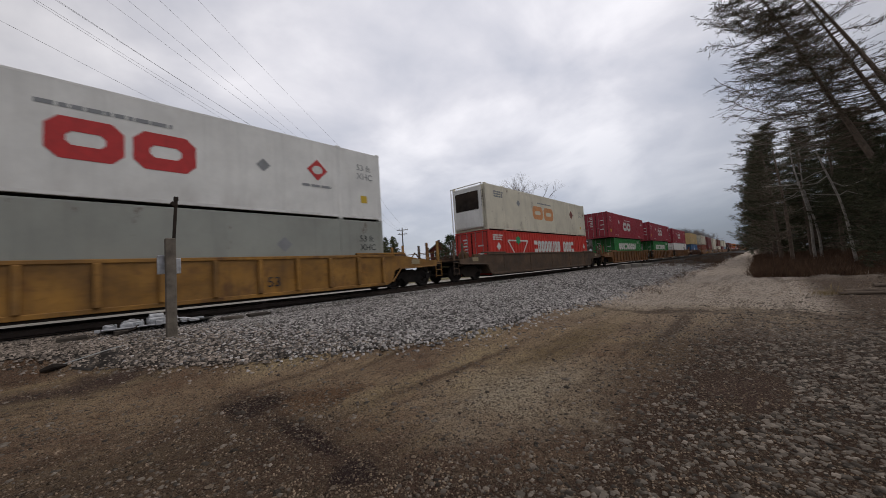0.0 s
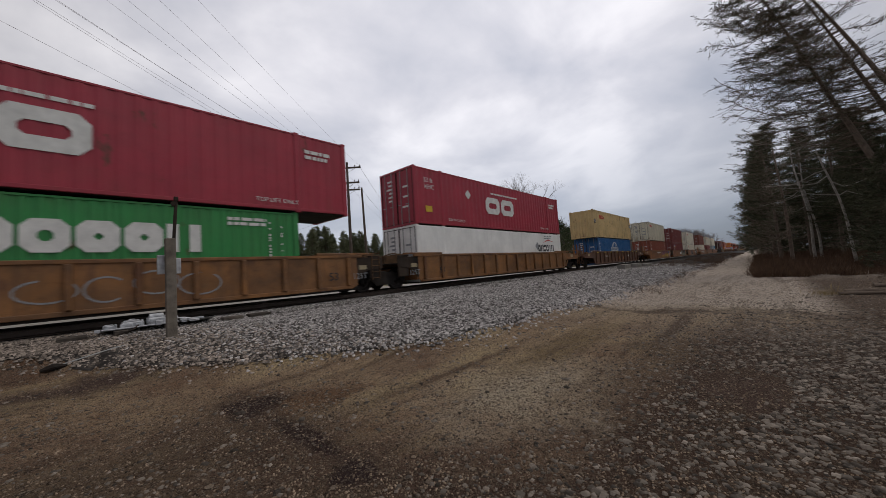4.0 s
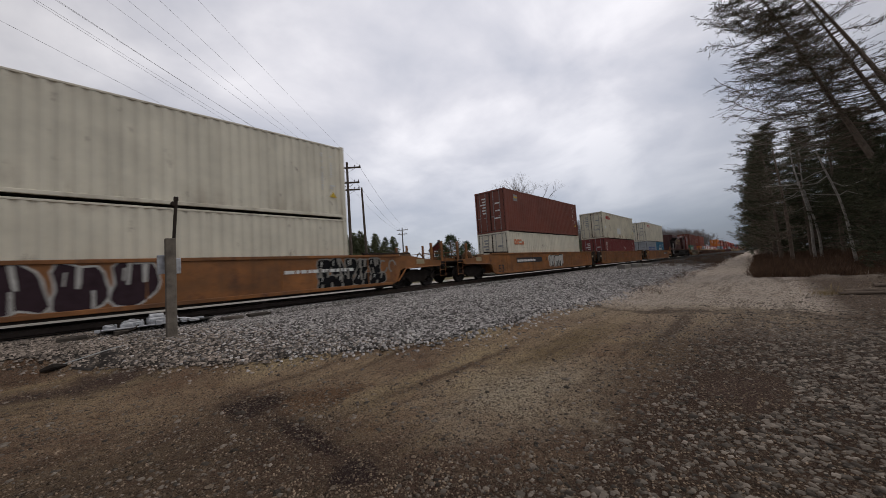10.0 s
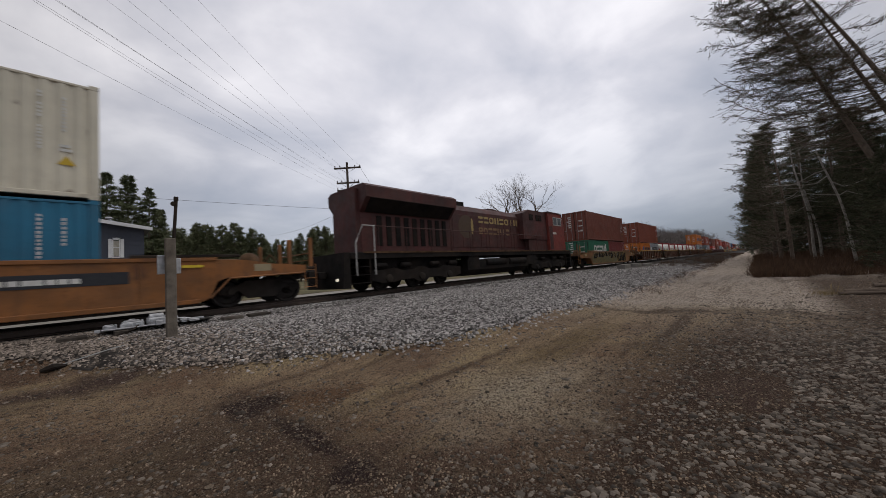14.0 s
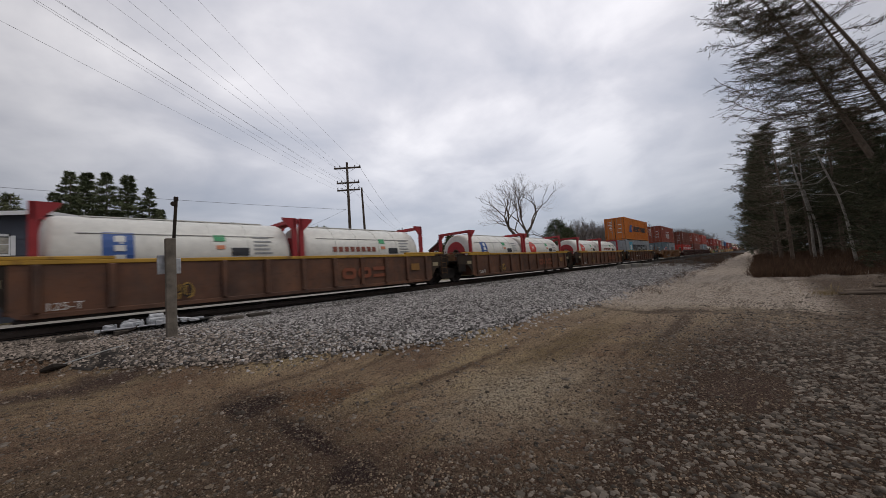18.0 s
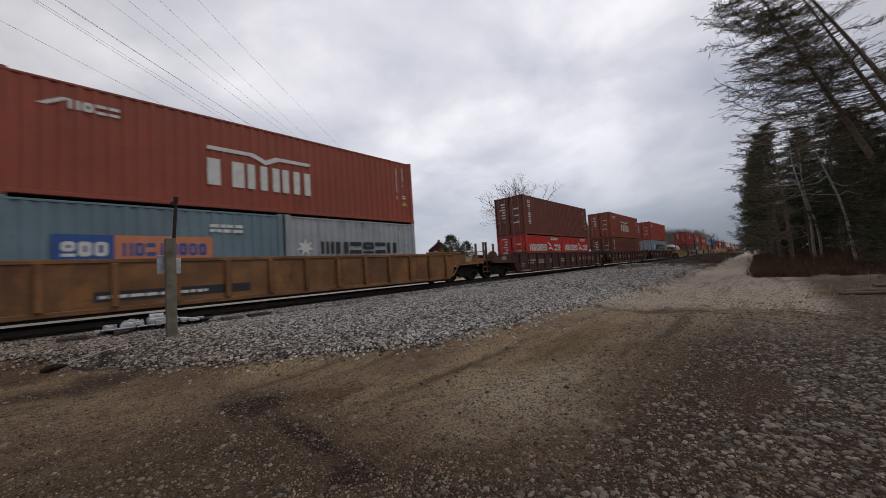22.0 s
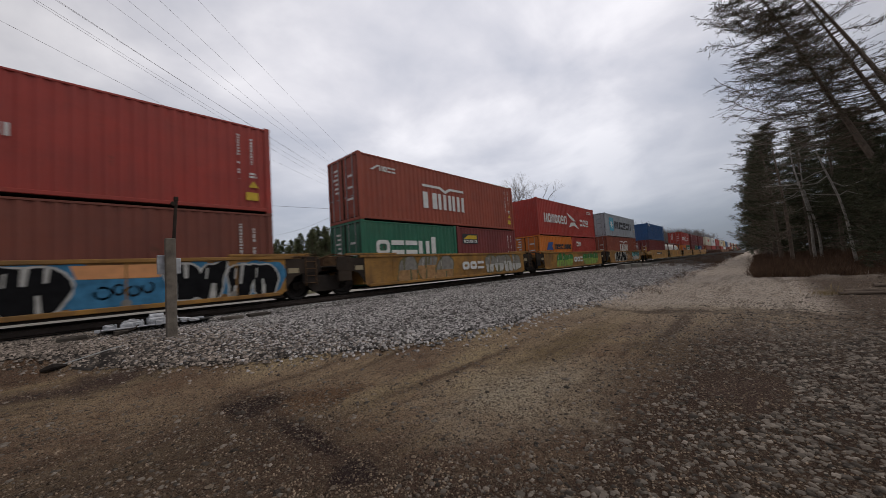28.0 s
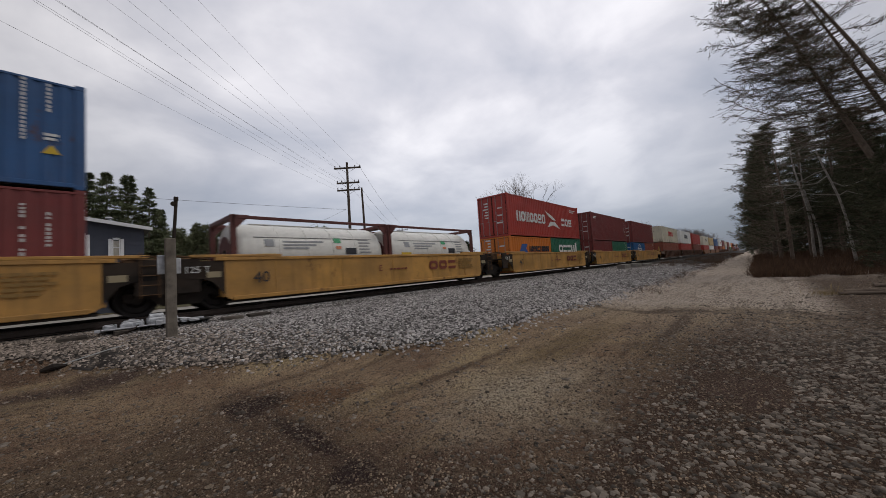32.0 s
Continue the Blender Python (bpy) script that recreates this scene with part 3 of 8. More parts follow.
W_WHITE, W_YELLOW = flat("white_lettering", (0.68, 0.68, 0.65)), flat("yellow_lettering", (0.62, 0.42, 0.03))
W_RED, W_BLACK = flat("red_lettering", (0.52, 0.03, 0.03)), flat("black_lettering", (0.022, 0.024, 0.03))
W_BLUE, W_ORANGE = flat("blue_lettering", (0.03, 0.09, 0.30)), flat("faded_orange_lettering", (0.66, 0.30, 0.12))
W_SKY, W_GREEN = flat("light_blue_marking", (0.07, 0.36, 0.50)), flat("green_marking", (0.03, 0.30, 0.12))
W_GREY, W_SALMON = flat("grey_lettering", (0.26, 0.27, 0.28)), flat("salmon_marking", (0.60, 0.22, 0.11))
W_TEAL, W_PURPLE = flat("turquoise_spray", (0.12, 0.34, 0.34), 0.7, 0.25), flat("dark_plum_spray", (0.040, 0.024, 0.030), 0.7, 0.25)
W_LIME, W_PINK = flat("lime_spray", (0.24, 0.36, 0.09), 0.7, 0.25), flat("dusty_mauve_spray", (0.27, 0.115, 0.165), 0.7, 0.25)
S_WHITE, S_GREEN = flat("chalky_white_spray", (0.46, 0.45, 0.42), 0.8, 0.25), flat("leaf_green_spray", (0.060, 0.19, 0.060), 0.7, 0.3)
S_SILVER, S_YELLOW = flat("silver_grey_spray", (0.21, 0.195, 0.17), 0.6, 0.3), flat("dull_yellow_spray", (0.48, 0.30, 0.075), 0.7, 0.25)
S_BLACK = flat("flat_black_spray", (0.010, 0.010, 0.011), 0.9, 0.3)
S_BLUE, S_TAN = flat("dull_blue_spray", (0.055, 0.19, 0.33), 0.7, 0.3), flat("tan_spray", (0.36, 0.21, 0.10), 0.7, 0.3)
W_OLIVE, W_BROWN = flat("olive_spray", (0.12, 0.105, 0.045)), flat("dark_red_lettering", (0.20, 0.05, 0.03))

CW = 2.438
GLYPHS = dict(FIGURES)


def words(body, size, material, parent, x, z, y, label=""):
    """Readable figures or words on a side that faces the yard."""
    key = (body, material.name)
    if key not in GLYPHS:
        me = GLYPHS[body].copy()
        me.materials.clear()
        me.materials.append(material)
        GLYPHS[key] = me
    ob = part("lettering", GLYPHS[key], None, parent, label)
    ob.matrix_basis = Matrix.Translation((x, y - 0.004, z)) @ Matrix.Rotation(radians(90), 4, "X") @ Matrix.Diagonal((size, size, 1, 1))
    return ob


def strokes(geo, kind, x, z, w, h, y, s):
    """One plain block of a wordmark. s: stroke width."""
    t = 0.004

    def b(a0, a1, c0, c1):
        geo.box(x + a0 * w, x + a1 * w, y - t, y, z + c0 * h, z + c1 * h)

    def ring(c0, c1, f=1.0):
        """A closed band with cut corners, from the height c0 to c1."""
        z0, z1, t2 = z + c0 * h, z + c1 * h, min(s * f, w * 0.42, (c1 - c0) * h * 0.42)
        c = min(w, z1 - z0) * 0.22

        def loop(d, q):
            return [(x + d + q, z0 + d), (x + w - d - q, z0 + d), (x + w - d, z0 + d + q), (x + w - d, z1 - d - q), (x + w - d - q, z1 - d), (x + d + q, z1 - d), (x + d, z1 - d - q), (x + d, z0 + d + q)]

        rims = [[(p[0], yy, p[1]) for p in rim] for rim, yy in ((loop(0, c), y - t), (loop(t2, c * 0.45), y - t), (loop(t2, c * 0.45), y), (loop(0, c), y))]
        geo.add(sum(rims, []), [(q * 8 + i, q * 8 + (i + 1) % 8, (q + 1) % 4 * 8 + (i + 1) % 8, (q + 1) % 4 * 8 + i) for q in range(4) for i in range(8)])

    k = s / w
    if kind == "0":                                  # heavy ring
        ring(0, 1, 1.15)
    elif kind == "1":                                # ring
        ring(0, 1)
    elif kind == "2":                                # two bars
        b(0, 1, 0, 0.30), b(0, 1, 0.66, 1)
    elif kind == "3":                                # ring over a bar
        ring(0.34, 1), b(0, 1, 0, 0.2)
    elif kind == "4":                                # one post
        b(0.5 - k / 2, 0.5 + k / 2, 0, 1)
    elif kind == "5":                                # two posts
        b(0, 0.34, 0, 1), b(0.66, 1, 0, 1)
    elif kind == "6":                                # low ring
        ring(0, 0.62)
    elif kind == "7":                                # three posts
        b(0, 0.22, 0, 1), b(0.39, 0.61, 0, 1), b(0.78, 1, 0, 1)


def wordmark(kinds, x, z, w, h, y, material, parent, s=None, gap=0.18, label="plain block of a wordmark"):
    """A trade mark as a row of plain blocks: its width, height and colour, with no letters."""
    n = len(kinds)
    cw = w / (n + (n - 1) * gap)
    for i, k in enumerate(kinds):
        if k != " ":
            g = Geo()
            strokes(g, k, x + i * cw * (1 + gap), z, cw, h, y, s or min(cw, h) * 0.3)
            part("wordmark_block", g, material, parent, label)


def bars(x, z, w, h, rows, y, material, parent, seed=0, upright=False, into=None):
    """Small print that cannot be read: short bars. into: gather them in this Geo instead."""
    r, g = random.Random(seed), into or Geo()
    if upright:
        cols = rows
        cw = w / (cols * 2.6)
        for c in range(cols):
            k = 0.0
            while k < h:
                e = min(h, k + r.uniform(0.045, 0.075))
                g.box(x + c * cw * 2.6, x + c * cw * 2.6 + cw, y - 0.004, y, z + h - e, z + h - k)
                k = e + (r.uniform(0.10, 0.22) if r.random() < 0.16 else r.uniform(0.025, 0.04))
    else:
        rh = h / (rows * 1.55)
        for c in range(rows):
            k = 0.0
            end = w * r.uniform(0.65, 1.0)
            while k < end:
                e = min(end, k + r.uniform(0.1, 0.35))
                g.box(x + k, x + e, y - 0.004, y, z + c * rh * 1.55, z + c * rh * 1.55 + rh)
                k = e + r.uniform(0.03, 0.06)
    return None if into else tagged(part("small_print", g, material, parent, "small print as plain bars"), kind="stuff")


def plate(poly, y, material, parent, name="emblem", label=""):
    """A flat painted shape on a side that faces the yard."""
    return part(name, Geo().prism(poly, y - 0.004, y), material, parent, label)


def disc(cx, cz, r, y, material, parent, name="emblem", rx=None, label=""):
    return plate([(cx + (rx or r) * math.cos(a * math.pi / 12), cz + r * math.sin(a * math.pi / 12)) for a in range(24)], y, material, parent, name, label)


def star(cx, cz, r, y, material, parent, points=7, inner=0.4):
    return plate([(cx + (r if i % 2 == 0 else r * inner) * math.sin(i * math.pi / points), cz + (r if i % 2 == 0 else r * inner) * math.cos(i * math.pi / points)) for i in range(points * 2)], y, material, parent)


# ---- containers ----
SHELL = {}


def corrugated(x0, x1, z0, z1, y, depth, pitch=0.278, out=-1):
    """A folded steel wall along x. Its outer folds lie in the plane y."""
    g = Geo()
    n = max(1, round((x1 - x0) / pitch))
    p = (x1 - x0) / n
    line = []
    for i in range(n):
        a = x0 + i * p
        line += [(a, y), (a + 0.36 * p, y), (a + 0.5 * p, y - out * depth), (a + 0.86 * p, y - out * depth)]
    line.append((x1, y))
    v = [(a, b, z) for z in (z0, z1) for a, b in line]
    m = len(line)
    g.add(v, [(i, i + 1, i + 1 + m, i + m) for i in range(m - 1)])
    return g


def container(name, x, z, length, height, colour, label, door="lead", style="box", group="containers on the train", lite=False):
    """A steel container, its base at the height z on the train, its leading end at x along it."""
    m, w = paint(colour), CW if length < 14 else 2.59
    ob = thing(name, (x + length / 2, YC, z), label, "container", group)
    lift = 0.13 if z < 1.0 else 0.0        # boxes in a well rest on its raised floor
    key = (length, height, colour, door, style, lift)
    L, H, hw = length / 2, height, w / 2
    if key not in SHELL:
        depth, pitch = (0.026, 0.278) if style == "box" else (0.016, 0.36)
        s = []
        for side in (-1, 1):
            if style == "smooth":
                s.append(("side_panel", Geo().box(-L + 0.12, L - 0.12, side * hw - 0.03 * (side > 0), side * hw + 0.03 * (side < 0), 0.14 + lift, H - 0.1).mesh("side_panel", m)))
            else:
                s.append(("side_panel", corrugated(-L + 0.12, L - 0.12, 0.14 + lift, H - 0.08, side * (hw - 0.008), depth, pitch, side).mesh("side_panel", m)))
            s.append(("top_rail", Geo().box(-L + 0.05, L - 0.05, side * hw - 0.05 * (side > 0) , side * hw + 0.05 * (side < 0), H - 0.105, H - 0.045, 0.008).mesh("top_rail", m)))
            s.append(("bottom_rail", Geo().box(-L + 0.05, L - 0.05, side * hw - 0.06 * (side > 0), side * hw + 0.06 * (side < 0), 0.05 + lift, 0.155 + lift, 0.01).mesh("bottom_rail", m)))
        g = Geo()
        n = int(length / 0.42)
        for i in range(n):
            a = -L + 0.12 + (length - 0.24) * i / n
            g.box(a, a + 0.26, -hw + 0.08, hw - 0.08, H - 0.065, H - 0.045)
        g.box(-L + 0.06, L - 0.06, -hw + 0.052, hw - 0.052, H - 0.10, H - 0.065)
        s.append(("roof", g.mesh("roof", m)))
        s.append(("floor_frame", Geo().box(-L + 0.06, L - 0.06, -hw + 0.06, hw - 0.064, 0.03 + lift, 0.13 + lift).mesh("floor_frame", m_under)))
        posts = [-L, L] if length < 13 else [-L, L, -6.096, 6.096]
        for px in posts:
            for side in (-1, 1):
                k = 0.09 if abs(px) > 6.2 or length < 13 else 0.075
                a, b = (px, px + 2 * k) if px < -6.2 or (length < 13 and px < 0) else (px - 2 * k, px) if px > 6.2 or length < 13 else (px - k, px + k)
                g = Geo().box(a, b, side * (hw + 0.003) - 0.1 * (side > 0), side * (hw + 0.003) + 0.1 * (side < 0), lift, H - 0.01, 0.012)
                s.append(("corner_post", g.mesh("corner_post", m)))
        cast = Geo().box(-0.092, 0.092, -0.084, 0.084, 0, 0.118, 0.012).mesh("corner_casting", m)
        for px in posts:
            for side in (-1, 1):
                for zz in (lift, H - 0.118):
                    cx = px + (0.089 if px < 0 else -0.089) if abs(px) > 6.2 or length < 13 else px
                    s.append(("corner_casting", cast, (cx, side * (hw - 0.075), zz)))
        de = -1 if door == "lead" else 1
        for e in (-1, 1):
            xe = e * L
            if e == de:
                for dside in (-1, 1):
                    y0, y1 = (-hw + 0.11, -0.01) if dside < 0 else (0.01, hw - 0.11)
                    g = Geo().box(min(xe - e * 0.03, xe - e * 0.07), max(xe - e * 0.03, xe - e * 0.07), y0, y1, 0.13 + lift, H - 0.1)
                    for q in range(5):
                        zq = 0.28 + lift + q * (H - 0.7 - lift) / 4.4
                        g.box(min(xe - e * 0.03, xe - e * 0.012), max(xe - e * 0.03, xe - e * 0.012), y0 + 0.1, y1 - 0.1, zq, zq + 0.26, 0.008)
                    s.append(("door", g.mesh("door", m)))
                    xa, xb = sorted((xe - e * 0.008, xe - e * 0.03))
                    gk = Geo()
                    for a, c0, d, f in ((y0, y0 + 0.025, 0.14 + lift, H - 0.11), (y1 - 0.025, y1, 0.14 + lift, H - 0.11), (y0, y1, 0.135 + lift, 0.16 + lift), (y0, y1, H - 0.13, H - 0.105)):
                        gk.box(xa, xb, a, c0, d, f)
                    s.append(("gasket", gk.mesh("gasket", m_black)))
                    r = random.Random(int(H * 10) + dside)
                    gk = Geo()
                    xa, xb = sorted((xe - e * 0.008, xe + e * 0.001))
                    for q in range(6 if dside > 0 else 3):
                        zq = 2.35 - q * 0.2 if dside > 0 else 1.9 - q * 0.5
                        gk.box(xa, xb, y0 + 0.3, y0 + 0.3 + r.uniform(0.2, 0.5), zq, zq + 0.09)
                    s.append(("door_print", gk.mesh("door_print", W_GREY if colour in ("white", "cream", "ivory", "beige", "mgrey") else W_WHITE)))
                    for q in (0.28, 0.74):
                        yy = y0 + (y1 - y0) * q
                        rod = Geo().tube([(xe - e * 0.002, yy, 0.1 + lift), (xe - e * 0.002, yy, H - 0.08)], 0.019, 6)
                        rod.box(xe - e * 0.03 - 0.02, xe + 0.005, yy - 0.02, yy + 0.22, 1.05, 1.09)
                        s.append(("lock_rod", rod.mesh("lock_rod", m_rod)))
                s.append(("door_header", Geo().box(min(xe, xe - e * 0.1), max(xe, xe - e * 0.1), -hw + 0.1, hw - 0.1, H - 0.11, H - 0.01).mesh("door_header", m)))
            else:
                g = Geo()
                n = 8
                p = (w - 0.22) / n
                line = []
                for i in range(n):
                    a = -hw + 0.11 + i * p
                    line += [(xe - e * 0.02, a), (xe - e * 0.02, a + 0.36 * p), (xe - e * 0.06, a + 0.5 * p), (xe - e * 0.06, a + 0.86 * p)]
                line.append((xe - e * 0.02, hw - 0.11))
                k = len(line)
                g.add([(a, b, zz) for zz in (0.13 + lift, H - 0.1) for a, b in line], [(i, i + 1, i + 1 + k, i + k) for i in range(k - 1)])
                s.append(("end_panel", g.mesh("end_panel", m)))
            s.append(("end_sill", Geo().box(min(xe, xe - e * 0.08), max(xe, xe - e * 0.08), -hw + 0.1, hw - 0.1, 0.01 + lift, 0.13 + lift).mesh("end_sill", m)))
        SHELL[key] = s
    for nm, me, *at in SHELL[key]:
        if not (lite and nm in ("lock_rod", "gasket", "door_print", "floor_frame", "end_sill", "door_header", "corner_casting")):
            piece = part(nm, me, None, ob)
            if nm == "door_print":
                tagged(piece, kind="stuff")
            if at:
                piece.location = at[0]
    ob["near"] = -hw
    MOVERS.append((ob, x + length / 2, z))
    return ob


MOVERS = []          # every rolling thing: object, place along the train, height
WHEELS = []          # every turning wheelset: object, place along the train, its pose on the bogie


def tank(x, z, frame_key, label):
    """A twenty-foot tank in a steel frame."""
    mf = flat(frame_key + "_frame_paint", {"red": (0.34, 0.025, 0.030), "brown": (0.11, 0.030, 0.024)}[frame_key])
    mt = flat("white_tank_cladding", (0.66, 0.65, 0.60), 0.35, 0.08)
    L, H, hw, length = 3.029, 2.591, CW / 2, 6.058
    ob = thing("tank_container", (x + L, YC, z), label, "tank container", "tank containers on the train")
    if ("tank", frame_key) not in SHELL:
        s = []
        r, zc = 1.13, 1.32
        prof = [(-2.90, 0.25), (-2.89, 0.80), (-2.84, 1.0), (-2.75, 1.09), (-2.62, r), (2.62, r), (2.75, 1.09), (2.84, 1.0), (2.89, 0.80), (2.90, 0.25)]
        s.append(("barrel", Geo().lathe(prof, "x", 40, (0, 0, zc)).mesh("barrel", mt, True)))
        for b in (-1.5, -0.5, 0.5, 1.5):
            s.append(("band", Geo().lathe([(b - 0.03, r), (b - 0.03, r + 0.012), (b + 0.03, r + 0.012), (b + 0.03, r)], "x", 40, (0, 0, zc)).mesh("band", mt, True)))
        s.append(("walkway", Geo().box(-2.2, 2.2, -0.24, 0.24, zc + r - 0.01, zc + r + 0.02).mesh("walkway", mt)))
        s.append(("seam_rail", Geo().tube([(-2.3, -r * 0.86, zc + r * 0.53), (2.3, -r * 0.86, zc + r * 0.53)], 0.014, 6).mesh("seam_rail", m_rod)))
        for e in (-1, 1):
            g = Geo()
            x0, x1 = sorted((e * L, e * (L - 0.16)))
            for sy in (-1, 1):
                y0, y1 = sorted((sy * hw, sy * (hw - 0.14)))
                g.box(x0, x1, y0, y1, 0.13, H, 0.012)
                # gusset plates in the corners of the frame
                g.prism_x([(sy * hw, H), (sy * (hw - 0.38), H), (sy * hw, H - 0.42)], (x0 + x1) / 2 - 0.02, (x0 + x1) / 2 + 0.02)
                g.prism([(e * (L - 0.1), H - 0.002), (e * (L - 0.52), H - 0.002), (e * (L - 0.48), H - 0.10), (e * (L - 0.17), H - 0.42), (e * (L - 0.1), H - 0.42)], sy * hw - sy * 0.01, sy * hw - sy * 0.06)
                g.prism_x([(sy * hw, 0.13), (sy * (hw - 0.55), 0.13), (sy * hw, 0.8)], (x0 + x1) / 2 - 0.02, (x0 + x1) / 2 + 0.02)
            g.box(x0, x1, -hw + 0.1, hw - 0.1, 0.13, 0.29, 0.01)
            g.box(x0, x1, -hw + 0.1, hw - 0.1, H - 0.14, H, 0.01)
            s.append(("end_frame", g.mesh("end_frame", mf)))
            g = Geo()
            a, b = e * (L - 0.1), e * 2.35
            for sy in (-1, 1):
                g.tube([(a, sy * (hw - 0.1), 0.9), (b, sy * 0.9, 0.75)], 0.06, 6)
            g.lathe([(min(e * 2.5, e * 2.9), 0.7), (max(e * 2.5, e * 2.9), 0.7)], "x", 24, (0, 0, zc))
            s.append(("saddle", g.mesh("saddle", mf)))
        for sy in (-1, 1):
            y0, y1 = sorted((sy * hw, sy * (hw - 0.1)))
            s.append(("bottom_rail", Geo().box(-L + 0.1, L - 0.1, y0, y1, 0.15, 0.28, 0.01).mesh("bottom_rail", mf)))
            if frame_key == "brown":
                s.append(("top_rail", Geo().box(-L + 0.1, L - 0.1, y0, y1, H - 0.12, H - 0.02, 0.01).mesh("top_rail", mf)))
        SHELL["tank", frame_key] = s
    for nm, me in SHELL["tank", frame_key]:
        part(nm, me, None, ob)
    MOVERS.append((ob, x + L, z))
    return ob


# ---- well cars ----
CARMESH = {}
m_rusty = mat("rusty_fitting_steel", (0.085, 0.048, 0.028), 0.8, 0.1, var=0.45, scale=4, bump=0.3, dust=0.3, second=(0.13, 0.075, 0.04))
W_TAN = flat("faded_tan_plate", (0.34, 0.28, 0.17))


def bogie(parent, x, along):
    """A two-axle freight bogie: side frames, bolster, springs, wheelsets."""
    if "sf" not in CARMESH:
        poly = [(-1.2, 0.40), (-1.2, 0.62), (-0.75, 0.66), (-0.45, 0.80), (0.45, 0.80), (0.75, 0.66), (1.2, 0.62), (1.2, 0.40), (0.95, 0.40), (0.7, 0.50), (0.42, 0.24), (-0.42, 0.24), (-0.7, 0.50), (-0.95, 0.40)]
        for s in (-1, 1):
            g = Geo().prism(poly, s * 1.0 - 0.07, s * 1.0 + 0.07)
            for a in (-0.915, 0.915):
                g.lathe([(-0.1, 0.1), (0.1, 0.1)], "y", 12, (a, s * 1.06, 0.48))
            CARMESH["sf", s] = g.mesh("side_frame", m_under)
        CARMESH["sf"] = True
        CARMESH["bo"] = Geo().box(-0.2, 0.2, -0.98, 0.98, 0.5, 0.84, 0.02).lathe([(0.8, 0.3), (0.95, 0.3)], "z", 16).mesh("bolster", m_under)
        for s in (-1, 1):
            g = Geo()
            for a in (-0.16, 0, 0.16):
                for q in range(4):
                    g.lathe([(0.28 + q * 0.065, 0.062), (0.32 + q * 0.065, 0.07), (0.335 + q * 0.065, 0.062)], "z", 10, (a, s * 1.0, 0))
            CARMESH["sp", s] = g.mesh("spring_nest", m_wheel)
        r = 0.46
        g = Geo()
        for s in (-1, 1):
            p = [(0.70, 0.12), (0.69, 0.2), (0.695, 0.36), (0.685, r + 0.025), (0.715, r + 0.025), (0.73, r), (0.82, r - 0.006), (0.82, 0.37), (0.765, 0.33), (0.765, 0.2), (0.86, 0.13), (0.86, 0.08)]
            g.lathe([(s * a, b) for a, b in p], "y", 24)
            for q in range(5):
                w = q * 1.2566
                g.box(0.24 * math.cos(w) - 0.03, 0.24 * math.cos(w) + 0.03, s * 0.765 - 0.012, s * 0.765 + 0.012, 0.24 * math.sin(w) - 0.03, 0.24 * math.sin(w) + 0.03)
        g.lathe([(-0.72, 0.085), (0.72, 0.085)], "y", 12)
        CARMESH["ws"] = g.mesh("wheelset", m_wheel, True)
    bg = part("bogie", CARMESH["bo"], None, parent, "black cast-steel bogie")
    bg.location = (x, 0, 0)
    for s in (-1, 1):
        part("side_frame", CARMESH["sf", s], None, bg)
        part("spring_nest", CARMESH["sp", s], None, bg)
    for a in (-0.915, 0.915):
        w = part("wheelset", CARMESH["ws"], None, bg, "steel wheels on an axle")
        w.location = (a, 0, 0.46)
        WHEELS.append((w, along + x + a, a))


CARPAINT = {}


def carpaint(key):
    if key not in CARPAINT:
        col, rust, second = {
            "yellow": ((0.33, 0.155, 0.024), 0.85, (0.40, 0.20, 0.035)), "oldyellow": ((0.22, 0.098, 0.030), 0.9, (0.27, 0.115, 0.033)),
            "fresh": ((0.50, 0.265, 0.060), 0.30, (0.52, 0.27, 0.065)), "orange": ((0.27, 0.105, 0.022), 0.65, (0.30, 0.11, 0.025)),
            "brown": ((0.110, 0.046, 0.026), 0.8, (0.155, 0.064, 0.030)), "darkbrown": ((0.078, 0.025, 0.020), 0.3, (0.095, 0.030, 0.024)),
            "umber": ((0.090, 0.058, 0.035), 0.6, (0.12, 0.07, 0.04))}[key]
        CARPAINT[key] = mat(key + "_wagon_paint", col, 0.65, 0.0, 0.22, 1.2, 0.15, 60, 0.75, rust, second=second, dust=0.1 if key == "darkbrown" else 0.3, grime=0.3 if key == "fresh" else 0.75)
    return CARPAINT[key]


M_TOPCHORD = mat("yellow_top_chord_paint", (0.46, 0.26, 0.03), 0.6, 0, 0.2, 1.5, 0.1, 60, 0.3, 0.5)


FITTINGS = ("brake_pipe", "ladder", "notice_plate", "stake", "handrail", "step_ladder", "air_hose", "air_tank", "brake_housing", "lever", "edge_flange", "brake_valve", "seam", "end_cap", "ladder_panel", "end_housing")


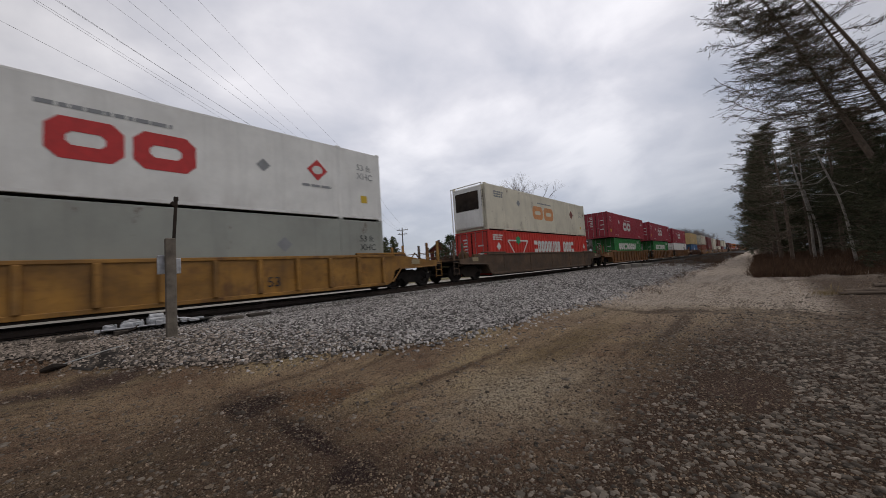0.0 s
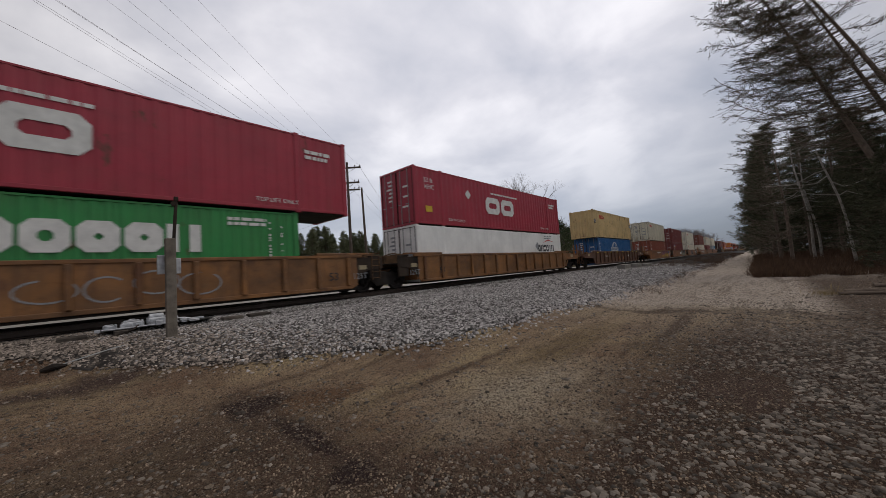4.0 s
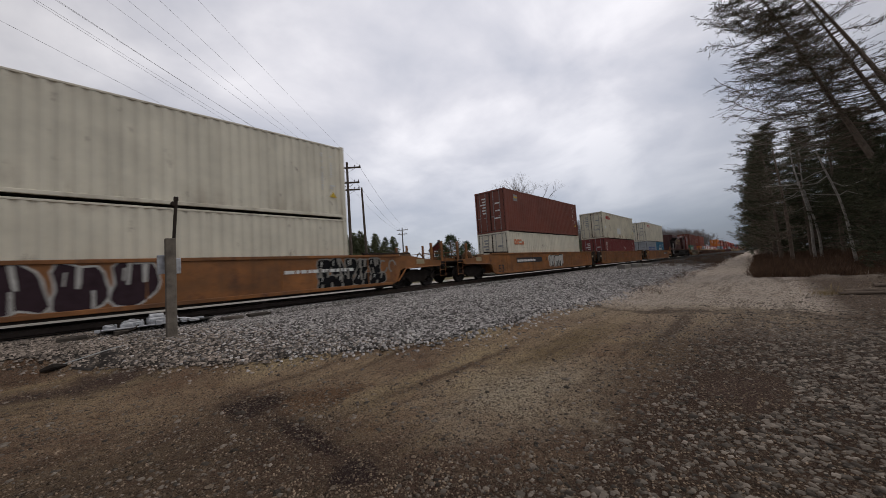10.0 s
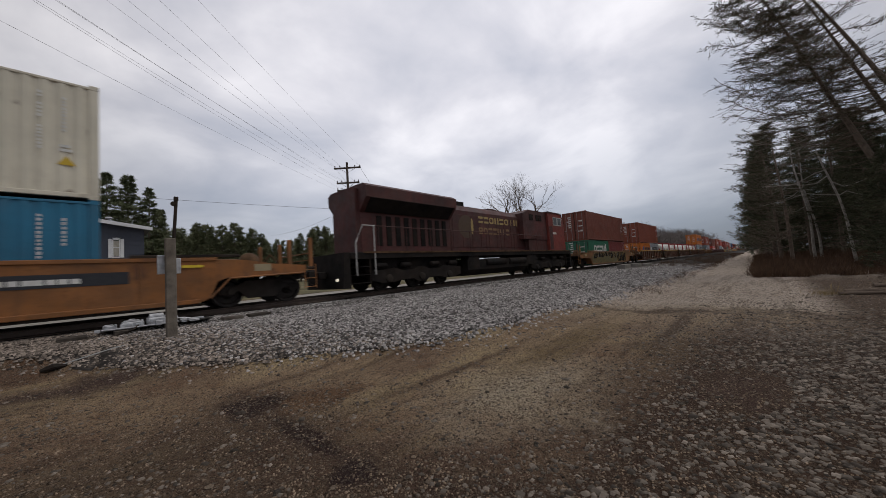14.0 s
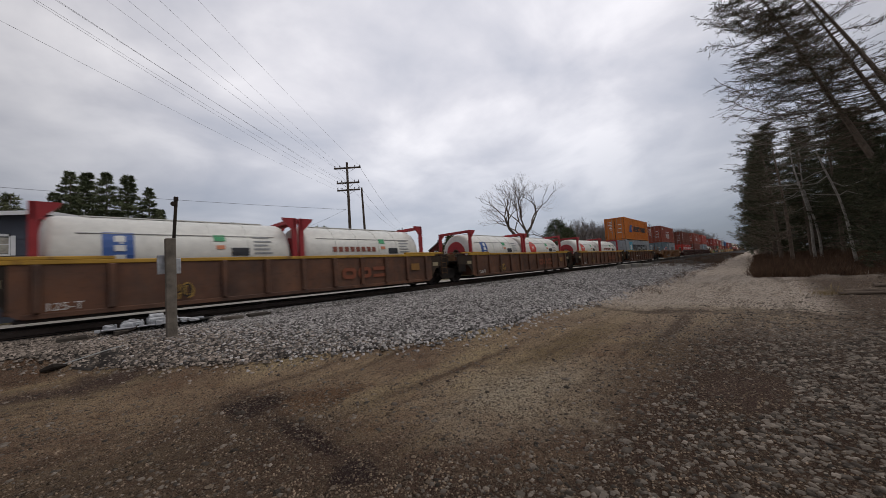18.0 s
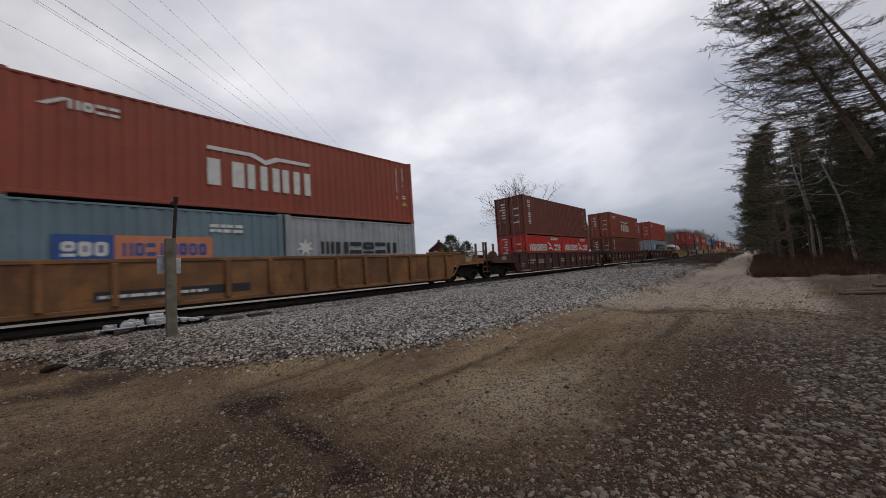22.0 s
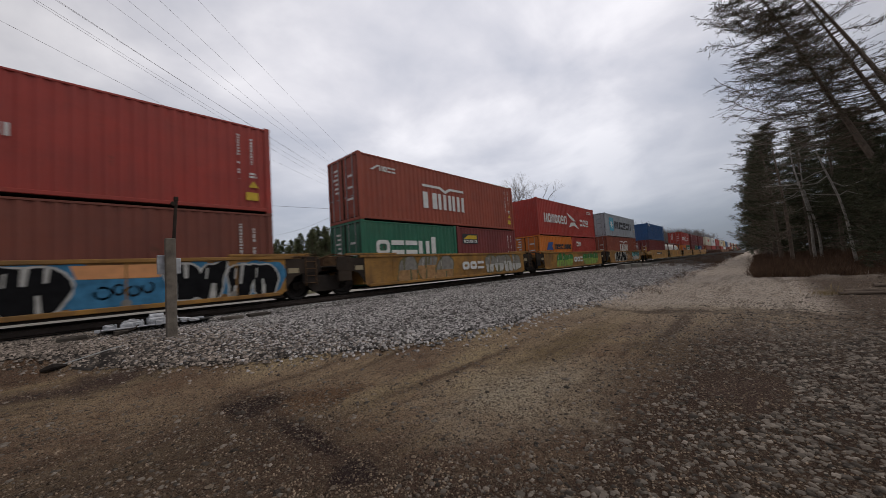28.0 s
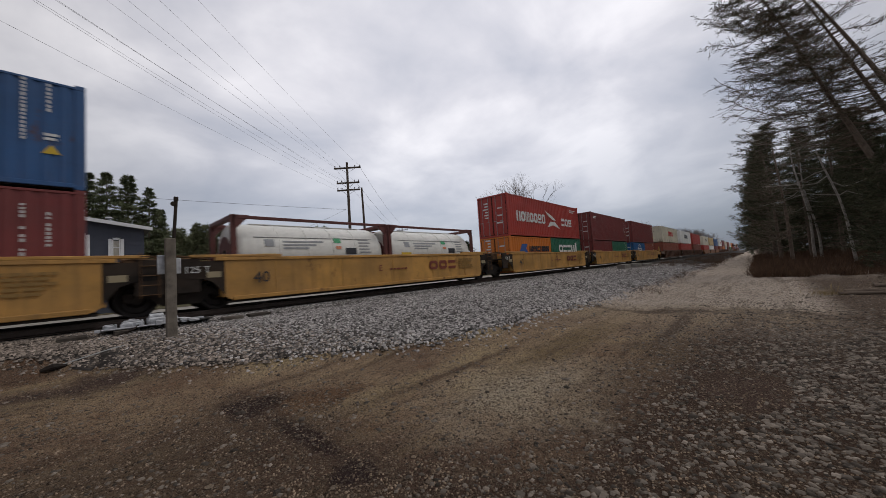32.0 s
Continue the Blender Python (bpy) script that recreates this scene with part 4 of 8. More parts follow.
def well_car(s, size, colour, lead, tail, ribs, label, top="own", name="well_car", lite=False):
    """A container well car, its middle at s along the train. lead, tail: 'a' jointed over a shared bogie, 'c' with a coupler.
    Shared bogies belong to the car in front of them."""
    m = carpaint(colour)
    ob = thing(name, (s, YC, RAIL), label, "rail car", "well cars of the train")
    half = 8.2 if size == 53 else 6.3
    reach = {"a": (9.85 if size == 53 else 7.95), "c": (12.15 if size == 53 else 10.1)}
    bog = 9.85 if size == 53 else 7.95
    zt, zb, hw = 1.46, 0.27, 1.47
    key = (size, colour, lead, tail, ribs, top)
    if key not in CARMESH:
        P = []
        mt = m if top == "own" else M_TOPCHORD
        for side in (-1, 1):
            y0, y1 = sorted((side * hw, side * (hw - 0.03)))
            g = Geo()
            poly = [(-half + 0.1, zb), (half - 0.1, zb)]
            for e, kind in ((1, tail), (-1, lead)):
                if kind == "a" or (ribs and size == 40):
                    pts = [(half + 0.05, zb + 0.1), (half + 0.05, zt)]
                    q = Geo().prism([(e * a, b) for a, b in ((half + 0.053, zb + 0.15), (half + 0.35, zb + 0.55), (half + 0.6, 0.92), (bog - 0.35, 0.98), (bog - 0.35, zt - 0.05), (half + 0.053, zt - 0.02))], y0, y1)
                    P.append(("end_panel", q.mesh("end_panel", m_black), "black end panel"))
                else:
                    pts = [(half + 0.12, zb + 0.1), (half + 0.3, zb + 0.55), (half + 0.55, 0.92), (bog + 1.3, 0.98), (bog + 1.3, 1.22), (bog + 0.2, 1.30), (bog - 0.6, zt - 0.02), (half + 0.3, zt)]
                pts = [(e * a, b) for a, b in pts]
                poly += pts if e > 0 else pts[::-1]
            g.prism(poly, y0, y1)
            P.append(("side_wall", g.mesh("side_wall", m), ""))
            a, b = sorted((side * (hw + 0.035), side * (hw - 0.10)))
            P.append(("top_chord", Geo().box(-half - 0.3, half + 0.3, a, b, zt - 0.03, zt + 0.07, 0.012).mesh("top_chord", mt), ""))
            for e in (-1, 1):
                x0, x1 = sorted((e * (half - 1.6), e * (half + 0.9)))
                P.append(("end_cap", Geo().box(x0, x1, a, b, zt + 0.071, zt + 0.15, 0.012).mesh("end_cap", mt if colour not in ("orange",) else m_black), ""))
            P.append(("bottom_sill", Geo().box(-half + 0.15, half - 0.15, a + 0.004, b - 0.004, zb - 0.03, zb + 0.09, 0.012).mesh("bottom_sill", m), ""))
            if side > 0:
                continue
            if ribs:
                n = 14 if size == 53 else 11
                rib = Geo().box(-0.07, 0.07, min(side * (hw + 0.002), side * (hw + 0.10)), max(side * (hw + 0.002), side * (hw + 0.10)), zb + 0.09, zt - 0.03, 0.02).mesh("rib", m)
                for i in range(n):
                    P.append(("rib", rib, "", (-half + 0.35 + (2 * half - 0.7) * i / (n - 1), 0, 0)))
            else:
                for i in range(5):
                    xx = -half + 1.4 + i * (2 * half - 2.8) / 4
                    P.append(("seam", Geo().box(xx - 0.02, xx + 0.02, min(side * hw, side * (hw + 0.012)), max(side * hw, side * (hw + 0.012)), zb + 0.1, zt - 0.04).mesh("seam", m), ""))
        P.append(("well_floor", Geo().box(-half, half, -hw + 0.05, hw - 0.05, 0.17, 0.224).mesh("well_floor", m_under), ""))
        for e, kind in ((-1, lead), (1, tail)):
            dark = m_black if ribs is False or kind == "a" else m
            x0, x1 = sorted((e * half, e * (half + 0.12)))
            P.append(("bulkhead", Geo().box(x0, x1, -hw + 0.05, hw - 0.05, 0.35, zt - 0.05, 0.02).mesh("bulkhead", m), ""))
            end = reach[kind] - (0.12 if kind == "a" else 0.55)
            x0, x1 = sorted((e * (half + 0.12), e * end))
            P.append(("end_sill", Geo().box(x0, x1, -0.42, 0.42, 0.92, 1.12, 0.02).mesh("end_sill", m_under), ""))
            x0, x1 = sorted((e * (half + 0.2), e * (end - 0.1)))
            P.append(("deck", Geo().box(x0, x1, -1.42, 1.42, 1.10, 1.16, 0.012).mesh("deck", dark), ""))
            if kind == "a":
                g = Geo()
                x0, x1 = sorted((e * (bog - 1.0), e * (bog - 0.42)))
                P.append(("ladder_panel", Geo().box(x0, x1, -1.46, -1.36, 0.55, 1.5, 0.02).mesh("ladder_panel", m_black), ""))
                g.prism([(e * (half + 0.5), 1.0), (e * (bog - 0.3), 1.0), (e * (bog - 0.3), 1.5), (e * (half + 0.5), 1.58)], -0.6, 0.6)
                P.append(("end_housing", g.mesh("end_housing", m_rusty), ""))
                x0, x1 = sorted((e * (half + 0.15), e * (half + 0.5)))
                P.append(("notice_plate", Geo().box(x0, x1, -1.476, -1.472, 0.95, 1.12).mesh("notice_plate", W_TAN), "pale notice plate"))
                g = Geo().tube([(e * (half + 0.4), -1.2, 1.5), (e * (bog - 0.6), -0.8, 1.62), (e * (bog - 0.1), -0.5, 1.45)], 0.035, 6)
                g.tube([(e * (half + 0.4), -0.9, 1.55), (e * (bog - 0.2), -1.1, 1.5)], 0.03, 6)
                P.append(("brake_pipe", g.mesh("brake_pipe", m_rusty), ""))
                g = Geo()
                for q in (0.05, 0.42):
                    g.tube([(e * (bog - 0.95 + q), -1.5, 0.5), (e * (bog - 0.95 + q), -1.5, 1.68)], 0.016, 6)
                for q in range(5):
                    g.tube([(e * (bog - 0.9), -1.5, 0.58 + q * 0.25), (e * (bog - 0.53), -1.5, 0.58 + q * 0.25)], 0.014, 6)
                if e > 0:
                    P.append(("ladder", g.mesh("ladder", m_rusty), ""))
            else:
                # end platform with stakes, handrail and coupler
                for px, hgt in ((bog + 0.75, 0.95), (end - 0.25, 1.05)):
                    for sy in (-1, 1):
                        y0, y1 = sorted((sy * 1.36, sy * 1.28))
                        x0, x1 = sorted((e * px, e * (px + 0.13)))
                        P.append(("stake", Geo().box(x0, x1, y0, y1, 1.14, 1.14 + hgt, 0.008).mesh("stake", m), ""))
                g = Geo().tube([(e * (end - 0.15), -1.32, 1.65), (e * (end - 0.15), 1.32, 1.65)], 0.02, 6)
                g.tube([(e * (end - 0.15), -1.32, 1.4), (e * (end - 0.15), 1.32, 1.4)], 0.016, 6)
                P.append(("handrail", g.mesh("handrail", m), ""))
                for sy in (-1, 1):
                    g = Geo()
                    for q in range(3):
                        g.tube([(e * (end - 0.45), sy * 1.4, 0.45 + q * 0.3), (e * (end - 0.05), sy * 1.4, 0.45 + q * 0.3)], 0.016, 6)
                    for q in (0.45, 0.05):
                        g.tube([(e * (end - q), sy * 1.4, 0.4), (e * (end - q), sy * 1.4, 1.25)], 0.018, 6)
                    P.append(("step_ladder", g.mesh("step_ladder", m), ""))
                x0, x1 = sorted((e * (end - 0.3), e * reach["c"]))
                g = Geo().box(x0, x1, -0.11, 0.11, 0.74, 0.98, 0.02)
                xk = sorted((e * (reach["c"] - 0.3), e * (reach["c"] + 0.06)))
                g.box(xk[0], xk[1], -0.2, 0.14, 0.7, 1.04, 0.04)
                P.append(("coupler", g.mesh("coupler", m_under), ""))
                g = Geo().tube([(e * (end - 0.1), -0.35, 0.9), (e * (end + 0.25), -0.35, 0.5), (e * (reach["c"] - 0.02), -0.28, 0.42)], 0.025, 6)
                P.append(("air_hose", g.mesh("air_hose", m_black), ""))
                P.append(("air_tank", Geo().lathe([(-0.35, 0.12), (-0.3, 0.17), (0.3, 0.17), (0.35, 0.12)], "x", 14, (e * (half + 0.75), -0.95, 1.34)).mesh("air_tank", m_rusty), ""))
                g = Geo().lathe([(1.16, 0.30), (1.48, 0.30), (1.62, 0.24), (1.70, 0.12), (1.72, 0.02)], "z", 14, (e * (half + 1.45), -0.55, 0))
                g.box(e * (half + 1.45) - 0.5, e * (half + 1.45) + 0.5, -1.0, -0.1, 1.162, 1.26, 0.02)
                P.append(("brake_housing", g.mesh("brake_housing", m_rusty, True), "rusty rounded brake housing"))
                g = Geo()
                for q, zq in ((-1.2, 1.22), (-1.05, 1.2), (0.2, 1.23)):
                    g.tube([(e * (half + 0.2), q, zq), (e * (bog + 0.2), q + 0.06, zq - 0.02), (e * (end - 0.3), q + 0.1, zq)], 0.03, 6)
                P.append(("brake_pipe", g.mesh("brake_pipe", m_rusty), ""))
                g = Geo().tube([(e * (bog + 0.1), -0.9, 1.3), (e * (bog + 0.3), -1.0, 1.62), (e * (bog + 0.55), -1.05, 1.34)], 0.035, 6)
                P.append(("lever", g.mesh("lever", m_rusty), ""))
                g = Geo().tube([(e * (half + 0.12), -1.5, 0.36), (e * (half + 0.62), -1.5, 0.9), (e * (bog + 1.2), -1.5, 0.96)], 0.035, 6)
                P.append(("edge_flange", g.mesh("edge_flange", m), ""))
                x0, x1 = sorted((e * (bog - 0.35), e * (bog + 0.15)))
                P.append(("notice_plate", Geo().box(x0, x1, -1.476, -1.472, 1.08, 1.3).mesh("notice_plate", W_TAN), "pale notice plate"))
                P.append(("brake_valve", Geo().box(e * (half + 0.75) - 0.2, e * (half + 0.75) + 0.2, 0.3, 0.8, 1.16, 1.5, 0.02).mesh("brake_valve", m_black), ""))
        CARMESH[key] = P
    for q in CARMESH[key]:
        if lite and q[0] in FITTINGS:
            continue
        o = part(q[0], q[1], None, ob, q[2])
        if len(q) > 3:
            o.location = q[3]
    if lead == "c":
        bogie(ob, -bog, s)
    bogie(ob, bog, s)
    MOVERS.append((ob, s, RAIL))
    return ob


FLOOR = 0.317


# ---- the consist, from the leading end ----
U40, U45, U53, U20 = 12.192, 13.716, 16.154, 6.058
HC, STD = 2.896, 2.591
#  middle, well, paint, lead, tail, ribs, top chord, label
CARS = (
    (1.03, 53, "yellow", "a", "c", True, "own", "mustard-yellow ribbed well car with faded markings"),
    (25.09, 53, "umber", "c", "c", False, "own", "dark brown smooth-sided well car with worn yellow patches"),
    (48.52, 53, "oldyellow", "c", "a", True, "own", "weathered yellow-brown ribbed well car"),
    (68.67, 53, "oldyellow", "a", "a", True, "own", "weathered yellow-brown ribbed middle well car"),
    (88.49, 53, "oldyellow", "a", "c", True, "own", "weathered yellow-brown ribbed end well car"),
    (112.08, 53, "brown", "c", "c", True, "own", "rusty brown ribbed well car with yellow stripes"),
    (135.71, 53, "orange", "c", "a", False, "own", "orange smooth well car sprayed in purple and yellow"),
    (155.20, 53, "orange", "a", "a", False, "own", "orange smooth middle well car with silver spray painting"),
    (174.95, 53, "orange", "a", "c", False, "own", "orange smooth end well car with white spray outlines"),
    (199.03, 53, "orange", "c", "a", False, "own", "orange smooth well car with a white spray cloud"),
    (218.53, 53, "orange", "a", "a", False, "own", "orange smooth middle well car with faint scrawls"),
    (238.20, 53, "orange", "a", "c", False, "own", "orange smooth end well car with black end cap"),
    (283.87, 40, "oldyellow", "c", "c", False, "own", "yellow well car sprayed in olive camouflage patches"),
    (303.90, 40, "brown", "c", "a", True, "yellow", "brown ribbed short well car with yellow top chord"),
    (319.99, 40, "brown", "a", "a", True, "yellow", "brown ribbed short well car carrying tanks"),
    (335.93, 40, "brown", "a", "a", True, "yellow", "brown ribbed short well car carrying tanks"),
    (351.87, 40, "brown", "a", "a", True, "yellow", "brown ribbed short well car carrying tanks"),
    (367.92, 40, "brown", "a", "c", True, "yellow", "brown ribbed short end well car with yellow top chord"),
    (390.40, 53, "oldyellow", "c", "c", True, "own", "yellow-brown ribbed well car with worn number panel"),
    (413.48, 53, "darkbrown", "c", "a", True, "own", "dark red-brown ribbed well car with white stencils"),
    (433.18, 53, "darkbrown", "a", "a", True, "own", "dark red-brown ribbed middle well car with white stencils"),
    (453.38, 53, "darkbrown", "a", "c", True, "own", "dark red-brown ribbed end well car with white stencils"),
    (474.90, 40, "yellow", "c", "a", False, "own", "yellow short well car with green spray painting"),
    (490.57, 40, "yellow", "a", "a", False, "own", "yellow short well car sprayed in black, white and blue"),
    (506.42, 40, "yellow", "a", "a", False, "own", "yellow short well car with pale sprayed shapes"),
    (522.20, 40, "yellow", "a", "a", False, "own", "yellow short well car with lime-green sprayed loops"),
    (537.76, 40, "yellow", "a", "c", False, "own", "yellow short end well car with turquoise spray painting"),
    (557.87, 40, "fresh", "c", "a", False, "own", "clean yellow short well car with a black number panel"),
    (573.15, 40, "fresh", "a", "a", False, "own", "clean yellow short well car carrying tanks"),
    (589.37, 40, "fresh", "a", "a", False, "own", "clean yellow short well car"),
    (605.06, 40, "fresh", "a", "a", False, "own", "clean yellow short well car"),
    (620.40, 40, "fresh", "a", "c", False, "own", "clean yellow short end well car"),
)
for c_s, c_size, c_col, c_lead, c_tail, c_rib, c_top, c_lab in CARS:
    well_car(c_s, c_size, c_col, c_lead, c_tail, c_rib, c_lab, c_top)
# the far end of the train
far_s = 641.5
for k in range(18):
    trio = k % 3
    well_car(far_s, 53, ("brown", "orange", "brown", "umber", "oldyellow", "darkbrown")[k // 3], "caa"[trio], "aac"[trio], k // 3 % 2 == 0, "distant rusty well car near the end of the train", lite=k > 1)
    up = ("cream", "white", "brickred", "ivory", "beige", "navy", "white", "maroon", "cream", "rust", "white", "orange", "maroon", "mgrey", "cream", "redbrown", "white", "blue")[k]
    lo = ("rust", "brickred", "brown", "brickred", "white", "maroon", "rust", "orange", "mgrey", "brown", "green", "maroon", "rust", "red", "blue", "brown", "maroon", "rust")[k]
    a = container("container", far_s - 8.077, FLOOR, U53, HC, lo, "distant stacked container of " + {"mgrey": "grey", "brickred": "bright red"}.get(lo, lo) + " steel", style="rib", lite=True)
    b = container("container", far_s - 8.077, FLOOR + HC, U53, HC, up, "distant upper container of " + {"mgrey": "grey", "brickred": "bright red", "redbrown": "brown-red"}.get(up, up) + " steel", style="rib", lite=True)
    if up in ("cream", "white", "ivory"):
        wordmark("0100", -2, 1.2, 4.5, 0.9, b["near"] - 0.004, W_RED if k % 2 == 0 else W_BLACK, b)
    far_s += 19.8 if trio < 2 else 24.2


def box_at(mid, length, z, h, colour, label, door="lead", style="box", off=0.0, name="container"):
    return container(name, mid - length / 2 + off, z, length, h, colour, label, door, style)


F2, F2S = FLOOR + HC, FLOOR + STD
TOPS, LOWS = {}, {}
LOWS[1] = box_at(1.03, U53, FLOOR, HC, "grey", "long grey-green container with faded white diamond", style="smooth")
TOPS[1] = box_at(1.03, U53, F2, HC, "white", "long white container with bold red block mark", style="smooth")
LOWS[2] = box_at(25.09, U53, FLOOR, HC, "brightred", "long bright red container with white wordmark", style="rib")
TOPS[2] = box_at(25.09, U53, F2, HC, "ivory", "long off-white refrigerated container with faded orange mark", "tail", "smooth")
for k, mid in ((3, 48.52), (4, 68.67)):
    mid -= 0.2 if k == 3 else 0.0
    LOWS[k] = box_at(mid, U40, FLOOR + 0.1, HC, "green", "bright green container with white wordmark")
    TOPS[k] = box_at(mid, U53, F2 + 0.1, HC, "crimson", "long crimson container overhanging the one below", style="rib")
LOWS[5] = box_at(88.49, U53, FLOOR, HC, "white", "long white refrigerated container with dark wordmark", "lead", "smooth")
TOPS[5] = box_at(88.49, U53, F2, HC, "crimson", "long crimson container with white block mark", style="rib")
LOWS[6] = box_at(112.08, U40, FLOOR, HC, "blue", "deep blue container with white arched emblem")
TOPS[6] = box_at(112.08, U45, F2, HC, "beige", "beige forty-five-foot container with red wordmark", "tail")
for k, mid, lo, up, ll, ul in (
        (7, 135.71, "rust", "cream", "red-brown container with upright white wordmark", "stained cream container with red wordmark"),
        (8, 155.20, "maroon", "maroon", "dark maroon container with a small emblem", "dark maroon container on its like"),
        (9, 174.95, "ivory", "ivory", "ivory container with a red wordmark", "ivory container stacked on its like"),
        (10, 199.03, "ivory", "brown", "ivory container with orange wordmark", "red-brown container with a small emblem panel"),
        (11, 218.53, "maroon", "cream", "dark red container with upright white wordmark", "cream container with repaired side patch"),
        (19, 367.92, "mgrey", "orange", "pale grey container with a star emblem", "bright orange container with dark wordmark"),
        (22, 433.18, "brown", "redbrown", "red-brown container with upright white wordmark", "brown-red container with white block mark"),
        (23, 453.38, "mgrey", "lightred", "pale grey-blue container with a star emblem", "brick-red container with white slanted mark"),
        (25, 490.57, "brown", "red", "plain red-brown container under a red one", "red container with small white emblem"),
        (28, 537.76, "rust", "mgrey", "red-brown container with white block mark", "rust-stained pale grey container with a star emblem"),
        (29, 557.87, "maroon", "navy", "dark red container under a blue one", "dark blue container on a red one")):
    up_z, ahead, up_h, up_door = {7: (0.13, -0.15, HC, "lead"), 22: (0.18, -0.2, HC, "lead"), 23: (0.24, -0.33, HC, "lead"), 28: (0.24, 0.05, STD, "lead"), 29: (0.22, 0.0, STD, "tail")}.get(k, (0.0, 0.0, HC, "lead"))
    LOWS[k] = box_at(mid, U40, FLOOR + up_z, HC, lo, ll, off=ahead)
    TOPS[k] = box_at(mid, U40, F2 + up_z, up_h, up, ul, up_door, off=ahead)
for k, mid, l1, l2, up, n1, n2, ul in (
        (12, 238.20, "mgrey", "teal", "ivory", "short grey container with dark wordmark", "short blue container with white arched emblem", "ivory container on two short ones"),
        (14, 283.87, "seagreen", "maroon", "brown", "short green container with white wordmark", "short maroon container beside a green one", "red-brown container on two short ones"),
        (15, 303.90, "orange", "mgrey", "rust", "short orange container with dark wordmark", "short grey container with a star emblem", "rust-red container on two short ones"),
        (20, 390.40, "slate", "mgrey", "redbrown", "short slate-blue container with blue and salmon panels", "short grey container with a star emblem", "brown-red container with white block mark"),
        (21, 413.48, "brightred", "brightred", "brown", "short bright red container with a bird emblem", "short bright red container with a bird emblem", "dark brown container with upright white wordmark"),
        (26, 506.42, "seagreen", "maroon", "redbrown", "short green container with white wordmark", "short maroon container with a small panel", "brown-red container with white block mark"),
        (27, 522.20, "orange", "red", "brickred", "short orange container with dark wordmark", "short red container with white mark", "bright red container with a bird emblem"),
        (31, 589.37, "orange", "seagreen", "brickred", "short orange container with dark wordmark", "short green container with white wordmark", "bright red container with a bird emblem"),
        (32, 605.06, "maroon", "seagreen", "maroon", "short maroon container beside a green one", "short green container beside a maroon one", "maroon container on two short ones"),
        (33, 620.40, "blue", "rust", "maroon", "short blue container with white emblem", "short red-brown container beside a blue one", "maroon container on two short ones")):
    z1 = HC if k in (12, 20, 26) else STD
    up_z, ahead = {21: (0.15, -0.2), 26: (0.05, -0.18), 27: (0.18, -0.28)}.get(k, (0.0, 0.0))
    LOWS[k] = (container("short_container", mid + ahead - 6.096, FLOOR + up_z, U20, z1, l1, n1), container("short_container", mid + ahead + 0.038, FLOOR + up_z, U20, z1, l2, n2))
    TOPS[k] = box_at(mid, U40, FLOOR + up_z + z1, HC, up, ul, "tail" if k == 27 else "lead", off=ahead)
for k, mid in ((16, 319.99), (17, 335.93), (18, 351.87)):
    LOWS[k] = (tank(mid - 6.096, FLOOR + 0.2, "red", "white clad tank in a red steel frame"), tank(mid + 0.038, FLOOR + 0.2, "red", "white clad tank in a red steel frame"))
LOWS[30] = (tank(573.15 - 6.096, FLOOR + 0.2, "brown", "white clad tank in a brown steel frame"), tank(573.15 + 0.038, FLOOR + 0.2, "brown", "white clad tank in a brown steel frame"))
LOWS[24] = (tank(474.9 - 6.096, FLOOR + 0.2, "brown", "white clad tank in a brown steel frame"), container("short_container", 474.9 + 0.038, FLOOR, U20, STD, "maroon", "short maroon container in a sprayed well car"))


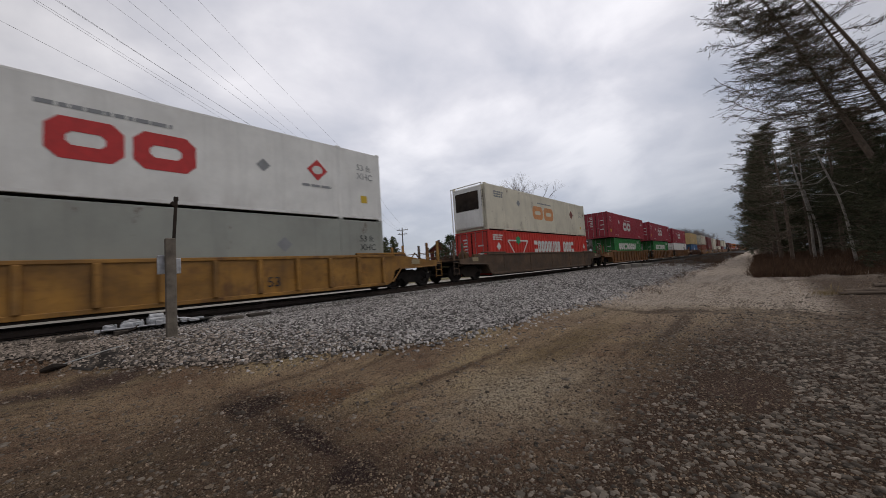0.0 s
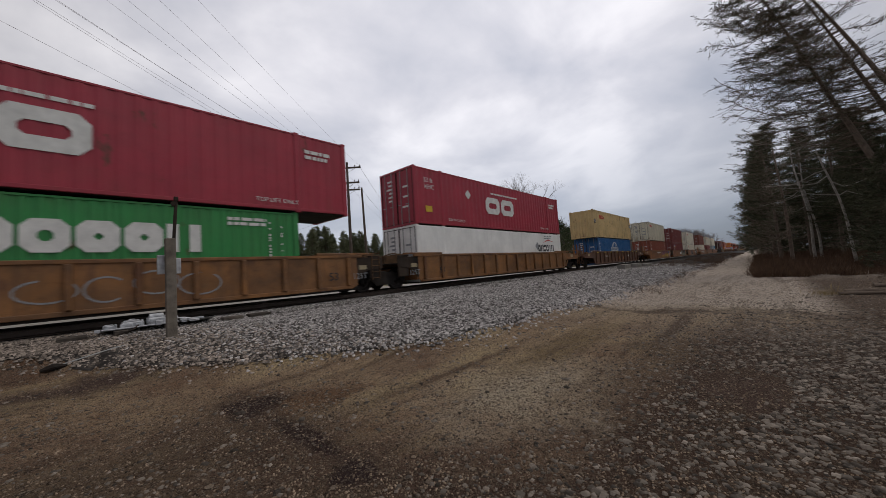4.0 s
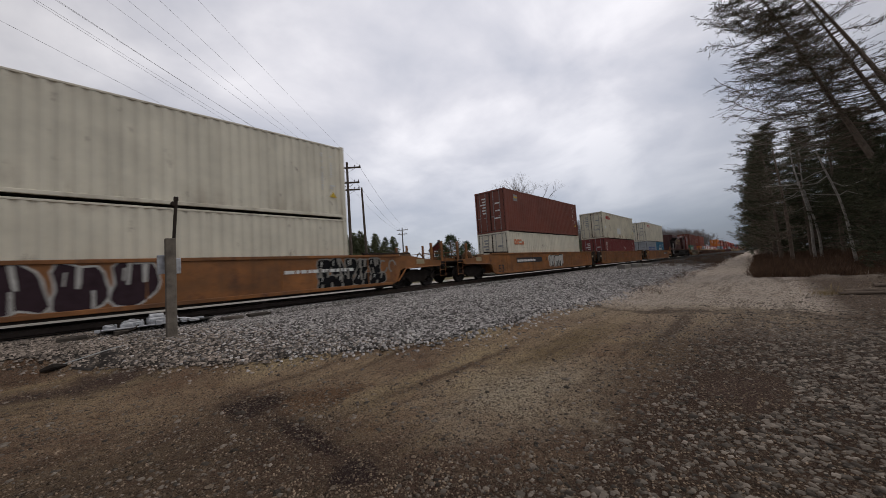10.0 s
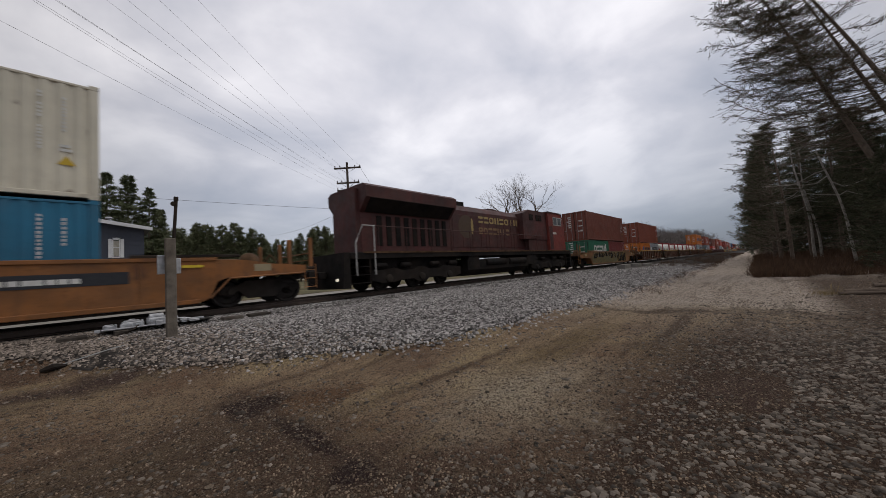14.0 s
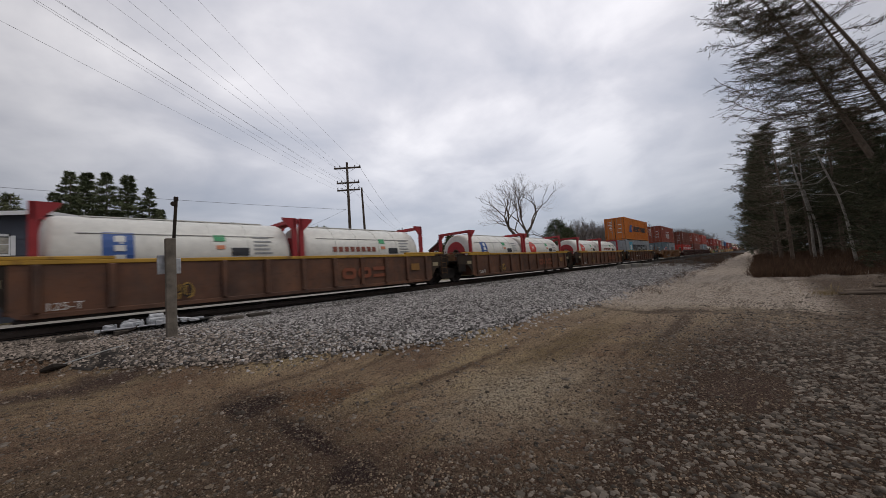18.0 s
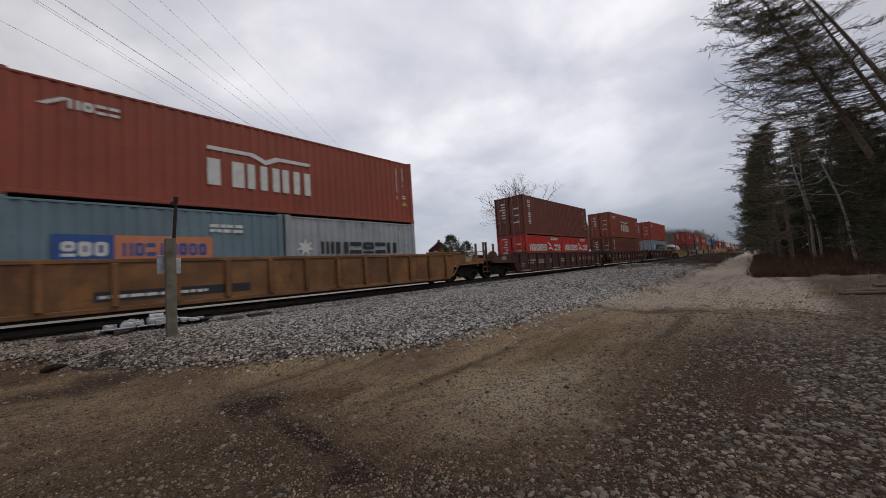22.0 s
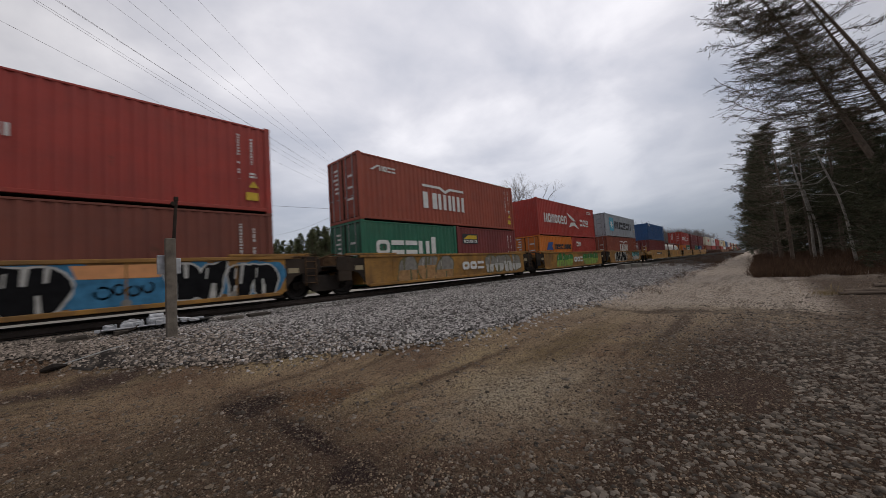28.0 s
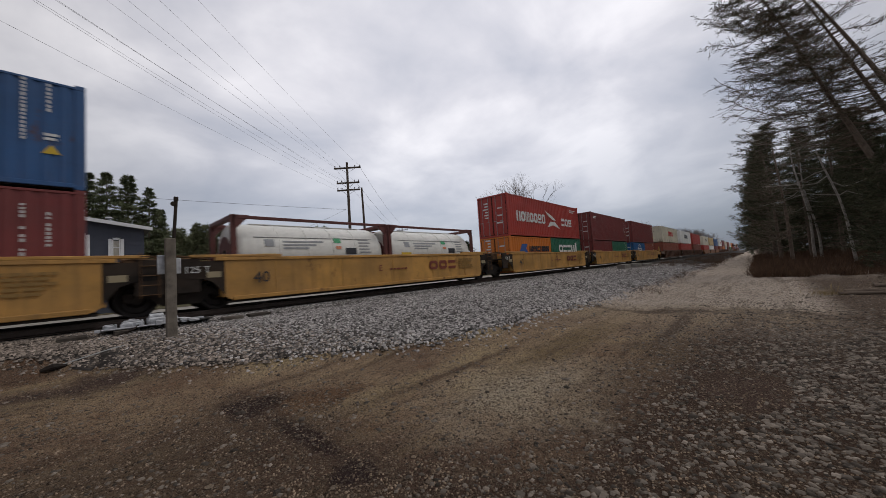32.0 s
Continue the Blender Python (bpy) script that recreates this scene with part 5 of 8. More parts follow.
# ---- the locomotive in the middle of the train ----
def locomotive(s):
    m_red = mat("grimy_maroon_loco_paint", (0.078, 0.018, 0.016), 0.65, 0, 0.4, 0.9, 0.12, 60, 0.85, 0.35, rustcol=(0.035, 0.016, 0.012), dust=0.2, grime=0.7)
    m_cab = mat("red_loco_paint", (0.215, 0.034, 0.024), 0.55, 0, 0.2, 1.0, 0.1, 60, 0.6, 0.25, rustcol=(0.05, 0.02, 0.015), dust=0.15, grime=0.5)
    m_soot = mat("sooty_black_paint", (0.014, 0.013, 0.013), 0.75, 0.1, 0.4, 3, 0.2, 60, dust=0.15)
    m_silver = mat("worn_white_handrail", (0.45, 0.44, 0.42), 0.5, 0.2, 0.25, 6, 0.1)
    ob = thing("locomotive", (s, YC, RAIL), "grimy maroon diesel locomotive with flared radiator roof", "locomotive")
    ob.scale = (1, 1, 0.955)
    deck = 1.72
    part("frame", Geo().box(-10.6, 10.6, -1.5, 1.5, deck - 0.28, deck, 0.02), m_soot, ob, "black walkway and frame")
    part("sill_stripe", Geo().box(-10.0, 10.3, -1.53, -1.502, deck - 0.04, deck + 0.03), m_rusty, ob)
    # radiator end: narrow hood under a wide flared roof
    hood = part("radiator_hood", Geo().box(-9.7, -4.0, -0.95, 0.95, deck, 3.75, 0.03), m_red, ob)
    for i in range(9):
        x = -8.9 + i * 0.53
        part("vent", Geo().box(x, x + 0.3, -0.985, -0.952, 2.05, 3.45, 0.01), m_soot, hood, "tall dark vent")
    wing = [(-0.95, 3.55), (-1.5, 4.15), (-1.52, 4.64), (-1.3, 4.78), (1.3, 4.78), (1.52, 4.64), (1.5, 4.15), (0.95, 3.55)]
    part("radiator_wing", Geo().prism_x(wing, -9.75, -4.0), m_red, ob, "flared radiator housing")
    part("radiator_screen", Geo().prism_x([(-0.99, 3.58), (-1.02, 3.56), (-1.515, 4.12), (-1.49, 4.15)], -9.5, -4.2), m_soot, ob, "dark sloped intake screen")
    part("end_wall", Geo().prism_x([(-0.9, deck), (0.9, deck), (0.9, 4.6), (-0.9, 4.6)], -9.9, -9.7), m_red, ob)
    # engine hood
    hood = part("engine_hood", Geo().prism_x([(-0.95, deck), (0.95, deck), (0.95, 4.2), (0.7, 4.55), (-0.7, 4.55), (-0.95, 4.2)], -3.998, 4.0), m_red, ob)
    for i in range(9):
        x = -3.8 + i * 0.86
        part("hood_door", Geo().box(x, x + 0.78, -0.972, -0.952, 2.0, 3.95, 0.008), m_red, hood)
    part("exhaust_stack", Geo().box(-3.3, -2.2, -0.6, 0.6, 4.5, 4.85, 0.04), m_soot, ob)
    part("roof_box", Geo().box(0.4, 1.4, -0.5, 0.5, 4.5, 4.72, 0.03), m_red, ob)
    # blower box behind the cab
    box = part("blower_box", Geo().prism([(3.3, 2.6), (3.3, 4.5), (4.1, 4.82), (6.9, 4.82), (6.9, 2.6)], -1.35, 1.35), m_red, ob)
    part("box_skirt", Geo().box(4.0, 6.9, -1.3, 1.3, deck, 2.6, 0.02), m_red, ob)
    for x, w in ((4.2, 0.55), (5.2, 0.32), (5.65, 0.42)):
        part("grille", Geo().box(x, x + w, -1.385, -1.352, 4.05, 4.5, 0.01), m_soot, box, "dark square grille")
    # cab and nose
    cab = part("cab", Geo().prism([(6.9, deck), (6.9, 4.8), (9.2, 4.78), (9.75, 4.0), (9.75, deck)], -1.52, 1.52), m_cab, ob, "red cab")
    part("cab_roof", Geo().prism([(6.8, 4.8), (6.8, 4.88), (9.2, 4.87), (9.45, 4.5), (9.38, 4.48), (9.2, 4.79)], -1.56, 1.56), m_red, cab)
    for x in (7.75, 8.5):
        w = part("window", Geo().box(x, x + 0.62, -1.545, -1.522, 3.85, 4.42), m_pane_dark, cab)
        part("window_frame", Geo().box(x - 0.05, x + 0.67, -1.55, -1.523, 4.42, 4.48).box(x - 0.05, x + 0.67, -1.55, -1.523, 3.79, 3.85).box(x - 0.05, x, -1.55, -1.523, 3.85, 4.42).box(x + 0.62, x + 0.67, -1.55, -1.523, 3.85, 4.42), m_silver, w)
    part("number_board", Geo().box(7.35, 8.6, -1.53, -1.522, 3.05, 3.3), m_cab, cab)
    bars(7.5, 3.06, 0.9, 0.25, 1, -1.53, W_WHITE, cab, 3)
    part("cab_door", Geo().box(7.0, 7.55, -1.535, -1.521, deck + 0.1, 3.7, 0.006), m_red, cab)
    part("nose", Geo().prism([(9.751, deck), (9.751, 3.6), (10.25, 3.45), (10.55, 2.9), (10.55, deck)], -1.1, 1.1), m_cab, ob)
    # painted name as worn bars, and a round emblem
    wordmark("22152145", -1.4, 3.55, 4.5, 0.42, -0.975, flat("worn_gold_lettering", (0.36, 0.26, 0.10)), hood, 0.10, 0.25)
    wordmark("3122542", -1.4, 2.85, 3.4, 0.42, -0.975, flat("worn_dark_gold_lettering", (0.22, 0.13, 0.06)), hood, 0.10, 0.25)
    disc(-2.6, 3.25, 0.70, -0.976, flat("sooty_crest", (0.075, 0.045, 0.025)), hood, "emblem", None, "worn round crest")
    disc(-2.05, 3.3, 0.5, -0.979, flat("worn_gold_lettering", (0.36, 0.26, 0.10)), hood, "emblem", 0.10)
    # handrails
    g = Geo().tube([(-9.4, -1.47, deck + 1.15), (6.6, -1.47, deck + 1.15)], 0.022, 6)
    part("handrail", g, m_red, ob)
    part("handrail", Geo().tube([(-9.4, 1.47, deck + 1.15), (6.6, 1.47, deck + 1.15)], 0.022, 6), m_red, ob)
    st = Geo().tube([(0, 0, 0), (0, 0, 1.15)], 0.018, 5).mesh("stanchion", m_red)
    for i in range(11):
        o = part("stanchion", st, None, ob)
        o.location = (-9.2 + i * 1.56, -1.47, deck)
    for x, d in ((-10.35, 1), (-9.45, 1)):
        part("grab_rail", Geo().tube([(x, -1.5, 0.75), (x, -1.5, deck + 0.4), (x + 0.35 * (x < -10), -1.5, deck + 1.15), (-9.4, -1.49, deck + 1.15)], 0.03, 6), m_silver, ob, "worn white grab rail")
    for e in (-1, 1):
        x0, x1 = sorted((e * 10.6, e * 10.95))
        part("pilot", Geo().prism([(e * 10.6, 0.25), (e * 10.95, 0.25), (e * 10.85, deck), (e * 10.6, deck)], -1.45, 1.45), m_soot, ob)
        x0, x1 = sorted((e * 10.9, e * 11.25))
        part("coupler", Geo().box(x0, x1, -0.18, 0.18, 0.7, 1.0, 0.03), m_under, ob)
        for q in range(4):
            x0, x1 = sorted((e * 9.75, e * 10.5))
            part("step", Geo().box(x0, x1, -1.52, -1.15, 0.42 + q * 0.34, 0.45 + q * 0.34), m_soot, ob)
        x0, x1 = sorted((e * 9.68, e * 9.74))
        part("step_side", Geo().box(x0, x1, -1.5, -1.1, 0.35, deck), m_soot, ob)
    part("ditch_light", Geo().lathe([(-10.99, 0.06), (-10.94, 0.07)], "x", 12, (0, -1.05, 0.62)), m_lamp, ob, "lit round lamp")
    # fuel tank and air tanks
    part("fuel_tank", Geo().prism_x([(-1.1, 0.32), (1.1, 0.32), (1.45, 0.65), (1.45, 1.25), (-1.45, 1.25), (-1.45, 0.65)], -3.3, 3.4), m_soot, ob)
    for x0, x1 in ((-1.6, 0.6), (0.9, 3.1)):
        part("air_tank", Geo().lathe([(x0, 0.1), (x0 + 0.08, 0.24), (x1 - 0.08, 0.24), (x1, 0.1)], "x", 18, (0, -1.33, 1.05)), m_soot, ob, smooth=True)
    part("battery_box", Geo().box(3.3, 4.6, -1.46, -0.9, 0.75, 1.44, 0.02), m_soot, ob)
    part("air_filter_box", Geo().box(-3.2, -2.2, -1.46, -0.9, 0.75, 1.44, 0.02), m_soot, ob)
    # three-axle bogies
    for e in (-1, 1):
        bg = part("bogie", Geo().box(e * 6.75 - 0.4, e * 6.75 + 0.4, -1.0, 1.0, 0.7, 1.2, 0.03), m_soot, ob, "black three-axle bogie")
        for sy in (-1, 1):
            y0, y1 = sorted((sy * 1.18, sy * 1.42))
            part("frame_skirt", Geo().box(e * 6.75 - 2.9, e * 6.75 + 2.9, min(sy * 1.05, sy * 1.15), max(sy * 1.05, sy * 1.15), 0.62, 1.43, 0.01), m_soot, bg)
            for a in (-2.3, -0.95, 0.95, 2.3):
                part("brake_cylinder", Geo().lathe([(-0.3, 0.08), (-0.25, 0.13), (0.25, 0.13), (0.3, 0.08)], "x", 12, (e * 6.75 + a, sy * 1.34, 1.12)), m_soot, bg, smooth=True)
            poly = [(-2.85, 0.5), (-2.85, 0.9), (-1.6, 1.0), (-1.2, 0.88), (-0.5, 0.88), (-0.2, 1.0), (0.2, 1.0), (0.5, 0.88), (1.2, 0.88), (1.6, 1.0), (2.85, 0.9), (2.85, 0.5), (2.3, 0.35), (1.7, 0.35), (1.2, 0.45), (0.5, 0.45), (0.25, 0.3), (-0.25, 0.3), (-0.5, 0.45), (-1.2, 0.45), (-1.7, 0.35), (-2.3, 0.35)]
            part("side_frame", Geo().prism([(e * 6.75 + a, b) for a, b in poly], y0, y1), m_soot, bg)
            for a in (-1.95, 0, 1.95):
                part("axle_box", Geo().lathe([(sy * 1.40, 0.2), (sy * 1.47, 0.17), (sy * 1.49, 0.08)], "y", 16, (e * 6.75 + a, 0, 0.53)), m_under, bg)
        for a in (-1.95, 0, 1.95):
            w = part("wheelset", CARMESH["ws"], None, bg, "steel wheels on an axle")
            w.location = (e * 6.75 + a, 0, 0.46)
            WHEELS.append((w, s + e * 6.75 + a, e * 6.75 + a))
    MOVERS.append((ob, s, RAIL))
    return ob


m_pane_dark = mat("tinted_cab_glass", (0.16, 0.17, 0.18), 0.08, 0, 0.15, 2, 0.0)
m_lamp = bpy.data.materials.new("lit_lamp_glass")
m_lamp.use_nodes = True
m_lamp.node_tree.nodes["Principled BSDF"].inputs["Emission Color"].default_value = (1.0, 0.9, 0.7, 1)
m_lamp.node_tree.nodes["Principled BSDF"].inputs["Emission Strength"].default_value = 0.6
locomotive(261.75)


# ---- markings on the containers ----
def side_of(ob):
    return ob["near"] - 0.004


def tail_print(ob, L, seed, yellow=True):
    """Small upright print at the trailing end, as every box has it."""
    y = side_of(ob)
    r = random.Random(seed)
    g = Geo()
    bars(L - 1.0, 1.05, 0.15, 1.45, 1, y, W_WHITE, ob, seed, True, g)
    bars(L - 0.62, 1.45 + r.uniform(0, 0.3), 0.15, 0.85, 1, y, W_WHITE, ob, seed + 200, True, g)
    bars(L - 0.66, 1.12, 0.24, 0.2, 2, y, W_WHITE, ob, seed + 300, False, g)
    tagged(part("small_print", g, W_WHITE, ob, "small white print as plain bars"), kind="stuff")
    plate([(L - 0.7, 0.80), (L - 0.4, 0.80), (L - 0.55, 1.02)], y, W_YELLOW, ob, "sticker", "yellow three-cornered warning sticker")
    if yellow:
        part("sticker", Geo().box(L - 0.78, L - 0.42, y - 0.004, y, 0.38, 0.64), W_YELLOW, ob, "yellow warning sticker")


def upright(ob, x, z0, z1, n, w, material):
    """A wordmark that reads downwards, as plain blocks."""
    y = side_of(ob)
    h = (z1 - z0) / (n * 1.25)
    for i in range(n):
        g = Geo()
        strokes(g, "514023"[i % 6], x, z1 - (i + 1) * h * 1.25, w, h, y, 0.07)
        part("wordmark_block", g, material, ob, "block of an upright wordmark")


def diamond(ob, x, z, r, material, label="small diamond sign"):
    return plate([(x - r, z), (x, z - r), (x + r, z), (x, z + r)], side_of(ob), material, ob, "diamond_sign", label)


def roofed_mark(ob, x, z, w, h):
    """White three-block mark under a bent roof bar."""
    y = side_of(ob)
    wordmark("577", x, z, w, h * 0.68, y, W_WHITE, ob, w * 0.085, 0.10, "white block mark")
    t = h * 0.10
    plate([(x, z + h - t), (x, z + h), (x + w * 0.40, z + h), (x + w * 0.52, z + h * 0.86), (x + w * 0.62, z + h), (x + w, z + h), (x + w, z + h - t), (x + w * 0.66, z + h - t), (x + w * 0.52, z + h * 0.86 - t * 1.3), (x + w * 0.38, z + h - t)], y, W_WHITE, ob, "emblem", "white roof-like bar")


def bird(ob, x, z, w, h, material):
    y = side_of(ob)
    plate([(x, z + h), (x + w * 0.5, z + h * 0.72), (x + w * 0.72, z + h * 0.5), (x + w * 0.5, z + h * 0.5), (x + w * 0.2, z + h * 0.72)], y, material, ob, "emblem", "white bird-like emblem")
    plate([(x + w * 0.1, z + h * 0.05), (x + w * 0.3, z + h * 0.38), (x + w * 0.62, z + h * 0.42), (x + w, z), (x + w * 0.5, z + h * 0.2)], y, material, ob, "emblem", "white bird-like emblem")


def arch_mark(ob, x, z, w, h):
    """White arched emblem over a short wordmark."""
    y, g = side_of(ob), Geo()
    for rx in (0.34, 0.17):
        for i in range(12):
            a0, a1 = math.pi * i / 12, math.pi * (i + 1) / 12
            q = []
            for rr, a in ((1.0, a0), (1.0, a1), (0.86, a1), (0.86, a0)):
                q.append((x + w / 2 + w * rx * rr * math.cos(a), z + h * 0.42 + h * 0.55 * rr * math.sin(a)))
            g.prism(q, y - 0.004, y)
    part("emblem", g, W_WHITE, ob, "white arched emblem")
    wordmark("21221", x, z, w, h * 0.36, y, W_WHITE, ob, h * 0.10, 0.12, "white block wordmark")


def star_mark(ob, x, z, r, backed=True):
    y = side_of(ob)
    if backed:
        part("emblem", Geo().box(x - r * 1.2, x + r * 1.2, y - 0.003, y, z - r * 1.2, z + r * 1.2), W_SKY, ob, "light blue square")
    star(x, z, r, y - 0.004, W_WHITE, ob)


def long_mark(ob, crimson, mark, seed):
    """Fifty-three-foot boxes: block mark, size figures, diamond, stickers."""
    y = side_of(ob)
    wordmark("11", -2.2 if crimson else -1.45, 0.95, 3.2 if crimson else 2.9, 1.02, y, mark, ob, 0.34, 0.12, "bold block mark")
    bars(-1.6, 2.18, 3.6, 0.16, 1, y, W_WHITE if crimson else W_GREY, ob, seed)


for k in (3, 4, 5):
    ob = TOPS[k]
    long_mark(ob, True, W_WHITE, k)
    words("53 ft\nXHC", 0.34, W_WHITE, ob, -7.4, 2.15, side_of(ob))
    part("sticker", Geo().box(-7.35, -6.9, side_of(ob) - 0.004, side_of(ob), 0.65, 0.95), W_YELLOW, ob, "yellow sticker")
    words("TOP LIFT ONLY", 0.2, W_WHITE, ob, -5.7, 0.28, side_of(ob))
    words("TOP LIFT ONLY", 0.2, W_WHITE, ob, 4.7, 0.28, side_of(ob))
    diamond(ob, -3.9, 1.9, 0.27, W_WHITE, "white diamond sign")
    bars(6.4, 2.0, 1.1, 0.4, 2, side_of(ob), W_WHITE, ob, k + 40)
for k in (3, 4):
    ob = LOWS[k]
    wordmark("010201005", -4.4, 1.52, 7.6, 0.78, side_of(ob), W_WHITE, ob, 0.26, 0.10, "white block wordmark")
    bars(3.9, 2.35, 1.5, 0.3, 2, side_of(ob), W_WHITE, ob, k)
    tail_print(ob, 6.096, k)
ob = TOPS[1]
long_mark(ob, False, W_RED, 1)
plate([(5.2 - 0.4, 1.75), (5.2, 1.35), (5.6, 1.75), (5.2, 2.15)], side_of(ob), W_RED, ob, "diamond_sign", "dark red diamond sign")
disc(5.2, 1.75, 0.16, side_of(ob) - 0.004, W_WHITE, ob, "emblem", 0.2)
bars(4.6, 1.1, 1.3, 0.14, 1, side_of(ob), W_GREY, ob, 5)
diamond(ob, 3.3, 1.6, 0.22, W_GREY)
words("53 ft\nXHC", 0.36, W_GREY, ob, 6.9, 2.05, side_of(ob))
part("sticker", Geo().box(7.05, 7.35, side_of(ob) - 0.004, side_of(ob), 0.7, 1.0), W_YELLOW, ob, "yellow sticker")
ob = LOWS[1]
words("53 ft\nXHC", 0.36, W_BLACK, ob, 6.9, 2.0, side_of(ob))
diamond(ob, 3.9, 1.85, 0.26, W_GREY, "faded grey diamond sign")
# refrigerated box over the bright red one
ob = TOPS[2]
wordmark("11", -2.2, 1.0, 3.4, 0.98, side_of(ob), W_ORANGE, ob, 0.34, 0.12, "faded orange block mark")
bars(-1.4, 2.2, 3.0, 0.14, 1, side_of(ob), W_GREY, ob, 7)
plate([(4.5, 1.8), (4.9, 1.4), (5.3, 1.8), (4.9, 2.2)], side_of(ob), W_BROWN, ob, "diamond_sign", "dark red diamond sign")
diamond(ob, -4.2, 1.95, 0.24, W_GREY)
bars(-7.2, 2.1, 1.3, 0.45, 3, side_of(ob), W_GREY, ob, 9)
words("53 ft\nXHC", 0.3, W_GREY, ob, 6.6, 2.0, side_of(ob))
part("sticker", Geo().box(6.7, 6.95, side_of(ob) - 0.004, side_of(ob), 0.6, 0.85), W_YELLOW, ob, "yellow sticker")
unit = part("cooling_unit", Geo().box(-8.28, -8.075, -1.1, 1.1, 0.15, 2.75, 0.04), paint("white"), ob, "white cooling unit with black grille")
part("grille", Geo().box(-8.31, -8.283, -0.9, 0.9, 1.3, 2.45, 0.01), m_black, unit)
part("lower_panel", Geo().box(-8.31, -8.283, -0.9, 0.9, 0.25, 1.2, 0.01), paint("white"), unit)
part("side_grille", Geo().box(-8.24, -8.1, -1.125, -1.102, 1.35, 2.5, 0.01), m_black, unit)
for q in (-1.22, 1.22):
    part("guard_bar", Geo().tube([(-8.33, q, 0.05), (-8.33, q, 2.85)], 0.03, 6), paint("ivory"), ob)
part("guard_bar", Geo().tube([(-8.33, -1.22, 2.85), (-8.33, 1.22, 2.85)], 0.03, 6), paint("ivory"), ob)
ob = LOWS[2]
wordmark("21010510 1002", -2.35, 1.45, 7.2, 0.85, side_of(ob), W_WHITE, ob, 0.2, 0.12, "white block wordmark")
y = side_of(ob)
tri = Geo()
for p, q in (((-5.9, 2.25), (-4.6, 0.75)), ((-4.6, 0.75), (-3.3, 2.25)), ((-5.9, 2.25), (-3.3, 2.25))):
    d = Vector((q[0] - p[0], q[1] - p[1])).normalized() * 0.05
    tri.prism([(p[0] - d.y, p[1] + d.x), (q[0] - d.y, q[1] + d.x), (q[0] + d.y, q[1] - d.x), (p[0] + d.y, p[1] - d.x)], y - 0.004, y)
part("emblem", tri, W_WHITE, ob, "white triangle outline")
star(-4.6, 2.28, 0.36, y - 0.004, W_GREEN, ob, 6, 0.6)
for x, z in ((-7.0, 1.85), (-7.0, 1.1), (7.3, 1.9), (7.3, 1.2)):
    diamond(ob, x, z, 0.26, W_WHITE, "white diamond sign")
bars(-7.6, 2.25, 1.2, 0.4, 3, y, W_WHITE, ob, 12)
ob = LOWS[5]
wordmark("052145", 4.1, 1.5, 2.6, 0.5, side_of(ob), W_BLACK, ob, 0.12, 0.12, "dark block wordmark")
plate([(4.9, 2.15), (5.8, 2.42), (7.0, 2.2), (5.8, 2.32)], side_of(ob), W_RED, ob, "emblem", "thin red arc")
bars(5.2, 2.45, 1.5, 0.3, 2, side_of(ob), W_GREY, ob, 8)
diamond(ob, 4.0, 1.9, 0.3, W_GREY)
unit = part("cooling_unit", Geo().box(8.08, 8.5, -1.05, 1.05, 0.9, 2.6, 0.05), paint("ivory"), ob, "cream cooling unit at the end")
# forty-five-foot beige over blue
ob = TOPS[6]
wordmark("1126", -5.0, 2.02, 1.5, 0.38, side_of(ob), W_RED, ob, 0.11, 0.12, "red block wordmark")
for x in (-6.75, 6.2):
    part("figure_panel", Geo().box(x, x + 0.5, side_of(ob) - 0.004, side_of(ob), 1.5, 1.9), W_BLACK, ob, "black size panel")
    words("45", 0.42, W_WHITE, ob, x + 0.03, 1.56, side_of(ob) - 0.004)
arch_mark(LOWS[6], -1.9, 1.5, 2.6, 1.0)
upright(LOWS[6], -5.75, 1.3, 2.5, 8, 0.2, W_WHITE)
# cream, ivory and maroon stacks
for k in (7, 11, 12):
    wordmark("1126", -5.0, 2.12, 1.4, 0.34, side_of(TOPS[k]), W_RED, TOPS[k], 0.10, 0.12, "red block wordmark")
for b in (TOPS[9], LOWS[9]):
    wordmark("1126", -5.1, 2.1, 1.3, 0.34, side_of(b), W_RED, b, 0.10, 0.12, "red block wordmark")
wordmark("1126", -5.3, 2.0, 1.3, 0.36, side_of(LOWS[10]), W_SALMON, LOWS[10], 0.11, 0.12, "faded orange block wordmark")
upright(LOWS[7], -5.55, 0.9, 2.55, 6, 0.28, W_WHITE)
upright(LOWS[11], -5.6, 1.1, 2.55, 3, 0.34, W_WHITE)
part("repair_patch", Geo().box(-1.2, 0.15, side_of(TOPS[11]) - 0.004, side_of(TOPS[11]), 0.55, 1.25), W_WHITE, TOPS[11], "white repaired patch")
diamond(TOPS[11], -5.4, 1.2, 0.2, W_WHITE)
diamond(LOWS[11], 1.4, 1.8, 0.2, W_WHITE)
disc(-5.0, 2.3, 0.2, side_of(TOPS[8]), W_WHITE, TOPS[8], "emblem", 0.38)
y = side_of(LOWS[8])
part("emblem", Geo().box(-4.6, -4.3, y - 0.004, y, 2.0, 2.5), W_WHITE, LOWS[8], "white end of a small panel")
part("emblem", Geo().box(-4.3, -3.4, y - 0.004, y, 2.25, 2.5), W_BLUE, LOWS[8], "blue half of a small panel")
part("emblem", Geo().box(-4.3, -3.4, y - 0.004, y, 2.0, 2.25), W_YELLOW, LOWS[8], "yellow half of a small panel")
diamond(LOWS[8], -4.3, 1.6, 0.2, W_WHITE)
y = side_of(TOPS[10])
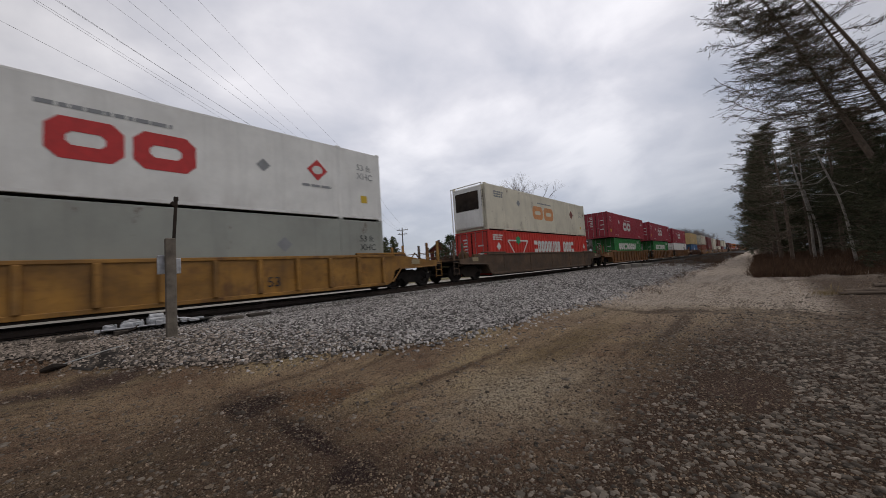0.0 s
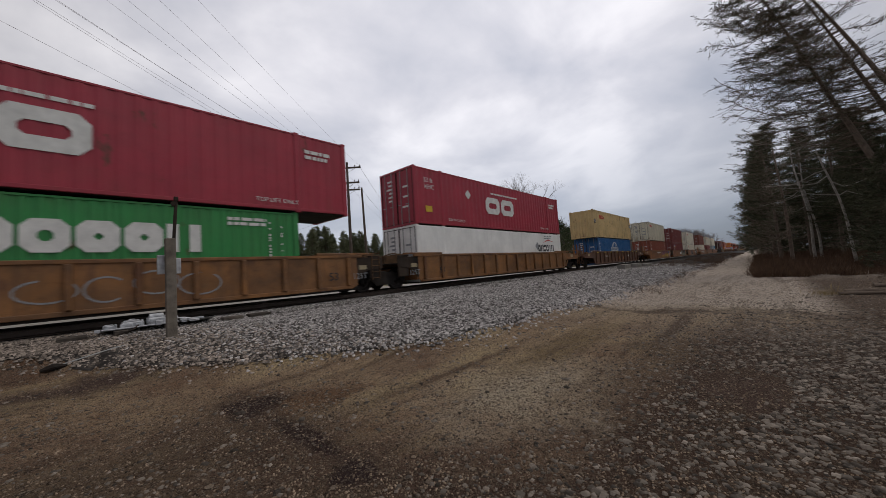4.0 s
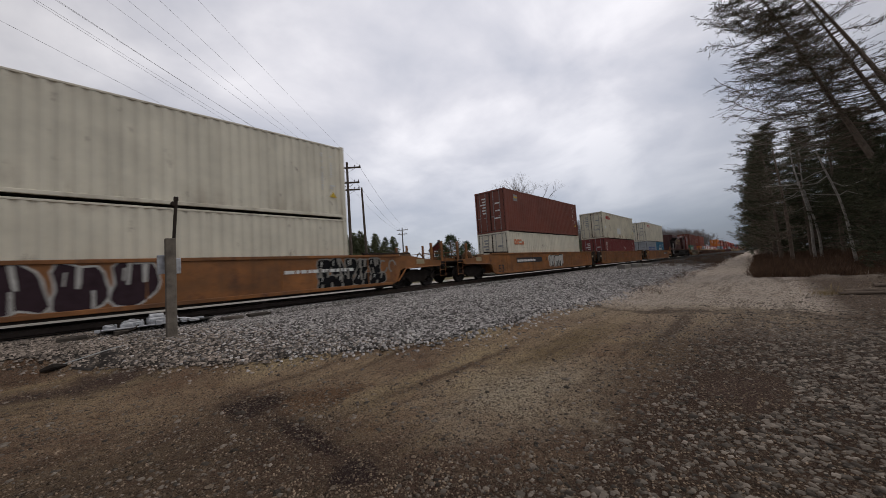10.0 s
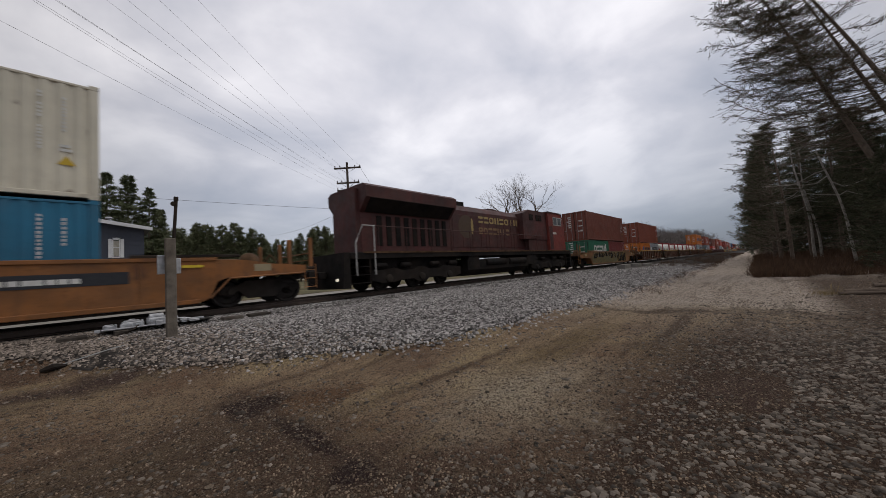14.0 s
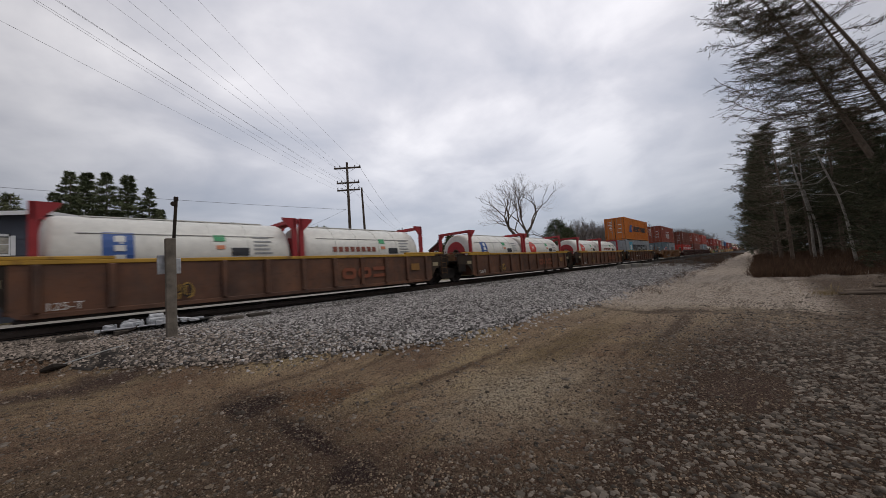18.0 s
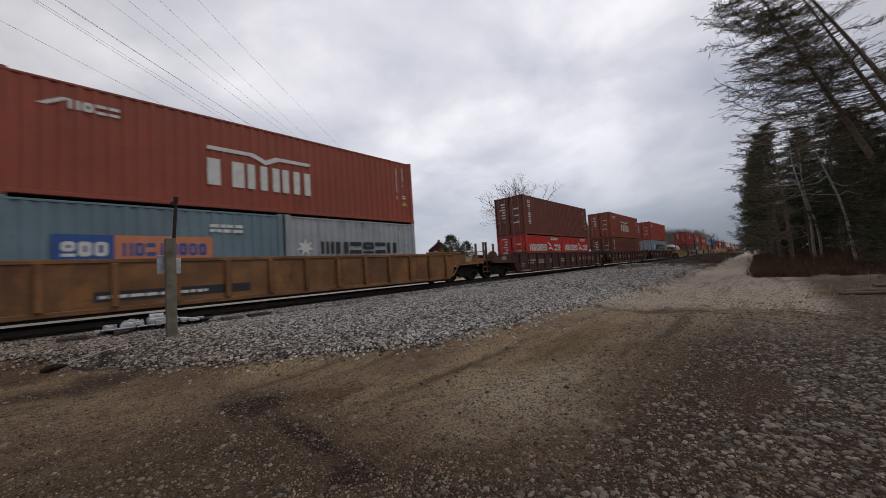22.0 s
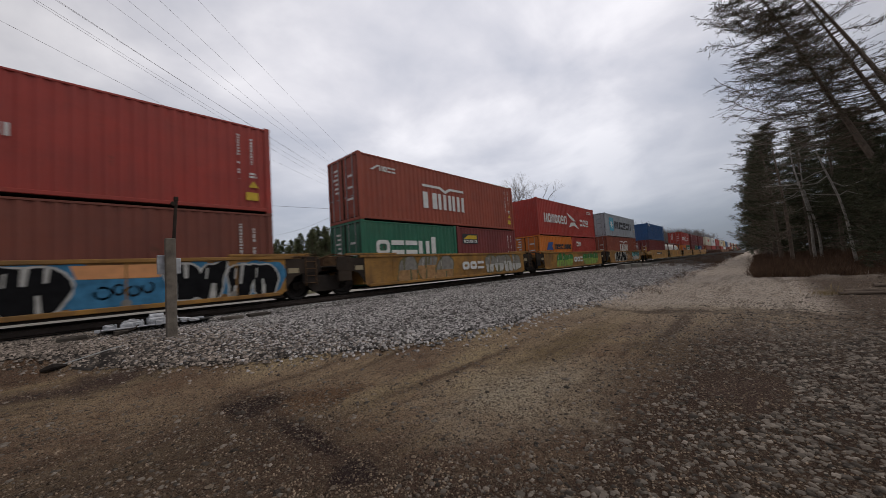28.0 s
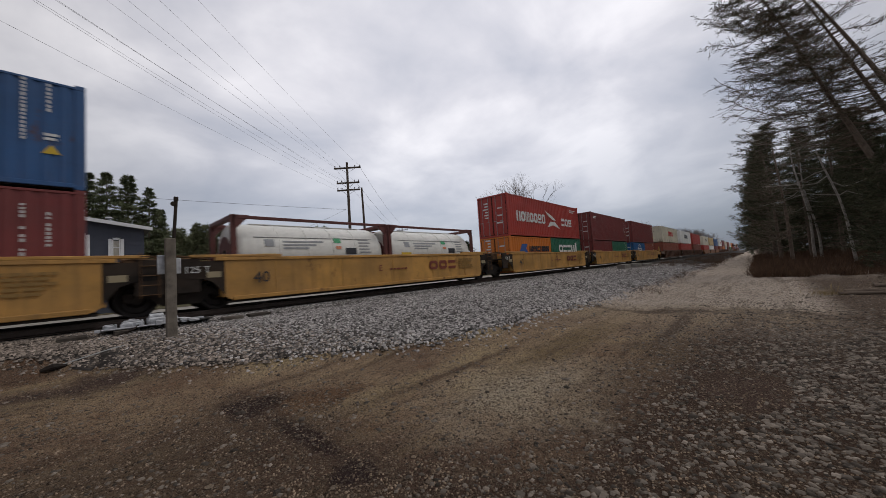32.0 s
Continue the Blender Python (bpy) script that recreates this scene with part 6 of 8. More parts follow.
part("emblem", Geo().box(-5.0, -4.5, y - 0.004, y, 2.1, 2.55), W_GREY, TOPS[10], "grey size panel with yellow band")
part("emblem", Geo().box(-4.95, -4.55, y - 0.008, y - 0.004, 2.3, 2.42), W_YELLOW, TOPS[10])
# short boxes
wordmark("21221", -2.3, 1.45, 4.2, 0.55, side_of(LOWS[12][0]), W_BLUE, LOWS[12][0], 0.16, 0.2, "dark blue block wordmark")
bars(-1.8, 2.3, 1.4, 0.22, 1, side_of(LOWS[12][0]), W_GREY, LOWS[12][0], 2)
arch_mark(LOWS[12][1], -1.1, 1.5, 2.2, 0.95)
for b in (LOWS[14][0], LOWS[26][0], LOWS[31][1]):
    wordmark("1225", -1.6 if b is not LOWS[26][0] else -2.3, 1.42, 3.2, 0.62, side_of(b), W_WHITE, b, 0.16, 0.14, "white block wordmark")
    part("emblem", Geo().box(1.75 if b is not LOWS[26][0] else 1.05, 2.05 if b is not LOWS[26][0] else 1.35, side_of(b) - 0.004, side_of(b), 1.42, 2.25), W_WHITE, b, "white upright bar")
for b, w in ((LOWS[15][0], 3.1), (LOWS[27][0], 3.3), (LOWS[31][0], 3.1)):
    plate([(-1.9, 1.45), (-1.5, 2.05), (-0.7, 2.05), (-0.95, 1.75), (-0.7, 1.45)], side_of(b), W_BLUE, b, "emblem", "blue angular emblem")
    wordmark("5030240001", -0.45, 1.5, w, 0.42, side_of(b), W_BLACK, b, 0.11, 0.14, "dark block wordmark")
for b in (LOWS[15][1], LOWS[20][1]):
    star_mark(b, -2.35, 1.75, 0.34, False)
    wordmark("752325", -1.75, 1.52, 3.6, 0.46, side_of(b), W_BLACK, b, 0.13, 0.14, "black block wordmark")
    tail_print(b, 3.029, 3)
b, y = LOWS[20][0], side_of(LOWS[20][0])
part("emblem", Geo().box(-2.2, -1.15, y - 0.004, y, 1.35, 2.05), W_BLUE, b, "dark blue panel")
part("emblem", Geo().box(-1.15, 0.95, y - 0.004, y, 1.35, 2.05), W_SALMON, b, "salmon panel")
wordmark("301", -2.05, 1.52, 0.78, 0.36, y - 0.004, W_WHITE, b, 0.08)
wordmark("51241010", -1.0, 1.52, 1.8, 0.34, y - 0.004, W_BLUE, b, 0.07)
bars(0.9, 2.2, 1.2, 0.3, 2, y, W_WHITE, b, 4)
for b in LOWS[21]:
    wordmark("5070031", -2.6, 1.42, 2.7, 0.5, side_of(b), W_WHITE, b, 0.10, 0.16, "white block wordmark")
    bird(b, 0.2, 1.42, 1.1, 0.7, W_WHITE)
    wordmark("213", 1.45, 1.42, 1.1, 0.5, side_of(b), W_WHITE, b, 0.10, 0.16, "white block wordmark")
    bars(0.9, 2.25, 1.3, 0.25, 2, side_of(b), W_WHITE, b, 6)
b, y = LOWS[26][1], side_of(LOWS[26][1])
part("emblem", Geo().box(-2.6, -1.2, y - 0.004, y, 1.95, 2.5), W_BLACK, b, "black and yellow small panel")
plate([(-2.5, 2.2), (-1.3, 2.2), (-1.3, 2.42), (-2.1, 2.42)], y - 0.004, W_YELLOW, b)
wordmark("025145", -2.5, 2.0, 1.2, 0.16, y - 0.004, W_WHITE, b, 0.05)
wordmark("254", -2.0, 1.75, 1.15, 0.42, side_of(LOWS[27][1]), W_WHITE, LOWS[27][1], 0.13, 0.14, "white block wordmark")
# long wordmarks on the tall boxes
b = TOPS[19]
plate([(-4.4, 1.0), (-3.75, 1.95), (-2.75, 1.95), (-3.15, 1.5), (-2.75, 1.0)], side_of(b), W_BLUE, b, "emblem", "blue angular emblem")
wordmark("5030240001", -2.3, 1.15, 6.6, 0.72, side_of(b), W_BLACK, b, 0.2, 0.16, "dark block wordmark")
for b, x, z, w, h in ((LOWS[19], -3.0, 1.42, 7.3, 0.85), (LOWS[23], -3.3, 1.35, 7.2, 0.85), (TOPS[28], -2.9, 0.95, 7.0, 0.85)):
    star_mark(b, x - 1.1, z + 0.45, 0.62)
    wordmark("752325", x, z, w, h, side_of(b), W_BLACK, b, 0.24, 0.16, "black block wordmark")
for b, x, z in ((TOPS[20], -2.2, 0.75), (TOPS[22], -2.0, 0.8), (TOPS[26], -2.4, 0.8), (LOWS[28], -1.4, 1.2)):
    roofed_mark(b, x, z, 3.2, 1.2)
for k in (20, 22, 26):
    plate([(-5.5, 2.2), (-5.1, 2.45), (-4.95, 2.45), (-5.35, 2.2)], side_of(TOPS[k]), W_WHITE, TOPS[k])
    wordmark("5122", -5.0, 2.2, 0.9, 0.24, side_of(TOPS[k]), W_WHITE, TOPS[k], 0.07)
upright(TOPS[21], -5.5, 0.8, 2.6, 6, 0.32, W_WHITE)
upright(LOWS[22], -5.55, 0.9, 2.6, 6, 0.30, W_WHITE)
wordmark("254", -5.5, 2.02, 1.05, 0.45, side_of(TOPS[23]), W_WHITE, TOPS[23], 0.14, 0.1, "white slanted block mark")
b = TOPS[25]
disc(-0.4, 1.95, 0.30, side_of(b), W_WHITE, b, "emblem", 0.30, "white round emblem")
plate([(-0.6, 1.85), (-0.4, 2.1), (-0.2, 1.85)], side_of(b) - 0.004, W_BLUE, b)
wordmark("75320055", -1.3, 1.3, 1.9, 0.3, side_of(b), W_WHITE, b, 0.07)
for k in (27, 31):
    b = TOPS[k]
    wordmark("5070031", -5.0, 1.05, 4.3, 0.72, side_of(b), W_WHITE, b, 0.15, 0.16, "white block wordmark")
    bird(b, -0.6, 0.75, 2.6, 1.35, W_WHITE)
    wordmark("213", 2.3, 1.05, 2.1, 0.62, side_of(b), W_WHITE, b, 0.15, 0.16, "white block wordmark")
    bars(4.2, 2.3, 1.3, 0.3, 2, side_of(b), W_WHITE, b, k)
wordmark("306", -5.3, 2.1, 0.9, 0.34, side_of(TOPS[29]), W_WHITE, TOPS[29], 0.09, 0.14, "white block mark")
arch_mark(LOWS[33][0], -1.1, 1.45, 2.2, 0.9)
bars(-5.4, 2.25, 0.9, 0.28, 2, side_of(TOPS[32]), W_WHITE, TOPS[32], 3)
for k in (7, 8, 9, 10, 11, 12, 14, 15, 19, 20, 21, 22, 23, 25, 26, 28, 29, 32, 33):
    tail_print(TOPS[k], 6.096, k, k in (8, 15, 23, 25, 26))
for k in (7, 8, 10, 11, 19, 22, 25, 28, 29):
    tail_print(LOWS[k], 6.096, k + 60, False)
for k in (14, 12, 26, 32, 33):
    tail_print(LOWS[k][1], 3.029, k + 80, k in (12,))

# tanks
for k, i, what in ((16, 0, "blue"), (16, 1, "word"), (17, 0, "blue"), (17, 1, "disc"), (18, 0, "disc"), (18, 1, "word"), (30, 0, "word"), (30, 1, "word"), (24, 0, "word")):
    b = LOWS[k][i]
    r, zc = 1.145, 1.32

    def skin(x0, x1, z0, z1, material, label="", b=b, out=0.0):
        """A plate that follows the round of the tank."""
        g = Geo()
        n = 5
        rr = r + out
        V = []
        for j in range(n + 1):
            z = z0 + (z1 - z0) * j / n
            yy = -math.sqrt(max(0.01, rr * rr - (z - zc) ** 2))
            V += [(x0, yy, z), (x1, yy, z), (x0, yy + 0.02, z), (x1, yy + 0.02, z)]
        F = []
        for j in range(n):
            a = j * 4
            F += [(a, a + 1, a + 5, a + 4), (a + 2, a + 6, a + 7, a + 3), (a, a + 4, a + 6, a + 2), (a + 1, a + 3, a + 7, a + 5)]
        F += [(0, 2, 3, 1), (n * 4, n * 4 + 1, n * 4 + 3, n * 4 + 2)]
        g.add(V, F)
        return part("tank_sign", g, material, b, label)

    if what == "blue":
        skin(-1.85, -1.25, 0.95, 1.95, W_BLUE, "blue upright sign")
        for q in range(3):
            skin(-1.63, -1.42, 1.2 + q * 0.25, 1.36 + q * 0.25, W_WHITE, "", b, 0.01)
    if what == "disc":
        for j in range(10):
            z = 1.12 + 0.90 * j / 10
            hw = math.sqrt(max(0.0, 0.45 ** 2 - (z + 0.045 - 1.57) ** 2))
            skin(-1.6 - hw, -1.6 + hw, z, z + 0.092, flat("bright_red_sign", (0.55, 0.05, 0.03)), "slice of a round red sign")
        skin(-1.75, -1.45, 1.60, 1.67, W_WHITE, "", b, 0.01)
        skin(-1.75, -1.5, 1.48, 1.53, W_WHITE, "", b, 0.01)
    if k == 30 or k == 24:
        skin(-2.25, -1.65, 1.0, 1.35, W_YELLOW, "yellow sign")
        for q in range(3):
            skin(-1.4, 0.1 - 0.3 * q, 1.75 - q * 0.12, 1.81 - q * 0.12, W_GREY)
        skin(-2.0, -1.7, 1.6, 1.85, W_GREY, "grey diamond-like sign")
    elif what == "word":
        for q in range(8):
            skin(-1.7 + q * 0.26, -1.52 + q * 0.26, 1.4, 1.6, W_BROWN, "dark red block of a wordmark")
    skin(0.55, 0.85, 1.75, 1.95, W_GREEN, "green hazard sign")
    skin(0.6, 0.82, 1.5, 1.62, W_SALMON, "small red sign")
    skin(1.0, 1.5, 1.3, 1.55, W_BLACK, "black document holder")
    for q in range(5):
        skin(1.65, 2.2 - 0.06 * (q % 3), 1.35 + q * 0.13, 1.40 + q * 0.13, W_GREY)


# ---- markings and spray paint on the well cars ----
CAR = [o for o, s_, z_ in MOVERS if o.name.startswith("well_car")]
NEAR = -1.47 - 0.002
WAIST = -1.505


def spray(car, x0, x1, z0, z1, edge, fills, seed, n=5, ground=None):
    """Sprayed bubble shapes: fat rounded blobs that lock into each other, each with an outline, a two-tone fill, slits and a highlight.
    ground: the colour of a cloud sprayed behind them."""
    r = random.Random(seed)
    w, h = (x1 - x0) / n, z1 - z0
    back, fronts, slits, light = Geo(), [Geo() for _ in fills], Geo(), Geo()

    def blob(cx, cz, rx, rz, ph, tilt, grow):
        out = []
        for k in range(20):
            a = 2 * math.pi * k / 20
            ca, sa = math.cos(a), math.sin(a)
            q = 1.0 / max(abs(ca) ** 4.5 + abs(sa) ** 4.5, 0.01) ** (1 / 4.5)
            q *= 1 + 0.10 * math.sin(3 * a + ph) + 0.07 * math.sin(5 * a + 2 * ph)
            px, pz = (rx * q + grow) * ca, (rz * q + grow) * sa
            out.append((cx + px + tilt * pz, max(z0 - 0.02, min(z1 + 0.02, cz + pz))))
        return out

    if ground:
        g = Geo()
        for k in range(n * 2):
            cx = x0 + (x1 - x0) * (k + 0.5) / (n * 2)
            g.prism(blob(cx, (z0 + z1) / 2 + r.uniform(-0.1, 0.1) * h, w * 0.55, h * r.uniform(0.36, 0.52), k, 0.0, 0.0), NEAR - 0.0012 - 0.0001 * k, NEAR)
        tagged(part("spray_ground", g, ground, car, "sprayed cloud behind the shapes"), kind="stuff")
    for i in range(n):
        d = 0.00012 * i
        cx, cz = x0 + w * (i + 0.5) + r.uniform(-0.06, 0.06) * w, (z0 + z1) / 2 + r.uniform(-0.05, 0.05) * h
        rx, rz, ph, tilt = w * r.uniform(0.44, 0.54), h * r.uniform(0.44, 0.50), r.uniform(0, 6.28), r.uniform(-0.22, 0.3)
        back.prism(blob(cx, cz, rx, rz, ph, tilt, 0.035), NEAR - 0.005 - d, NEAR - 0.0035)
        body = blob(cx, cz, rx, rz, ph, tilt, -0.02)
        fronts[0].prism(body, NEAR - 0.0085 - d, NEAR - 0.007)
        for k, f in enumerate(fronts[1:]):
            lo, hi = cz - rz * (0.95 - 0.75 * k), cz + rz * (0.05 - 0.75 * k) if k else cz + rz * r.uniform(-0.15, 0.25)
            f.prism([(px, max(lo, min(hi, pz))) for px, pz in body], NEAR - 0.0100 - d - 0.0008 * k, NEAR - 0.0086 - d)
        for k in range(r.choice((2, 3))):      # slits cut in from above or below
            a = cx + rx * r.uniform(-0.55, 0.55)
            t, up = 0.03 + 0.02 * r.random(), r.choice((-1, 1))
            e = cz + up * rz * 0.98
            m_ = cz + up * rz * r.uniform(-0.15, 0.3)
            b = a + tilt * (e - m_) * 0.5 + r.uniform(-0.1, 0.1) * rx
            slits.prism([(a - t, m_), (a + t, m_), (b + t * 1.4, e), (b - t * 1.4, e)], NEAR - 0.0130 - d - 0.0004 * k, NEAR - 0.0115)
        c, e = cx - rx * 0.62 + tilt * rz * 0.5, cz + rz * 0.5
        light.prism([(c, e - 0.16 * h), (c + 0.035, e - 0.16 * h), (c + 0.07 + tilt * 0.05, e + 0.12 * h), (c + 0.02, e + 0.10 * h)], NEAR - 0.0135 - d, NEAR - 0.012)
    tagged(part("spray_outline", back, edge, car, "sprayed outline"), kind="stuff")
    for f, mm in zip(fronts, fills):
        if f.v:
            tagged(part("spray_fill", f, mm, car, "sprayed fill colour"), kind="stuff")
    tagged(part("spray_slit", slits, edge, car, "sprayed dividing strokes"), kind="stuff")
    tagged(part("spray_streak", light, S_WHITE, car, "sprayed highlights"), kind="stuff")


def loops(car, x0, x1, z0, z1, material, seed, n=5, wide=0.07):
    """Sprayed loops: ring-like lines."""
    r, g = random.Random(seed), Geo()
    for i in range(n):
        cx, cz = x0 + (x1 - x0) * (i + 0.5) / n, (z0 + z1) / 2 + r.uniform(-0.06, 0.06)
        rx, rz = (x1 - x0) / n * r.uniform(0.42, 0.62), (z1 - z0) * r.uniform(0.34, 0.48)
        a0, a1 = r.uniform(0, 3), r.uniform(4.2, 6.1)
        for j in range(14):
            p, q = a0 + a1 * j / 14, a0 + a1 * (j + 1) / 14
            g.prism([(cx + rx * math.cos(p), cz + rz * math.sin(p)), (cx + rx * math.cos(q), cz + rz * math.sin(q)), (cx + (rx - wide) * math.cos(q), cz + (rz - wide) * math.sin(q)), (cx + (rx - wide) * math.cos(p), cz + (rz - wide) * math.sin(p))], NEAR - 0.006 - 0.0006 * i, NEAR - 0.002 - 0.0003 * i)
    return tagged(part("spray_line", g, material, car, "sprayed looping line"), kind="stuff")


def number_panel(car, x, w, z=0.95, h=0.34, dark=True):
    if dark:
        part("number_panel", Geo().box(x, x + w, NEAR - 0.006, NEAR, z, z + h), W_BLACK, car, "black number panel")
    bars(x + 0.08, z + 0.07, w - 0.16, h - 0.12, 1, NEAR - 0.006, W_WHITE, car, int(x * 7))


def stencil(car, body, size, x, z, material):
    words(body, size, material, car, x, z, WAIST - 0.03)


YSTRIPE = flat("reflector_yellow", (0.68, 0.50, 0.03))


def reflectors(car, half, n=9, z=1.38):
    for i in range(n):
        x = -half + 0.8 + (2 * half - 1.6) * i / (n - 1)
        part("reflector", Geo().box(x, x + 0.5, NEAR - 0.04, NEAR - 0.034, z, z + 0.07), YSTRIPE, car, "yellow reflector strip")


stencil(CAR[0], "53", 0.45, 3.2, 0.55, W_BLACK)
for i in (2, 3, 4):
    stencil(CAR[i], "53", 0.42, -6.9 if i != 3 else 7.0, 0.6, W_BLACK)
    stencil(CAR[i], "125T", 0.32, 8.0 if i != 4 else -8.9, 0.6, W_GREY)
loops(CAR[3], -0.2, 3.6, 0.5, 1.2, W_GREY, 3, 4, 0.04)
reflectors(CAR[5], 8.45, 8)
number_panel(CAR[5], -5.0, 1.6, 0.9, 0.26, False)
bars(3.2, 0.85, 1.2, 0.3, 1, NEAR - 0.006, W_WHITE, CAR[5], 8)
loops(CAR[5], 0.0, 2.2, 0.45, 1.15, W_ORANGE, 8, 3, 0.04)
number_panel(CAR[6], -3.3, 3.0, 1.0, 0.3, False)
spray(CAR[6], 0.8, 6.4, 0.26, 1.46, S_BLACK, (W_PINK, S_YELLOW, S_TAN), 21, 6, W_PINK)
plate([(6.5, 0.62), (6.62, 1.42), (7.15, 1.40), (7.2, 1.05), (6.95, 0.6)], NEAR, S_BLUE, CAR[6], "spray_fill", "blue sprayed patch")
for a, q in ((7.3, 1.0), (7.95, 0.55)):
    plate([(a - 0.34 * q, 0.75), (a, 0.36 + 0.5 * (1 - q)), (a + 0.42 * q, 0.82), (a + 0.3 * q, 0.95), (a, 0.75 + 0.6 * q), (a - 0.25 * q, 0.98)], NEAR - 0.002, S_WHITE, CAR[6], "spray_outline", "white sprayed edge")
    plate([(a - 0.27 * q, 0.76), (a, 0.43 + 0.5 * (1 - q)), (a + 0.34 * q, 0.83), (a + 0.2 * q, 0.9), (a, 0.68 + 0.6 * q), (a - 0.19 * q, 0.95)], NEAR - 0.007, W_SALMON, CAR[6], "spray_fill", "salmon sprayed arrow")
stencil(CAR[7], "53", 0.42, -6.5, 0.35, W_BROWN)
stencil(CAR[7], "125 T", 0.28, -8.35, 1.05, W_WHITE)
wordmark("002", -0.4, 0.65, 1.8, 0.45, NEAR - 0.035, W_WHITE, CAR[7], 0.14, 0.12, "white block mark")
spray(CAR[7], 1.9, 6.6, 0.26, 1.46, S_SILVER, (W_PURPLE, W_OLIVE), 23, 5, W_TEAL)
plate([(6.6, 0.34), (6.95, 0.40), (6.8, 0.8), (7.15, 0.98), (6.75, 1.2), (6.6, 1.44), (6.2, 1.40), (6.5, 0.9)], NEAR - 0.002, W_TEAL, CAR[7], "spray_fill", "turquoise sprayed edge")
loops(CAR[7], 2.2, 6.4, 0.5, 1.3, S_SILVER, 24, 4, 0.06)
stencil(CAR[8], "53", 0.42, -7.6, 0.45, W_BROWN)
spray(CAR[8], -3.6, 0.2, 0.28, 1.46, S_WHITE, (W_PURPLE,), 25, 4)
number_panel(CAR[8], 3.4, 2.9, 0.85, 0.3, False)
spray(CAR[8], 4.6, 7.4, 0.72, 1.44, S_SILVER, (S_BLACK,), 26, 5)
spray(CAR[8], 4.6, 7.6, 0.28, 0.82, S_SILVER, (S_BLACK,), 46, 4)
loops(CAR[8], 7.3, 8.3, 0.7, 1.4, S_SILVER, 47, 2, 0.07)
stencil(CAR[9], "53", 0.66, -7.9, 0.35, W_BLACK)
number_panel(CAR[9], -5.6, 3.6, 0.85, 0.34)
stencil(CAR[9], "B", 0.3, -1.5, 0.95, W_BLACK)
spray(CAR[9], -0.7, 1.5, 0.40, 1.32, S_BLACK, (S_WHITE,), 27, 3, S_WHITE)
loops(CAR[9], 4.6, 8.0, 0.6, 1.3, W_BROWN, 28, 6, 0.03)
stencil(CAR[10], "53", 0.66, -7.8, 0.38, W_BLACK)
loops(CAR[10], -5.8, 6.5, 0.8, 1.3, W_BROWN, 29, 12, 0.035)
stencil(CAR[11], "53", 0.66, -7.9, 0.38, W_BLACK)
number_panel(CAR[11], 4.0, 2.6, 0.9, 0.3)
loops(CAR[11], -3.6, -0.6, 0.6, 1.4, W_BROWN, 30, 4, 0.03)
reflectors(CAR[11], 8.45, 3, 1.25)
m_sand = flat("sand_spray", (0.26, 0.18, 0.08), 0.7, 0.3)
spray(CAR[12], -5.8, 1.4, 0.28, 1.44, m_sand, (S_BLACK, W_OLIVE), 31, 7, W_OLIVE)
spray(CAR[12], 1.8, 5.2, 0.28, 1.44, m_sand, (S_BLACK,), 32, 4, m_sand)
for i in (13, 14, 15, 16, 17):
    for a, b in ((-0.02, 0.02), (0.02, -0.02)):
        words("40", 0.57, S_YELLOW, CAR[i], (-3.7 if i != 13 else -2.6) + a, 0.45 + b, WAIST - 0.028)
    stencil(CAR[i], "40", 0.55, -3.7 if i != 13 else -2.6, 0.45, flat("dark_figures", (0.022, 0.016, 0.012)))
    stencil(CAR[i], "125-T", 0.25, -5.84, 0.40, W_WHITE)
    wordmark("002", 1.5, 0.62, 2.0, 0.42, NEAR - 0.035, flat("worn_orange_mark", (0.22, 0.065, 0.03)), CAR[i], 0.12, 0.2, "worn orange block mark")
    part("sign_plate", Geo().box(5.0, 5.5, NEAR - 0.04, NEAR - 0.034, 0.8, 1.1), flat("worn_ochre_plate", (0.26, 0.13, 0.03)), CAR[i], "worn ochre notice plate")
number_panel(CAR[13], -1.0, 2.4, 0.5, 0.24, False)
number_panel(CAR[17], -3.0, 2.6, 0.8, 0.24, False)
stencil(CAR[18], "53", 0.4, 1.6, 0.65, W_BROWN)
number_panel(CAR[18], -4.6, 3.4, 0.5, 0.24)
S_CREAM = flat("worn_cream_stencil", (0.42, 0.37, 0.28), 0.7, 0.3)
for i in (19, 20, 21):
    stencil(CAR[i], "53", 0.45, 7.0, 0.6, S_CREAM)
    stencil(CAR[i], "125T", 0.36, -8.1, 0.55, S_CREAM)
    for j, (x, w) in enumerate(((-6.8, 1.2), (-5.3, 1.0), (-3.4, 0.7), (-1.4, 0.8), (0.6, 0.6), (5.2, 0.9))):
        bars(x, 0.75, w, 0.34, 2, NEAR - 0.03, S_CREAM, CAR[i], i * 10 + j)
    wordmark("0012", 2.4, 0.8, 2.6, 0.26, NEAR - 0.03, flat("tan_lettering", (0.36, 0.24, 0.12)), CAR[i], 0.08, 0.7, "tan block mark")
    for a in (-7.6, -3.0, 6.4):
        part("sill_plate", Geo().box(a, a + 1.1, NEAR - 0.04, NEAR - 0.034, 0.27, 0.36), W_TAN, CAR[i], "pale tan plate on the sill")
spray(CAR[22], 1.0, 6.0, 0.32, 1.44, S_BLACK, (S_GREEN, W_LIME), 33, 5)
stencil(CAR[22], "40", 0.45, -5.6, 0.5, W_BLACK)
spray(CAR[23], -5.2, 1.5, 0.28, 1.40, S_WHITE, (S_BLACK,), 34, 6, S_BLUE)
plate([(1.5, 0.36), (3.2, 0.34), (3.3, 0.8), (3.1, 1.02), (1.6, 1.05)], NEAR - 0.002, S_BLUE, CAR[23], "spray_fill", "blue sprayed patch")
